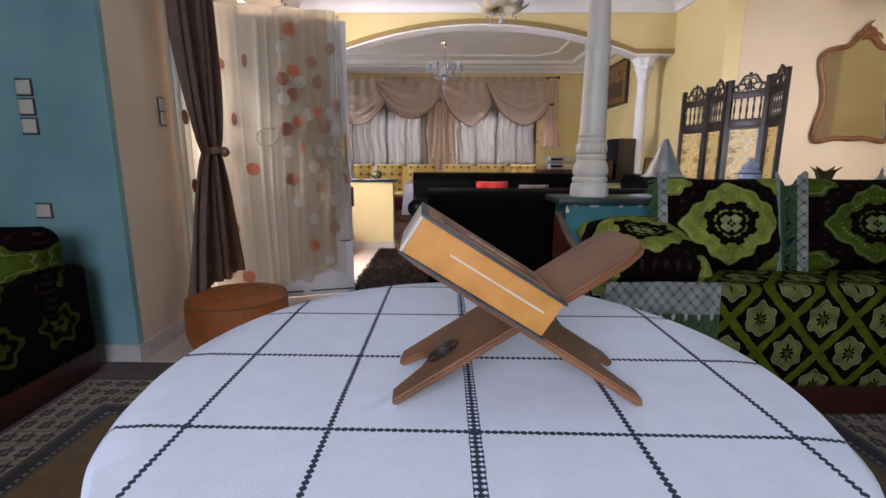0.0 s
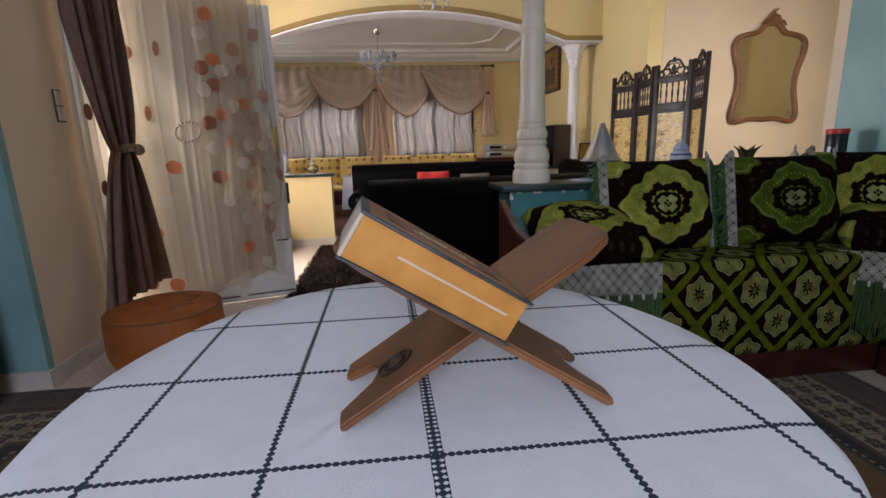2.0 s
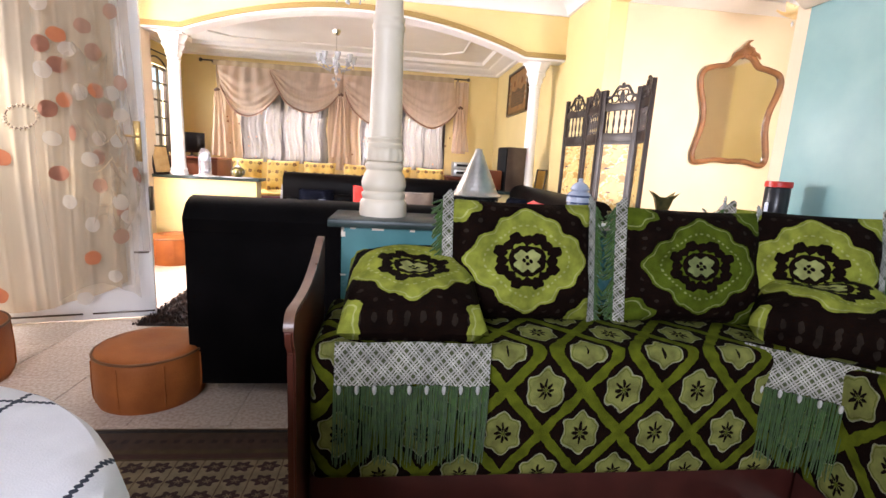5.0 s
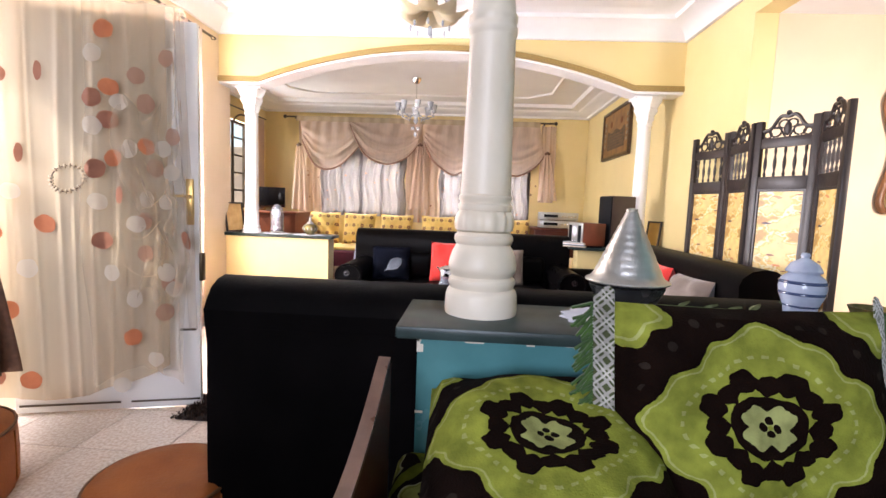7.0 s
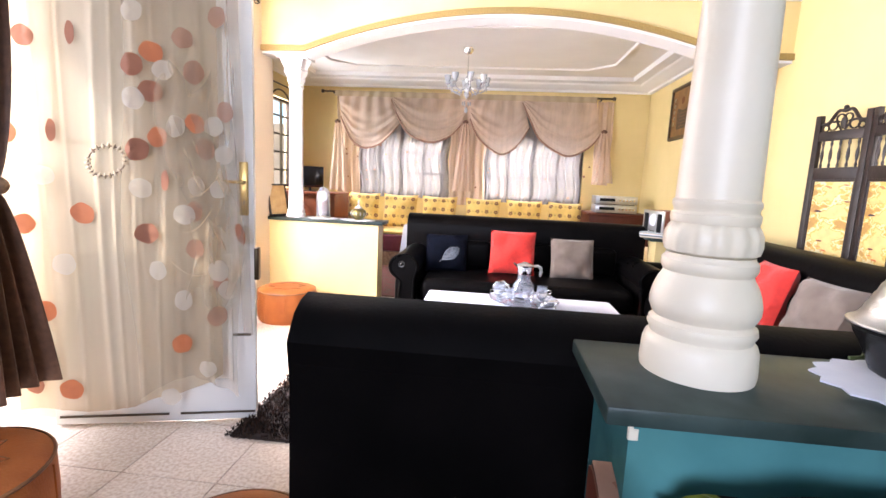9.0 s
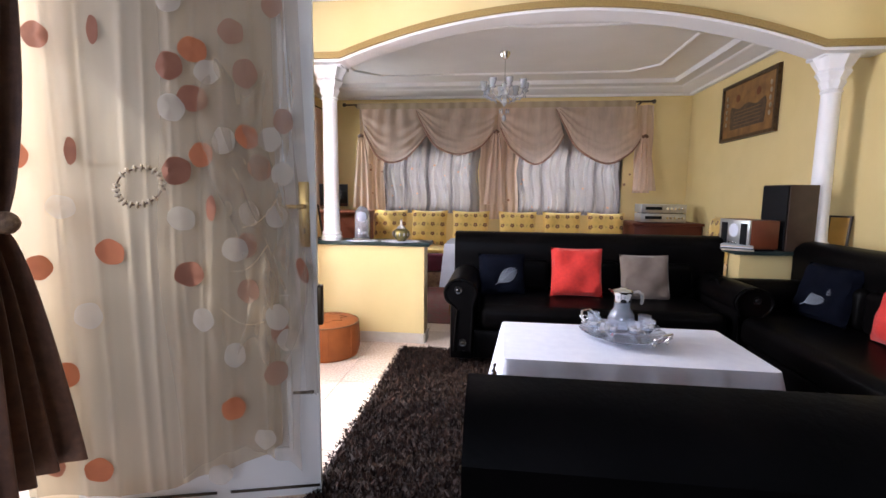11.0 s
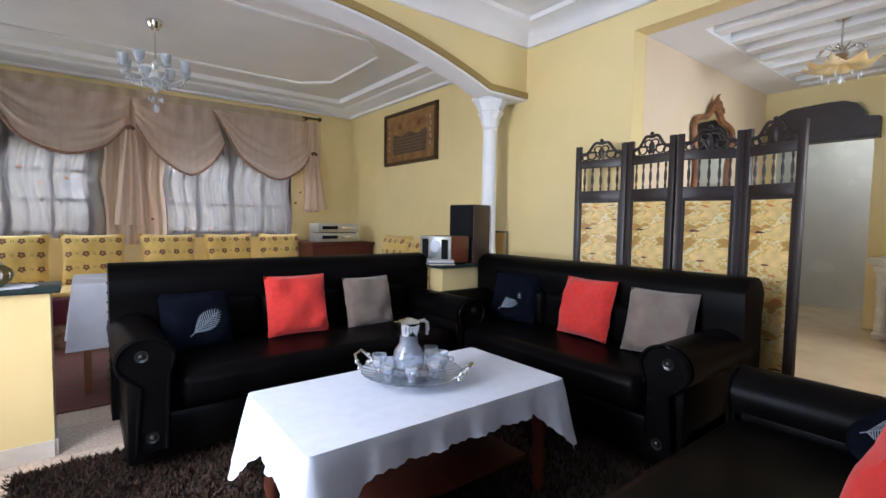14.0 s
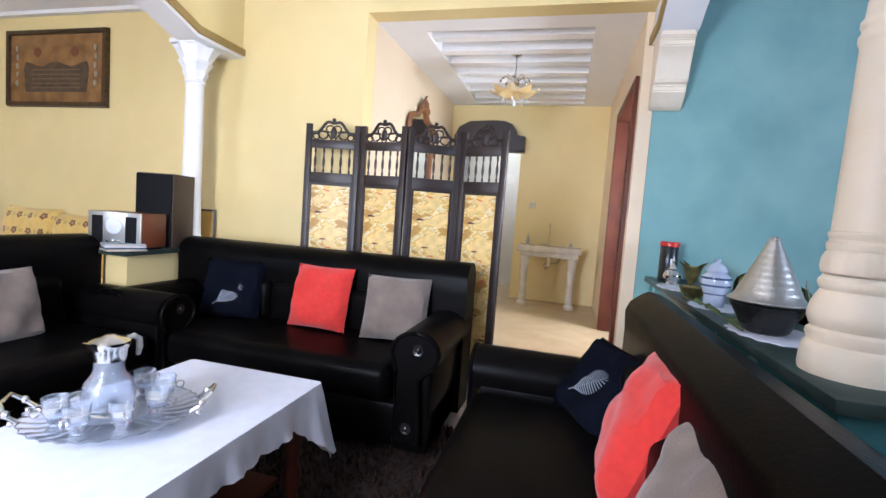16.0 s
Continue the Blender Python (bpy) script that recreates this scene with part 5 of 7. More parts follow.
def voile():
    o = thing("voile_curtain", (-1.48, 3.60, 0), 15.5, "cream voile curtain with rust and white dots over the door", "curtain")
    # the near layer falls from the door's top edge to its ragged hem
    def wide(u, v):
        s = -0.10 + 0.86 * u
        top = 2.075
        hem = 0.10 + (0.16 * max(0, u - 0.55) / 0.45) + 0.012 * math.sin(13 * u)
        z = hem + (top - hem) * v
        return (s, voile_y(s, z), z)
    part("wide_fall", sheet(bmesh.new(), wide, 150, 40), SHEERW, o)
    def gather(u, v):
        s0 = 0.40 + 0.44 * u + 0.035 * math.sin(math.pi * v) * (u - 0.5)
        hem = 0.16 + 0.10 * math.sin(math.pi * u)
        z = hem + (2.07 - hem) * v
        s = s0 - 0.05 * v * (u - 0.2) + 0.015 * math.sin(5 * z + 3 * u)
        return (s, voile_y(s, z) - 0.022 - 0.010 * math.sin(33 * u + 2 * z), z)
    part("gathered_fall", sheet(bmesh.new(), gather, 90, 40), SHEERPALE, o)
    def back(u, v):
        s = -0.10 + 0.92 * u
        return (s, -0.055 + 0.11 * v, 2.075 + 0.02 * math.sin(math.pi * v) + 0.006 * math.sin(22 * u))
    part("top_fold", sheet(bmesh.new(), back, 60, 6), SHEERW, o)
    def tail(u, v):
        s = 0.80 + 0.045 * u + 0.05 * (1 - v)
        z = 0.45 + 1.60 * v
        return (s, -0.075 - 0.012 * math.sin(20 * u + 9 * v), z)
    def bunch(u, v):
        s = 0.62 + 0.20 * u + 0.05 * math.sin(6 * v) - 0.06 * v * v
        z = 0.62 + 0.95 * v + 0.06 * math.sin(7 * u)
        return (s, -0.105 - 0.018 * math.sin(16 * u + 9 * v) - 0.014 * math.sin(23 * v - 11 * u) - 0.008 * math.sin(41 * v + 17 * u), z)
    part("crumpled_layer", sheet(bmesh.new(), bunch, 50, 70), SHEERPALE, o)
    for k, (s0, z0, s1, z1) in enumerate(((0.62, 0.93, 0.74, 1.02), (0.66, 1.08, 0.79, 1.20), (0.58, 0.80, 0.72, 0.75))):
        part("loose_hem", tube(bmesh.new(), [(s0 + (s1 - s0) * t, -0.135, z0 + (z1 - z0) * t - 0.03 * math.sin(math.pi * t)) for t in (q / 10 for q in range(11))], 0.0013, 6), SHEERW, o)
    part("loose_edge", sheet(bmesh.new(), tail, 8, 40), SHEERPALE, o)
    rust = [(0.516, 1.663), (-0.06, 1.315), (0.528, 1.323), (0.678, 1.386), (0.202, 0.989), (-0.017, 0.939), (0.045, 0.562), (0.598, 0.423), (0.122, 0.202), (0.5, 1.93)]
    brown = [(0.444, 1.606), (0.509, 1.507), (0.45, 1.268), (0.472, 0.916), (-0.058, 0.587), (-0.028, 0.228), (0.032, 1.693)]
    slim = [(0.554, 1.144), (0.199, 1.72), (0.104, 1.33), (0.848, 0.922)]
    faded = [(0.665, 0.854), (0.752, 0.554), (0.663, 1.015), (0.715, 1.283), (0.798, 1.441), (0.772, 1.819), (0.64, 1.723), (0.679, 1.592), (0.77, 0.70)]
    white = [(0.453, 1.813), (0.56, 1.594), (0.444, 1.473), (0.604, 1.37), (0.751, 1.379), (0.458, 1.108), (0.677, 1.125), (0.768, 1.117), (0.628, 1.002), (0.124, 0.768), (0.511, 0.756), (0.761, 0.759), (0.795, 0.672), (0.612, 0.624), (0.707, 0.311), (0.543, 0.174), (0.79, 1.263), (0.064, 1.144)]
    rnd = random.Random(3)

    def dot(name, s, z, w, h, m, fwd, turn):
        """A woven dot that follows the folds of the cloth it belongs to."""
        bm = bmesh.new()
        ph = rnd.uniform(0, 6)
        def at(q, a):
            k = q * (1 + 0.05 * math.sin(2 * a + ph) + 0.03 * math.sin(5 * a + 2 * ph))
            ds, dz = w * k * math.cos(a), h * k * math.sin(a)
            ss, zz = s + ds * math.cos(turn) - dz * math.sin(turn), z + ds * math.sin(turn) + dz * math.cos(turn)
            return bm.verts.new((ss, voile_y(ss, zz) + fwd, zz))
        mid = at(0, 0)
        rings = [[at(q, 2 * math.pi * k / 22) for k in range(22)] for q in (0.5, 1.0)]
        for k in range(22):
            n = (k + 1) % 22
            bm.faces.new((mid, rings[0][k], rings[0][n]))
            bm.faces.new((rings[0][k], rings[1][k], rings[1][n], rings[0][n]))
        part(name, bm, m, o)

    for name, spots, m in (("rust_dot", rust, DOTRUST), ("brown_dot", brown, DOTBROWN), ("narrow_dot", slim, DOTBROWN), ("faded_dot", faded, DOTFADED), ("white_dot", white, DOTWHITE)):
        for s, z in spots:
            r = rnd.uniform(0.040, 0.047)
            w = r * (0.42 if name == "narrow_dot" else rnd.uniform(0.78, 1.0) if s > 0.55 else 1.0)
            fwd = (-0.036 if s > 0.38 else -0.006) - (0.002 if name == "white_dot" else 0)
            dot(name, s, z, w, r, m, fwd, rnd.uniform(-0.25, 0.25) if s > 0.38 else 0.0)


voile()


def tieback_shells():
    o = thing("shell_tieback", (-1.48, 3.60, 0), 15.5, "oval string of pale shells hung over the voile", "tieback")
    SHELL = mat("pale shell", (0.62, 0.52, 0.38), 0.35, scale=50, color2=(0.45, 0.34, 0.22))
    pts = []
    for k in range(22):
        a = 2 * math.pi * k / 22
        s, z = 0.318 + 0.078 * math.cos(a), 1.214 + 0.062 * math.sin(a) + 0.012 * math.cos(a)
        y = voile_y(s, z) - 0.014
        pts.append((s, y, z))
        if k % 11 == 9:
            continue
        m = Matrix.Translation((s, y, z)) @ Matrix.Rotation(-a, 4, "Y") @ Matrix.Diagonal((1.5, 0.8, 0.75, 1))
        bm = bmesh.new()
        bmesh.ops.create_icosphere(bm, subdivisions=1, radius=0.0095, matrix=m)
        part("shell", bm, SHELL, o)
    part("cord", tube(bmesh.new(), pts, 0.003, 6, closed=True), BROWNDRAPE, o, "dark cord")


tieback_shells()


def drape():
    o = thing("brown_drape", (-1.40, 3.30, 0), 0, "dark brown satin drape gathered in its tie beside the terrace door", "curtain")
    def half(z):
        if z > 1.10:
            k = (z - 1.10) / 1.35
            return 0.085 + 0.22 * k ** 0.55, -0.04 - 0.07 * k
        k = (1.10 - z) / 0.85
        return 0.085 + 0.25 * k ** 0.65, -0.04 - 0.05 * k
    def fn(u, v):
        z = 0.26 + 2.20 * v
        w, c = half(z)
        a = 2 * u - 1
        y = c + w * a
        fold = (0.012 + 0.05 * w) * math.sin(26 * a + 1.5 * math.sin(2 * z))
        return (fold + 0.02 * math.sin(7 * a), y, z)
    part("fabric", sheet(bmesh.new(), fn, 130, 50, thick=0.004), BROWNDRAPE, o)
    bm = bmesh.new()
    for dz in (-0.014, 0.0, 0.014):
        tube(bm, [(0.055 * math.cos(a), 0.072 * math.sin(a), 1.105 + dz + 0.01 * math.cos(a)) for a in (2 * math.pi * k / 24 for k in range(24))], 0.0095, 8, closed=True)
    bmesh.ops.create_icosphere(bm, subdivisions=2, radius=0.034, matrix=Matrix.Translation((0.062, 0.03, 1.105)))
    part("tie", bm, mat("braided brown cord", (0.30, 0.19, 0.11), 0.6, color2=(0.14, 0.08, 0.045), scale=60, bump=0.5, bump_scale=150), o, "braided tan cord tie with a round knot")


drape()


def side_voile():
    o = thing("voile_curtain", (-1.455, 3.02, 0), 0, "narrow fall of dotted voile behind the brown drape", "curtain")
    part("fabric", sheet(bmesh.new(), lambda u, v: (0.02 * math.sin(21 * u) + 0.01, -0.06 + 0.22 * u, 0.06 + 2.38 * v), 40, 20), SHEERW, o)
    for dy, z in ((0.03, 1.30), (0.06, 0.90), (0.04, 0.50), (0.05, 1.72)):
        bm = bmesh.new()
        prism(bm, [(dy + 0.036 * math.cos(a), z + 0.042 * math.sin(a)) for a in (2 * math.pi * k / 18 for k in range(18))], "x", 0.036, 0.037)
        part("rust_dot", bm, DOTBROWN, o)


side_voile()


def curtain_rod():
    o = thing("curtain_rod", (-1.42, 4.15, 2.49), 0, "black metal curtain rod with scrolled finials along the wall", "curtain rod")
    part("rod", tube(bmesh.new(), [(0, -1.25, 0), (0, 1.20, 0)], 0.011, 10), STUD, o)
    for s, e in ((-1, -1.25), (1, 1.20)):
        bm = bmesh.new()
        for k in range(3):
            tube(bm, [(0, e, 0), (0.02 * math.cos(k * 2.1), e + s * 0.03, 0.02 * math.sin(k * 2.1)), (0.012 * math.cos(k * 2.1), e + s * 0.06, 0.012 * math.sin(k * 2.1)), (0, e + s * 0.075, 0)], 0.004, 6)
        part("finial", bm, STUD, o)
    for y in (-1.05, 0.0, 1.05):
        part("bracket", boxes((-0.10, 0.0, y - 0.008, y + 0.008, -0.02, 0.0)), STUD, o)
    def fn(u, v):
        return (0.02 * math.sin(34 * u), 0.55 + 0.5 * u, -2.2 + 2.2 * v)
    part("hung_voile", sheet(bmesh.new(), fn, 60, 10), SHEERROSE, o, "rose voile hung from the rod's far end")


curtain_rod()


def switch(at, face, n, w, h, label):
    """A wall switch; face 'y' looks to -y, 'x' to +x."""
    o = thing("light_switch", at, 0 if face == "y" else 90, label, "light switch", "light switches")
    fr = part("frame", boxes((-w / 2 - 0.004, w / 2 + 0.004, -0.007, 0, -h / 2 - 0.004, h / 2 + 0.004), bevel=0.002), mat("dark switch surround", (0.05, 0.045, 0.04), 0.5), o)
    for k in range(n):
        z0 = -h / 2 + h * k / n
        part("rocker", boxes((-w / 2 + 0.002, w / 2 - 0.002, -0.012, -0.0072, z0 + 0.003, z0 + h / n - 0.003), bevel=0.002), mat("ivory plastic", (0.62, 0.54, 0.42), 0.35), o)


for z in (1.395, 1.305, 1.215):
    switch((-1.905, 2.558, z), "y", 1, 0.072, 0.072, "square ivory light switch in a column of three on teal")
switch((-1.905, 2.558, 0.805), "y", 1, 0.075, 0.07, "square ivory socket low on the teal wall")
switch((-1.519, 2.99, 1.325), "x", 2, 0.055, 0.15, "double ivory light switch on the cream pier")


# ---- green velvet bench along the counter ----
def crochet_fall(o, x0, x1, y, z0, z1, seed):
    """A crochet band with a row of small tassels' heads over a long green fringe."""
    rnd = random.Random(seed)
    w = x1 - x0
    bm = sheet(bmesh.new(), lambda u, v: (x0 + w * u, y - 0.012 - 0.006 * math.sin(9 * u) - 0.012 * (1 - v), z0 + (z1 - z0) * v + (0.006 * abs(math.sin(u * 40)) if v < 0.01 else 0)), 60, 6, thick=0.003)
    part("crochet_band", bm, CROCHET, o, "ivory and black crochet band")
    n = int(w / 0.0034)
    bm = bmesh.new()
    for k in range(n):
        x = x0 + w * (k + 0.5) / n + rnd.uniform(-0.002, 0.002)
        L = 0.24 + rnd.uniform(-0.02, 0.02)
        yy = y - 0.026 + rnd.uniform(-0.006, 0.006)
        sway = rnd.uniform(-0.012, 0.012)
        tube(bm, [(x, yy, z0 + 0.004), (x + sway * 0.3, yy - 0.004, z0 - L * 0.4), (x + sway, yy + rnd.uniform(-0.004, 0.006), z0 - L)], [0.0022, 0.0022, 0.0014], 4)
    f = part("fringe", bm, mat("green fringe yarn", (0.038, 0.095, 0.010), 0.8, color2=(0.018, 0.05, 0.006), scale=60, detail=2, sheen=0.3), o, "long green yarn fringe")
    tagged(f, kind="stuff")
    for k in range(max(2, int(w / 0.05))):
        x = x0 + 0.015 + 0.05 * k
        part("tassel_head", lathe(bmesh.new(), [(0.003, 0.010), (0.0065, 0.004), (0.006, -0.008), (0.003, -0.016)], (x, y - 0.034, z0 - 0.003), 8), IVORY, o, "white knot")


def bench(name, x0, x1, y0, y1, face, m, label):
    """A velvet-covered bench; face says which side is the front: 's' (-y), 'w' (-x), 'e' (+x)."""
    o = thing(name, (0, 0, 0), 0, label, "bench")
    f = 0.018
    part("plinth", boxes((x0 + (0.0 if face != "w" else f), x1 - (0.0 if face != "e" else f), y0 + (f if face == "s" else 0), y1, 0.0, 0.14), bevel=0.004), mat("dark red lacquered board", (0.06, 0.014, 0.010), 0.35, color2=(0.035, 0.009, 0.007), scale=7), o, "dark red wooden plinth")
    bm = bmesh.new()
    box(bm, x0, x1, y0, y1, 0.13, 0.57, bevel=0.035, seg=4)
    part("seat", bm, m, o)
    return o


bench("velvet_bench", 0.665, 2.739, 2.03, 2.515, "s", SEATV, "long bench covered in green velvet with diamond flowers, against the counter")
bench("velvet_bench", 2.26, 2.739, -0.9, 2.025, "w", SEATV_SIDE, "green velvet bench along the teal wall, joined at the corner")
bench("velvet_bench", -2.7, -1.62, -1.0, 2.42, "e", DIMV, "green velvet bench along the dim end of the nook, shade put into its cover")


def arm_board():
    o = thing("bench_arm", (0.638, 0, 0), 0, "curved brown wooden end board of the velvet bench", "bench arm")
    out = [(2.46, 0.0), (2.46, 0.80), (2.43, 0.805)]
    for k in range(9):
        t = k / 8
        out.append((2.40 - 0.46 * t, 0.795 - 0.10 * t - 0.035 * math.sin(math.pi * t)))
    out += [(1.915, 0.685), (1.90, 0.66), (1.905, 0.62), (1.93, 0.59), (1.935, 0.0)]
    bm = prism(bmesh.new(), out, "x", -0.011, 0.011)
    bmesh.ops.bevel(bm, geom=list(bm.edges), offset=0.005, segments=2, affect="EDGES")
    part("board", bm, REDWOOD, o)
    bm = bmesh.new()
    top = out[2:14]
    a = [[bm.verts.new((x, p[0], p[1] + dz)) for p in top] for x, dz in ((-0.013, 0.002), (-0.013, 0.014), (0.013, 0.014), (0.013, 0.002))]
    for k in range(4):
        q, r = a[k], a[(k + 1) % 4]
        for i in range(len(top) - 1):
            bm.faces.new((q[i], q[i + 1], r[i + 1], r[i]))
    bm.faces.new([a[k][0] for k in range(4)])
    bm.faces.new([a[k][-1] for k in range(4)])
    bmesh.ops.recalc_face_normals(bm, faces=bm.faces)
    # paler than the board: the glossy highlight is put into the rail's colour
    part("rail", bm, mat("varnished rail with painted gloss", (0.24, 0.13, 0.085), 0.28, color2=(0.12, 0.055, 0.032), scale=9, detail=8, wear=0.3), o, "top rail, its gloss highlight put into the paler colour")


arm_board()


def back_cushion(at, rz, lean, w, h, m, label, seed):
    o = new("back_cushion")
    o.matrix_world = pose(*at, -lean, 0, rz)
    tagged(o, label, "cushion", "velvet back cushions")
    bm = pillow_bm(w, h, 0.17, n=18, sag=0.03, seed=seed)
    part("cover", bm, m, o)
    for s in (-1, 1):
        x = s * (w / 2 - 0.018)
        bm = sheet(bmesh.new(), lambda u, v: (x + s * 0.034 * u, -0.020 + 0.02 * u, -h / 2 - 0.03 + (h + 0.05) * v + 0.01 * math.sin(5 * u)), 4, 40, thick=0.003)
        part("crochet_band", bm, CROCHET, o, "ivory and black crochet strip")
        bm = bmesh.new()
        rnd = random.Random(seed + s)
        for k in range(80):
            z = -h / 2 + h * k / 80
            tube(bm, [(x + s * 0.036, 0.0, z), (x + s * rnd.uniform(0.05, 0.075), 0.01 + rnd.uniform(-0.01, 0.01), z - rnd.uniform(0.01, 0.05))], 0.0035, 4)
        f = part("fringe", bm, mat("green fringe yarn", (0.038, 0.095, 0.010), 0.8, color2=(0.018, 0.05, 0.006), scale=60, detail=2, sheen=0.3), o)
        tagged(f, kind="stuff")
    return o


back_cushion((1.345, 2.33, 0.775), 2, 12, 0.53, 0.42, CUSHV, "brown velvet cushion with a bright olive medallion, leaning on the counter", 11)
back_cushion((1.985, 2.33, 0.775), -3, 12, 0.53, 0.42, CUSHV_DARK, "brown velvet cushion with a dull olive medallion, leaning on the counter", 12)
back_cushion((2.40, 2.29, 0.785), -22, 12, 0.50, 0.42, CUSHV, "brown velvet cushion with a bright medallion in the bench corner", 13)
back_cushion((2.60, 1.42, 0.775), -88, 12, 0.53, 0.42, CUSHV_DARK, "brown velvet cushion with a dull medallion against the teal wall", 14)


def lying_cushion(at, rz, w, d, tilt, label, seed, band_to=0.47):
    """A flat cushion lying on the seat; its front edge carries crochet and fringe."""
    o = new("bolster_cushion")
    o.matrix_world = pose(*at, 0, 0, rz)
    tagged(o, label, "cushion", "fringed seat cushions")
    bm = pillow_bm(w, d, 0.22, n=18, sag=0.02, seed=seed)
    part_ob = part("cover", bm, CUSHV, o)
    part_ob.matrix_local = pose(0, 0, 0.0, -(90 - tilt), 0, 0)
    crochet_fall(o, -w / 2, w / 2, -d / 2 * math.cos(radians(tilt)) - 0.022, -0.205, -0.075, seed)
    return o


lying_cushion((0.965, 2.27, 0.665), 0, 0.45, 0.46, 16, "velvet cushion with crochet and long green fringe, beside the end board", 21)
lying_cushion((2.385, 2.15, 0.650), -40, 0.42, 0.44, 6, "velvet cushion with green fringe at the bench corner", 22)
# cushions of the dim bench; their darker cover stands in for shade
o = new("end_cushion")
o.matrix_world = pose(-1.95, 2.18, 0.44, 0, 0, 0)
tagged(o, "olive velvet cushion at the end of the dim bench, its cover darkened for shade", "cushion", "velvet back cushions")
bm = pillow_bm(0.70, 0.42, 0.44, n=16, sag=0.02, seed=31)
bmesh.ops.translate(bm, verts=bm.verts, vec=(0, 0, 0.13))
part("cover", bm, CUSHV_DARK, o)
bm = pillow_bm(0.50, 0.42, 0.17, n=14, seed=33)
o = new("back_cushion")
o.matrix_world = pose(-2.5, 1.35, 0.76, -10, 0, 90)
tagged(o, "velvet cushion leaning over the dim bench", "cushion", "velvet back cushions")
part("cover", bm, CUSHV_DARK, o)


# ---- things on the long counter ----
ZT = 0.8765
CERAMIC = mat("grey blue glazed ceramic", (0.42, 0.46, 0.55), 0.2, color2=(0.30, 0.34, 0.43), scale=18, spec=0.6)
HAMMERED = mat("hammered tin", (0.55, 0.54, 0.50), 0.32, 0.9, color2=(0.42, 0.41, 0.37), scale=14, bump=0.16, bump_scale=60)
BLACKCLAY = mat("black clay", (0.018, 0.017, 0.016), 0.25, scale=10, wear=0.3)
BRONZE = mat("green bronze", (0.10, 0.10, 0.045), 0.35, 0.85, color2=(0.28, 0.22, 0.08), scale=30)


def doily(x, y, w, d, label, seed):
    o = thing("doily", (x, y, ZT), 0, label, "doily", "white doilies")
    n = 64
    out = [((w / 2) * (1 + 0.05 * math.cos(16 * a)) * math.cos(a), (d / 2) * (1 + 0.05 * math.cos(16 * a)) * math.sin(a)) for a in (2 * math.pi * k / n for k in range(n))]
    part("lace", prism(bmesh.new(), out, "z", 0.0, 0.003), CLOTH, o)


doily(1.225, 2.655, 0.32, 0.26, "white scalloped lace doily under the tagine", 1)
doily(1.69, 2.68, 0.26, 0.21, "white scalloped lace doily under the jar", 2)
doily(2.25, 2.68, 0.34, 0.24, "white scalloped lace doily under the teapot", 3)


def tagine():
    o = thing("tagine", (1.235, 2.69, ZT + 0.003), 0, "black clay tagine with a tall hammered metal cone lid", "tagine")
    o.scale = (0.83, 0.83, 0.99)
    part("bowl", lathe(bmesh.new(), [(0.06, 0.0), (0.075, 0.008), (0.09, 0.04), (0.112, 0.075), (0.115, 0.085), (0.108, 0.088), (0.09, 0.05), (0.01, 0.03)], n=40), BLACKCLAY, o)
    lid = part("lid", lathe(bmesh.new(), [(0.106, 0.089), (0.124, 0.094), (0.127, 0.099), (0.112, 0.106)] + [(0.106 - 0.088 * (k / 27) + (0.0012, -0.0008, 0.0004)[k % 3], 0.112 + 0.166 * k / 27) for k in range(28)] + [(0.017, 0.280), (0.018, 0.287), (0.001, 0.290)], n=48), HAMMERED, o)
    part("rim_band", lathe(bmesh.new(), [(0.1275, 0.0945), (0.129, 0.097), (0.1275, 0.0995)], n=48), HAMMERED, lid)


tagine()


def jar():
    o = thing("lidded_jar", (1.69, 2.70, ZT + 0.003), 0, "grey blue banded ceramic jar with a domed lid", "jar")
    o.scale = (0.86, 0.86, 0.90)
    body = part("body", lathe(bmesh.new(), [(0.038, 0), (0.042, 0.006), (0.044, 0.05), (0.058, 0.085), (0.062, 0.11), (0.056, 0.135), (0.040, 0.148), (0.040, 0.152), (0.01, 0.152)], n=36), CERAMIC, o)
    part("lid", lathe(bmesh.new(), [(0.046, 0.1525), (0.047, 0.158), (0.036, 0.178), (0.016, 0.19), (0.010, 0.194), (0.013, 0.202), (0.010, 0.208), (0.001, 0.21)], n=32), CERAMIC, o)
    for z, r in ((0.052, 0.0462), (0.088, 0.0602), (0.12, 0.0615)):
        part("painted_band", lathe(bmesh.new(), [(r - 0.001, z), (r + 0.0012, z + 0.002), (r + 0.0008, z + 0.007), (r - 0.001, z + 0.009)], n=36), mat("dark blue glaze", (0.05, 0.07, 0.14), 0.2), body, "dark blue painted band")


jar()


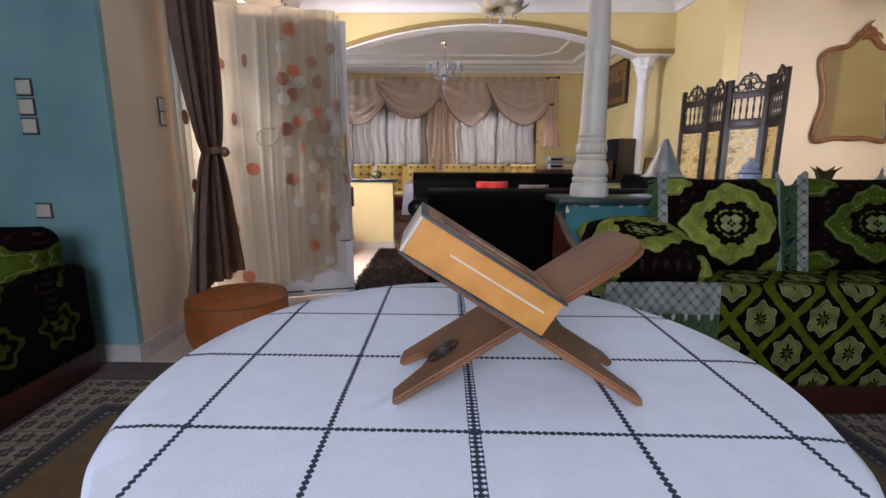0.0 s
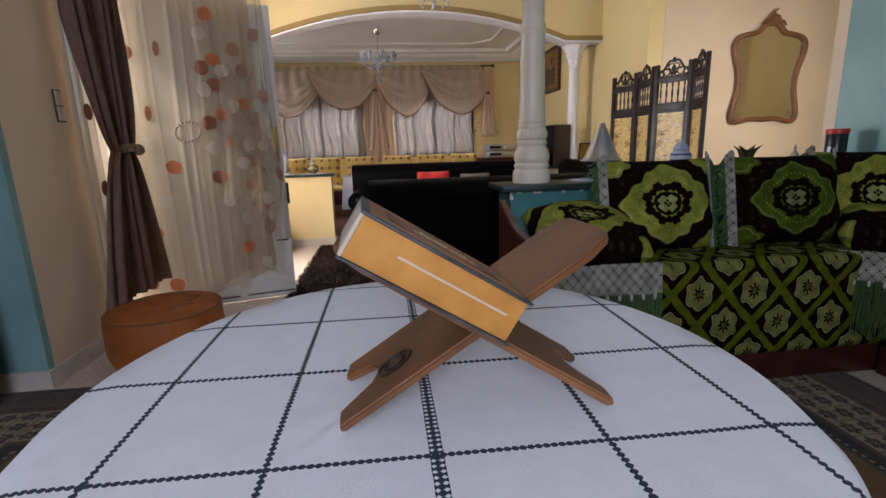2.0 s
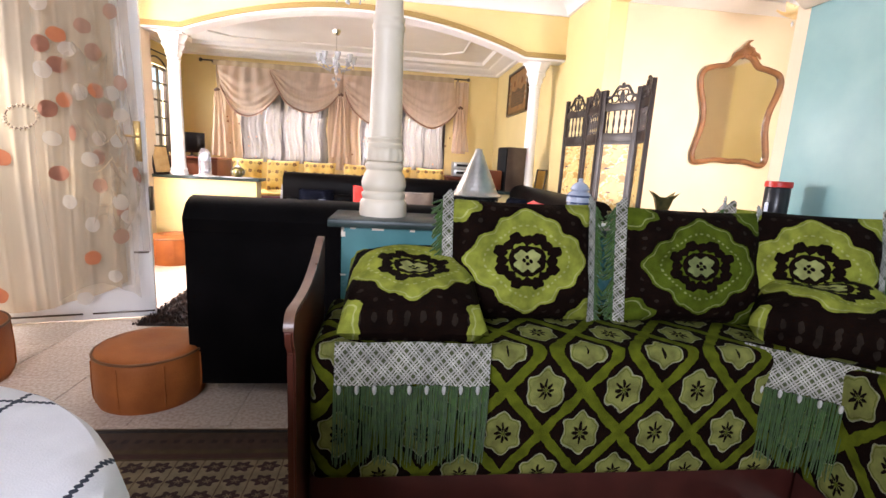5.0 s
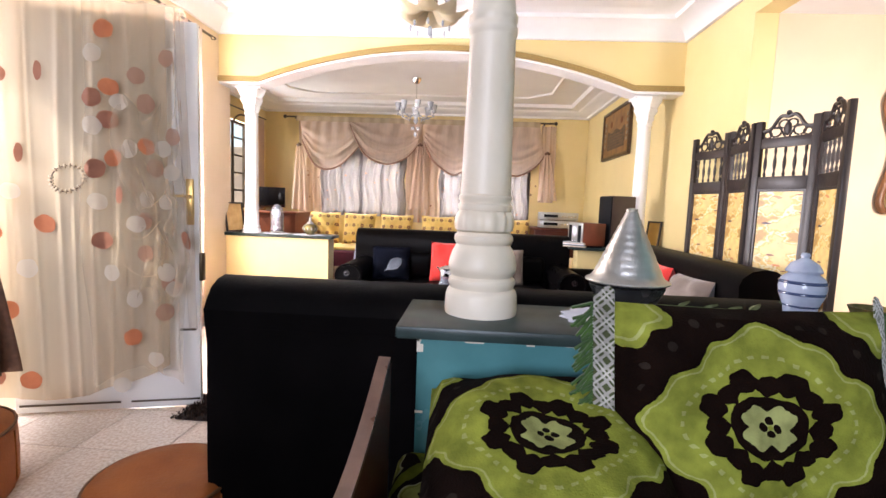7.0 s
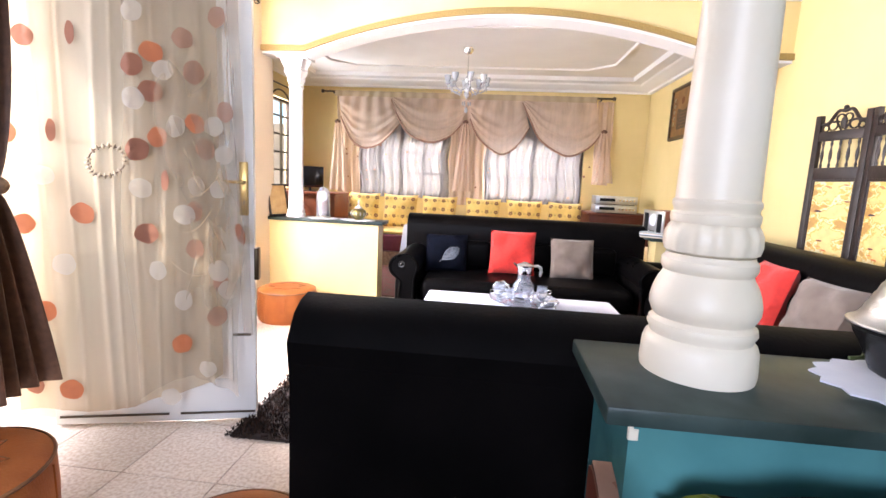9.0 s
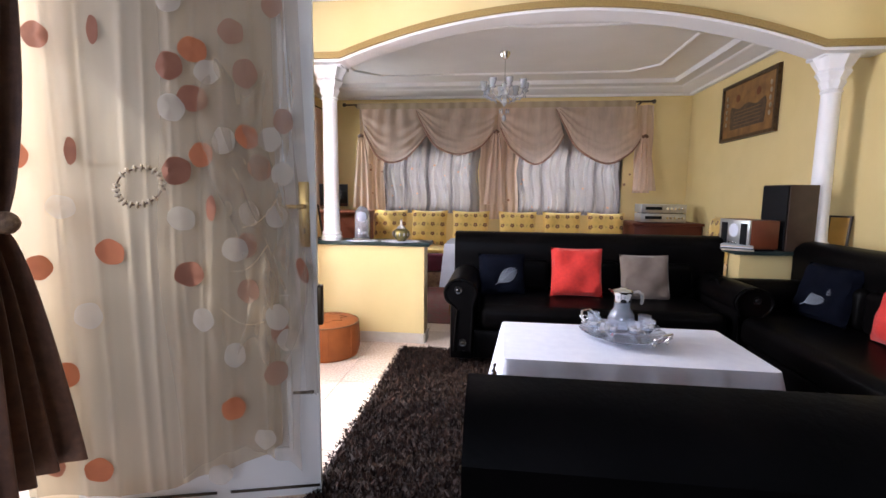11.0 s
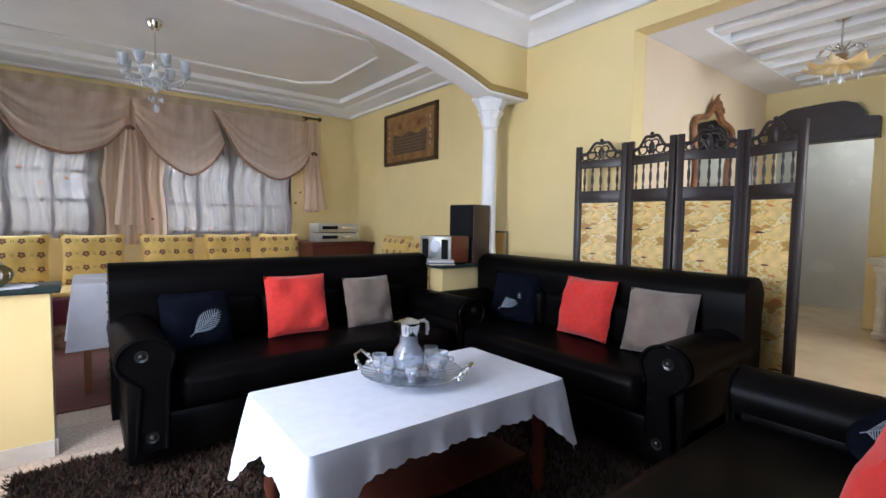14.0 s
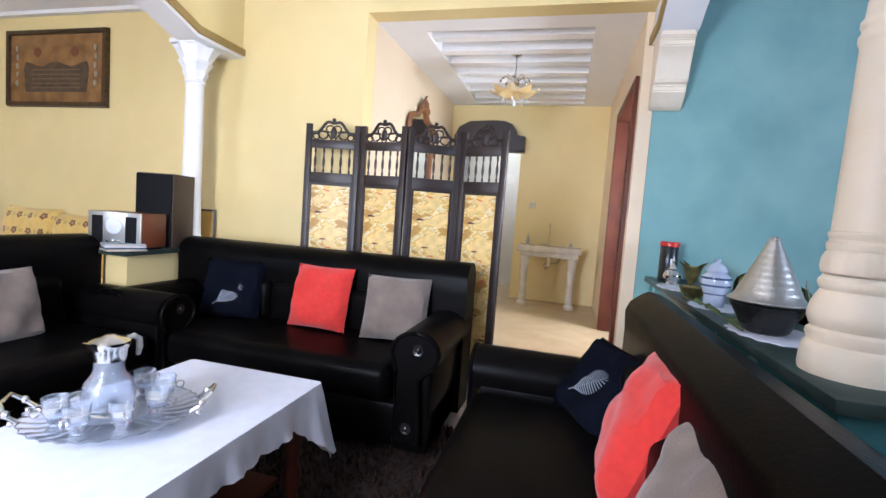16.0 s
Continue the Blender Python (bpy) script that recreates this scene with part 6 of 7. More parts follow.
def burner():
    o = thing("incense_burner", (2.07, 2.69, ZT + 0.0032), 22, "small green bronze square incense burner with flared corners", "incense burner")
    bm = bmesh.new()
    prof = [(0.030, 0.0), (0.032, 0.008), (0.012, 0.018), (0.012, 0.035), (0.028, 0.06), (0.052, 0.125), (0.046, 0.125), (0.024, 0.064)]
    lathe(bm, prof, n=4)
    part("body", bm, BRONZE, o)
    for k in range(4):
        a = math.pi / 2 * k
        bm = bmesh.new()
        c, s = math.cos(a), math.sin(a)
        vs = [bm.verts.new(p) for p in ((0.053 * c, 0.053 * s, 0.122), (0.036 * c - 0.017 * s, 0.036 * s + 0.017 * c, 0.124), (0.080 * c, 0.080 * s, 0.152), (0.036 * c + 0.017 * s, 0.036 * s - 0.017 * c, 0.124), (0.044 * c, 0.044 * s, 0.128))]
        for f in ((0, 1, 2), (0, 2, 3), (1, 4, 2), (4, 3, 2), (0, 3, 4, 1)):
            bm.faces.new([vs[i] for i in f])
        bmesh.ops.recalc_face_normals(bm, faces=bm.faces)
        part("horn", bm, BRONZE, o)


burner()


def teapot():
    o = thing("teapot", (2.38, 2.71, ZT + 0.003), 160, "small engraved silver teapot with a pointed lid", "teapot")
    part("body", lathe(bmesh.new(), [(0.026, 0), (0.03, 0.004), (0.024, 0.012), (0.045, 0.035), (0.047, 0.05), (0.036, 0.072), (0.022, 0.082), (0.001, 0.083)], n=28), CHROME, o)
    part("lid", lathe(bmesh.new(), [(0.024, 0.0835), (0.022, 0.09), (0.010, 0.105), (0.005, 0.118), (0.008, 0.124), (0.002, 0.145), (0.0005, 0.146)], n=20), CHROME, o)
    part("spout", tube(bmesh.new(), [(0.042, 0, 0.035), (0.066, 0, 0.045), (0.074, 0, 0.07), (0.088, 0, 0.08)], [0.010, 0.008, 0.006, 0.005], 8), CHROME, o)
    part("pot_handle", tube(bmesh.new(), [(-0.035, 0, 0.070), (-0.065, 0, 0.075), (-0.075, 0, 0.05), (-0.062, 0, 0.028), (-0.044, 0, 0.03)], 0.004, 8), CHROME, o)


teapot()
o = thing("tea_tin", (2.61, 2.69, ZT), 0, "tall black tin with a bright red lid, near the wall", "tin")
part("tin", lathe(bmesh.new(), [(0.048, 0), (0.05, 0.003), (0.05, 0.195), (0.048, 0.198)], n=28), mat("black tin", (0.015, 0.015, 0.018), 0.3), o)
part("lid", lathe(bmesh.new(), [(0.049, 0.1985), (0.054, 0.20), (0.054, 0.222), (0.05, 0.226), (0.001, 0.226)], n=28), mat("red plastic", (0.55, 0.03, 0.02), 0.35), o, "red plastic lid")
part("label", boxes((-0.052, -0.0495, -0.02, 0.0, 0.09, 0.13)), CLOTH, o, "small white label")
o = thing("small_dish", (1.90, 2.725, ZT), 0, "small green bronze bowl behind the burner", "bowl")
part("bowl", lathe(bmesh.new(), [(0.03, 0), (0.045, 0.02), (0.058, 0.05), (0.055, 0.05), (0.04, 0.022), (0.005, 0.008)], n=24), BRONZE, o)


def garland():
    """Dull olive artificial leaves lying behind the jar and the tagine."""
    o = thing("artificial_leaves", (1.50, 2.765, ZT), 0, "dull green artificial leaves lying along the teal wall side", "artificial plant")
    rnd = random.Random(6)
    m = mat("artificial leaf", (0.07, 0.10, 0.03), 0.5, color2=(0.04, 0.06, 0.02), scale=30)
    part("stem", tube(bmesh.new(), [(-0.32, 0, 0.012), (-0.2, 0.01, 0.02), (0.1, -0.01, 0.018), (0.32, 0.01, 0.012)], 0.004, 6), m, o)
    for k in range(9):
        x = -0.30 + 0.60 * k / 9
        a = rnd.uniform(0, 6.28)
        L, tz = rnd.uniform(0.04, 0.06), rnd.uniform(0.1, 0.6)
        bm = bmesh.new()
        sheet(bm, lambda u, v: ((v - 0.5) * 0.026 * math.sin(math.pi * min(1, u + 0.02)), u * L, 0.004 * math.sin(math.pi * u) - 0.01 * abs(v - 0.5)), 5, 2)
        bmesh.ops.transform(bm, matrix=Matrix.Translation((x, 0, 0.016)) @ Matrix.Rotation(a, 4, "Z") @ Matrix.Rotation(tz, 4, "X"), verts=bm.verts)
        part("leaf", bm, m, o)


garland()


# ---- folding screen ----
def screen_panel(o, a, b, h):
    """One leaf of the screen between two plan points."""
    a, b = Vector((*a, 0)), Vector((*b, 0))
    d = b - a
    w = d.length
    p = thing("leaf", (0, 0, 0))
    p.parent = o
    m = Matrix.Translation(a) @ Matrix.Rotation(math.atan2(d.y, d.x), 4, "Z")
    p.matrix_world = m
    S, g = 0.042, 0.004
    part("frame", boxes((g, S, -0.014, 0.014, 0, h), (w - S, w - g, -0.014, 0.014, 0, h), (S, w - S, -0.012, 0.012, 0.08, 0.16), (S, w - S, -0.012, 0.012, h - 0.385, h - 0.315), (S, w - S, -0.012, 0.012, h - 0.155, h - 0.10), bevel=0.002), DARKWOOD, p)
    part("panel", boxes((S, w - S, -0.004, 0.004, 0.161, h - 0.386)), GOLDPANEL, p, "gold painted panel with dark fish-like strokes")
    part("panel_moulding", prism_frame(S - 0.001, w - S + 0.001, 0.158, h - 0.383, 0.016, -0.010, -0.0045), DARKWOOD, p)
    n = 5
    for k in range(n):
        x = S + (w - 2 * S) * (k + 0.5) / n
        part("baluster", lathe(bmesh.new(), [(0.006, h - 0.3155), (0.008, h - 0.30), (0.004, h - 0.285), (0.009, h - 0.255), (0.009, h - 0.23), (0.004, h - 0.195), (0.008, h - 0.175), (0.006, h - 0.1545)], (x, 0, 0), 10), DARKWOOD, p)
    # carved crest: an arched outline with pierced scrolls
    x0, x1, zb = S, w - S, h - 0.10
    cx = w / 2
    top = [(x0 + (x1 - x0) * t, zb + 0.035 + 0.085 * math.sin(math.pi * t) ** 1.5 + 0.01 * math.cos(6 * math.pi * t)) for t in (k / 24 for k in range(25))]
    part("crest", tube(bmesh.new(), [(q[0], 0, q[1]) for q in top], 0.010, 8), DARKWOOD, p, "arched carved top")
    bm = bmesh.new()
    W = (x1 - x0) / 2
    for s in (-1, 1):
        for r, ox, oz in ((0.026, 0.48, 0.032), (0.018, 0.80, 0.020), (0.022, 0.17, 0.072)):
            tube(bm, [(cx + s * W * ox + r * 1.2 * math.cos(t), 0, zb + oz + r * math.sin(t)) for t in (2 * math.pi * k / 14 for k in range(14))], 0.0055, 6, closed=True)
        tube(bm, [(cx + s * W * 0.08, 0, zb), (cx + s * W * 0.30, 0, zb + 0.05), (cx + s * W * 0.62, 0, zb + 0.055), (cx + s * W * 0.98, 0, zb + 0.03)], 0.0055, 6)
    bmesh.ops.create_icosphere(bm, subdivisions=2, radius=0.03, matrix=Matrix.Translation((cx, 0, zb + 0.045)) @ Matrix.Diagonal((0.75, 0.3, 1.3, 1)))
    part("scrollwork", bm, DARKWOOD, p, "pierced carved scrolls")
    bm = bmesh.new()
    bmesh.ops.create_icosphere(bm, subdivisions=2, radius=0.014, matrix=Matrix.Translation((cx, 0, zb + 0.13)))
    part("knob", bm, DARKWOOD, p)


def folding_screen():
    o = thing("folding_screen", (0, 0, 0), 0, "dark carved folding screen with four gold painted leaves, behind the sofa", "folding screen")
    pts = [(2.435, 5.00), (2.495, 4.63), (2.455, 4.29), (2.60, 3.975), (2.50, 3.66)]
    for a, b in zip(pts, pts[1:]):
        screen_panel(o, a, b, 1.70)


folding_screen()


# ---- mirror, painting ----
def gilt_mirror():
    o = thing("mirror", (3.83, 4.66, 1.71), 0, "tall mirror in a curving brown wooden frame with a carved crest", "mirror")
    half = [(0.0, 0.42), (0.07, 0.40), (0.14, 0.335), (0.24, 0.315), (0.33, 0.285), (0.365, 0.22), (0.35, 0.12), (0.305, -0.02), (0.295, -0.16), (0.325, -0.30), (0.345, -0.40), (0.325, -0.465), (0.26, -0.47), (0.14, -0.445), (0.0, -0.45)]
    # smooth the outline a little
    pts = []
    for a, b, c, d in zip([half[0]] + half, half, half[1:], half[2:] + [half[-1]]):
        for k in range(4):
            t = k / 4
            pts.append(tuple(0.5 * (2 * b[i] + (c[i] - a[i]) * t + (2 * a[i] - 5 * b[i] + 4 * c[i] - d[i]) * t * t + (3 * b[i] - a[i] - 3 * c[i] + d[i]) * t ** 3) for i in (0, 1)))
    pts.append(half[-1])
    loop = pts + [(-x, z) for x, z in pts[-2:0:-1]]
    part("glass", prism(bmesh.new(), loop, "y", -0.004, 0.012), MIRROR, o, "clear mirror glass")
    part("frame", tube(bmesh.new(), [(x * 1.02, -0.012, z * 1.02) for x, z in loop], 0.0225, 10, closed=True), WOOD, o)
    bm = bmesh.new()
    tube(bm, [(-0.02, -0.02, 0.49), (0.0, -0.03, 0.53), (0.03, -0.03, 0.545)], [0.014, 0.01, 0.005], 8)
    bmesh.ops.create_icosphere(bm, subdivisions=2, radius=0.04, matrix=Matrix.Translation((0, -0.02, 0.455)) @ Matrix.Diagonal((1.6, 0.6, 1.0, 1)))
    crest = part("crest", bm, WOOD, o, "carved leafy crest")
    rnd = random.Random(9)
    for k in range(12):
        a, r = 2 * math.pi * k / 12, rnd.uniform(0.035, 0.05)
        bm = bmesh.new()
        bmesh.ops.create_icosphere(bm, subdivisions=1, radius=rnd.uniform(0.013, 0.02), matrix=Matrix.Translation((r * math.cos(a) * 1.3, -0.03, 0.455 + r * math.sin(a) * 0.9)))
        part("petal", bm, WOOD, crest)
    for s in (-1, 1):
        part("scroll", tube(bmesh.new(), [(s * 0.04, -0.02, 0.45), (s * 0.10, -0.03, 0.43), (s * 0.125, -0.03, 0.40)], [0.02, 0.014, 0.006], 8), WOOD, crest)


gilt_mirror()


def painting():
    o = thing("painting", (2.598, 7.41, 2.125), -90, "wide framed brown and ochre relief picture on the yellow wall", "painting")
    w, h = 1.08, 0.62
    part("frame", prism_frame(-w / 2, w / 2, -h / 2, h / 2, 0.045, -0.038, -0.004), mat("dark gilt frame", (0.11, 0.065, 0.03), 0.35, 0.5, color2=(0.05, 0.03, 0.015), scale=30), o)
    pic = part("picture", boxes((-w / 2 + 0.03, w / 2 - 0.03, -0.02, -0.005, -h / 2 + 0.03, h / 2 - 0.03)), mat("ochre picture ground", (0.30, 0.16, 0.05), 0.4, color2=(0.15, 0.07, 0.02), scale=9, detail=8), o)
    dark = mat("dark brown picture field", (0.045, 0.03, 0.02), 0.5, color2=(0.10, 0.06, 0.03), scale=25)
    out = [(-0.33, -0.19), (0.33, -0.19), (0.35, 0.0)] + [(0.33 - 0.66 * k / 12, 0.035 + 0.02 * math.cos(4 * math.pi * k / 12)) for k in range(13)] + [(-0.35, 0.0)]
    part("dark_field", prism(bmesh.new(), out, "y", -0.0215, -0.0202), dark, pic)
    for k in range(5):
        part("text_bar", boxes((-0.26, 0.26, -0.0225, -0.0216, -0.16 + 0.036 * k, -0.153 + 0.036 * k)), mat("faded tan", (0.20, 0.12, 0.06), 0.6), pic)
    for x in (-0.2, 0.2):
        part("rosette", prism(bmesh.new(), [(x + 0.04 * math.cos(a), 0.13 + 0.04 * math.sin(a)) for a in (2 * math.pi * k / 16 for k in range(16))], "y", -0.0225, -0.0202), mat("brown rosette", (0.17, 0.06, 0.025), 0.6), pic)
    for x in (-0.42, 0.42):
        for k in range(5):
            bm = bmesh.new()
            bmesh.ops.create_icosphere(bm, subdivisions=1, radius=0.022, matrix=Matrix.Translation((x + 0.008 * (k % 2), -0.026, -0.12 + 0.07 * k)) @ Matrix.Diagonal((0.8, 0.4, 1.3, 1)))
            part("ornament", bm, mat("tarnished silver", (0.45, 0.42, 0.36), 0.3, 0.8), pic)


painting()


# ---- things on the low walls ----
def radio():
    o = thing("radio", (1.91, 5.86, 0.835), -80, "silver faced tabletop radio with red brown wooden sides", "radio")
    W, D, H = 0.33, 0.22, 0.205
    body = part("cabinet", boxes((-W / 2, W / 2, -D / 2 + 0.012, D / 2, 0, H), bevel=0.004), mat("red brown veneer", (0.20, 0.055, 0.025), 0.4, color2=(0.15, 0.04, 0.02), scale=8), o)
    part("face", boxes((-W / 2, W / 2, -D / 2, -D / 2 + 0.0118, 0.0, H), bevel=0.003), mat("brushed aluminium", (0.55, 0.55, 0.54), 0.3, 0.8), o)
    for s in (-1, 1):
        part("grille", boxes((s * 0.105 - 0.034, s * 0.105 + 0.034, -D / 2 - 0.003, -D / 2 - 0.0002, 0.02, H - 0.025), bevel=0.002), BLACKCLOTH, o, "dark speaker grille")
    bm = lathe(bmesh.new(), [(0.05, 0), (0.05, 0.004), (0.04, 0.006), (0.001, 0.006)], n=28)
    bmesh.ops.transform(bm, matrix=Matrix.Translation((0, -D / 2 - 0.0002, 0.125)) @ Matrix.Rotation(radians(90), 4, "X"), verts=bm.verts)
    part("dial", bm, CLOTH, o, "round pale dial")
    for k in range(3):
        part("knob", boxes((-0.045 + 0.035 * k, -0.025 + 0.035 * k, -D / 2 - 0.010, -D / 2 - 0.0002, 0.02, 0.04), bevel=0.003), CHROME, o)
    part("foot", boxes((-W / 2 + 0.01, W / 2 - 0.01, -D / 2 + 0.02, D / 2 - 0.02, -0.0145, -0.0002)), BLACKCLOTH, o)


radio()


def speaker():
    o = thing("loudspeaker", (2.17, 5.86, 0.8205), -80, "tall dark brown wooden loudspeaker with a black cloth front", "loudspeaker")
    part("cabinet", boxes((-0.125, 0.125, -0.095, 0.12, 0, 0.475), bevel=0.003), mat("dark walnut veneer", (0.065, 0.040, 0.028), 0.45, color2=(0.045, 0.026, 0.018), scale=10), o)
    part("grille", boxes((-0.120, 0.120, -0.110, -0.0955, 0.006, 0.469), bevel=0.004), BLACKCLOTH, o)


speaker()


def paper_stack():
    o = thing("paper_stack", (1.80, 5.765, 0.8205), -30, "small untidy stack of booklets beside the radio", "booklets")
    rnd = random.Random(2)
    z = 0.0
    for k in range(6):
        h = rnd.uniform(0.004, 0.009)
        r = rnd.uniform(-0.12, 0.12)
        c = (PAPER, mat("grey booklet", (0.35, 0.38, 0.40), 0.5), mat("dark booklet", (0.06, 0.07, 0.08), 0.4), CLOTH)[k % 4]
        bm = boxes((-0.10, 0.10, -0.07, 0.07, z, z + h - 0.0004), bevel=0.001)
        bmesh.ops.rotate(bm, verts=bm.verts, matrix=Matrix.Rotation(r, 3, "Z"))
        part("booklet", bm, c, o)
        z += h


paper_stack()


def photo_frame(at, rz, w, h, lean, label, fill):
    o = new("photo_frame")
    o.matrix_world = pose(*at, -lean, 0, rz)
    tagged(o, label, "photo frame")
    part("frame", prism_frame(-w / 2, w / 2, 0, h, 0.016, -0.012, 0.004), DARKWOOD, o)
    part("card", boxes((-w / 2 + 0.01, w / 2 - 0.01, -0.003, 0.003, 0.01, h - 0.01)), fill, o)


photo_frame((2.515, 5.86, 0.821), -60, 0.15, 0.26, 8, "small dark photo frame with an ochre card behind the white column", mat("ochre card", (0.48, 0.27, 0.05), 0.6, scale=8))
photo_frame((-1.455, 5.83, 0.821), 62, 0.20, 0.29, 12, "gold card in a thin frame leaning beside the white column", mat("gold card", (0.55, 0.38, 0.17), 0.5, color2=(0.42, 0.27, 0.10), scale=16))
for x, y, w, label in ((-1.035, 5.80, 0.25, "white lace doily under the glass dome clock"), (-0.72, 5.81, 0.30, "white lace doily under the patterned pot"), (2.33, 5.76, 0.14, "small white paper beside the loudspeaker")):
    o = thing("doily", (x, y, 0.8205), 0, label, "doily", "white doilies")
    part("lace", prism(bmesh.new(), [((w / 2) * (1 + 0.06 * math.cos(14 * a)) * math.cos(a), 0.36 * w * (1 + 0.06 * math.cos(14 * a)) * math.sin(a)) for a in (2 * math.pi * k / 56 for k in range(56))], "z", 0.0, 0.004), CLOTH, o)


def dome_clock():
    o = thing("dome_clock", (-1.035, 5.80, 0.825), 0, "small silver anniversary clock under a glass dome", "clock")
    part("base", lathe(bmesh.new(), [(0.075, 0), (0.078, 0.008), (0.068, 0.014), (0.062, 0.022)], n=30), CHROME, o)
    part("dome", lathe(bmesh.new(), [(0.060, 0.0225), (0.060, 0.19), (0.052, 0.235), (0.03, 0.265), (0.001, 0.276), (0.001, 0.274), (0.029, 0.263), (0.050, 0.234), (0.058, 0.19), (0.058, 0.0235)], n=32), GLASS, o)
    for s in (-1, 1):
        part("pillar", tube(bmesh.new(), [(s * 0.032, 0, 0.0225), (s * 0.032, 0, 0.16)], 0.004, 8), CHROME, o)
    bm = lathe(bmesh.new(), [(0.042, 0), (0.042, 0.012), (0.034, 0.014), (0.001, 0.014)], n=24)
    bmesh.ops.transform(bm, matrix=Matrix.Translation((0, -0.005, 0.19)) @ Matrix.Rotation(radians(90), 4, "X"), verts=bm.verts)
    part("clock_face", bm, CLOTH, o, "round white clock face")
    bm = bmesh.new()
    for k in range(4):
        a = math.pi / 2 * k
        bmesh.ops.create_icosphere(bm, subdivisions=2, radius=0.012, matrix=Matrix.Translation((0.022 * math.cos(a), 0.022 * math.sin(a), 0.055)))
    tube(bm, [(0, 0, 0.06), (0, 0, 0.15)], 0.0015, 6)
    part("pendulum", bm, CHROME, o, "four silver pendulum balls")


dome_clock()


def patterned_pot():
    o = thing("patterned_pot", (-0.715, 5.81, 0.825), 0, "small round pot with ivory diamonds and a pointed lid", "pot")
    b = part("body", lathe(bmesh.new(), [(0.03, 0), (0.035, 0.006), (0.062, 0.03), (0.070, 0.055), (0.062, 0.08), (0.040, 0.098), (0.02, 0.102)], n=32), BRONZE, o)
    for k in range(12):
        a = 2 * math.pi * k / 12
        bm = bmesh.new()
        bmesh.ops.create_icosphere(bm, subdivisions=1, radius=0.011, matrix=Matrix.Translation((0.066 * math.cos(a), 0.066 * math.sin(a), 0.055)) @ Matrix.Diagonal((0.6, 0.6, 1.5, 1)))
        part("inlay", bm, IVORY, b, "ivory inlay")
    part("lid", lathe(bmesh.new(), [(0.036, 0.1022), (0.03, 0.115), (0.012, 0.125), (0.008, 0.15), (0.011, 0.16), (0.004, 0.175), (0.001, 0.176)], n=24), IVORY, o)


patterned_pot()


# ---- salon behind the arch ----
def banquette(x0, x1, y0, y1, label):
    o = thing("banquette", (0, 0, 0), 0, label, "banquette", "salon banquettes")
    part("base", boxes((x0, x1, y0, y1, 0, 0.20), bevel=0.004), mat("carved brown base", (0.12, 0.05, 0.03), 0.5, color2=(0.28, 0.18, 0.10), scale=22), o)
    part("seat", boxes((x0, x1, y0 - 0.01, y1, 0.202, 0.44), bevel=0.03, seg=3), mat("maroon velvet", (0.12, 0.010, 0.025), 0.85, scale=9, sheen=0.4), o)
    part("cover", boxes((x0 + 0.004, x1 - 0.004, y0 + 0.02, y1, 0.4405, 0.49), bevel=0.02), FLORAL, o, "yellow flowered seat cover")
    return o


banquette(-1.75, 1.70, 8.05, 8.72, "maroon banquette with yellow flowered cover, under the windows")
banquette(1.96, 2.598, 6.25, 7.95, "maroon banquette with yellow flowered cover, along the side wall")
for k, x in enumerate((-1.46, -0.91, -0.32, 0.315, 0.92, 1.49)):
    o = new("salon_cushion")
    o.matrix_world = pose(x, 8.56, 0.49, -12, 0, (4, -2, 1, -3, 2, -6)[k])
    tagged(o, "yellow cotton cushion with brown flowers, leaning under the window", "cushion", "salon cushions")
    bm = pillow_bm(0.52 if 0 < k < 5 else 0.48, 0.50, 0.17, sag=0.07, seed=40 + k)
    bmesh.ops.translate(bm, verts=bm.verts, vec=(0, 0, 0.25))
    part("cover", bm, FLORAL, o)
for k, (y, z) in enumerate(((7.58, 0.0), (7.0, -0.03), (6.55, -0.08))):
    o = new("salon_cushion")
    o.matrix_world = pose(2.47, y, 0.49 + z, -10, 0, -90 + 4 * k)
    tagged(o, "yellow cotton cushion with brown flowers, leaning on the side wall", "cushion", "salon cushions")
    bm = pillow_bm(0.60, 0.50, 0.16, seed=50 + k)
    bmesh.ops.translate(bm, verts=bm.verts, vec=(0, 0, 0.25))
    part("cover", bm, FLORAL, o)


def corner_cabinet():
    o = thing("corner_cabinet", (2.15, 8.50, 0), 0, "dark red wooden corner cabinet carrying the stereo", "cabinet")
    part("body", boxes((-0.38, 0.43, -0.25, 0.38, 0, 0.84), bevel=0.004), REDWOOD, o)
    part("top", boxes((-0.41, 0.44, -0.29, 0.39, 0.8402, 0.875), bevel=0.006), REDWOOD, o)


corner_cabinet()


def stereo(z, label):
    o = thing("stereo_unit", (2.11, 8.38, z), 0, label, "stereo", "silver stereo units")
    part("case", boxes((-0.27, 0.27, -0.13, 0.16, 0.008, 0.115), bevel=0.004), mat("brushed aluminium", (0.55, 0.55, 0.54), 0.3, 0.8), o)
    part("display", boxes((-0.22, -0.02, -0.134, -0.1302, 0.045, 0.085)), BLACKCLOTH, o, "dark display")
    for k in range(5):
        part("knob", boxes((0.03 + 0.045 * k, 0.055 + 0.045 * k, -0.142, -0.1302, 0.05, 0.075), bevel=0.003), CHROME, o)
    part("foot", boxes((-0.24, 0.24, -0.11, 0.14, 0, 0.0078)), BLACKCLOTH, o)


stereo(0.8755, "lower silver stereo unit on the corner cabinet")
stereo(0.992, "upper silver stereo unit stacked in the corner")


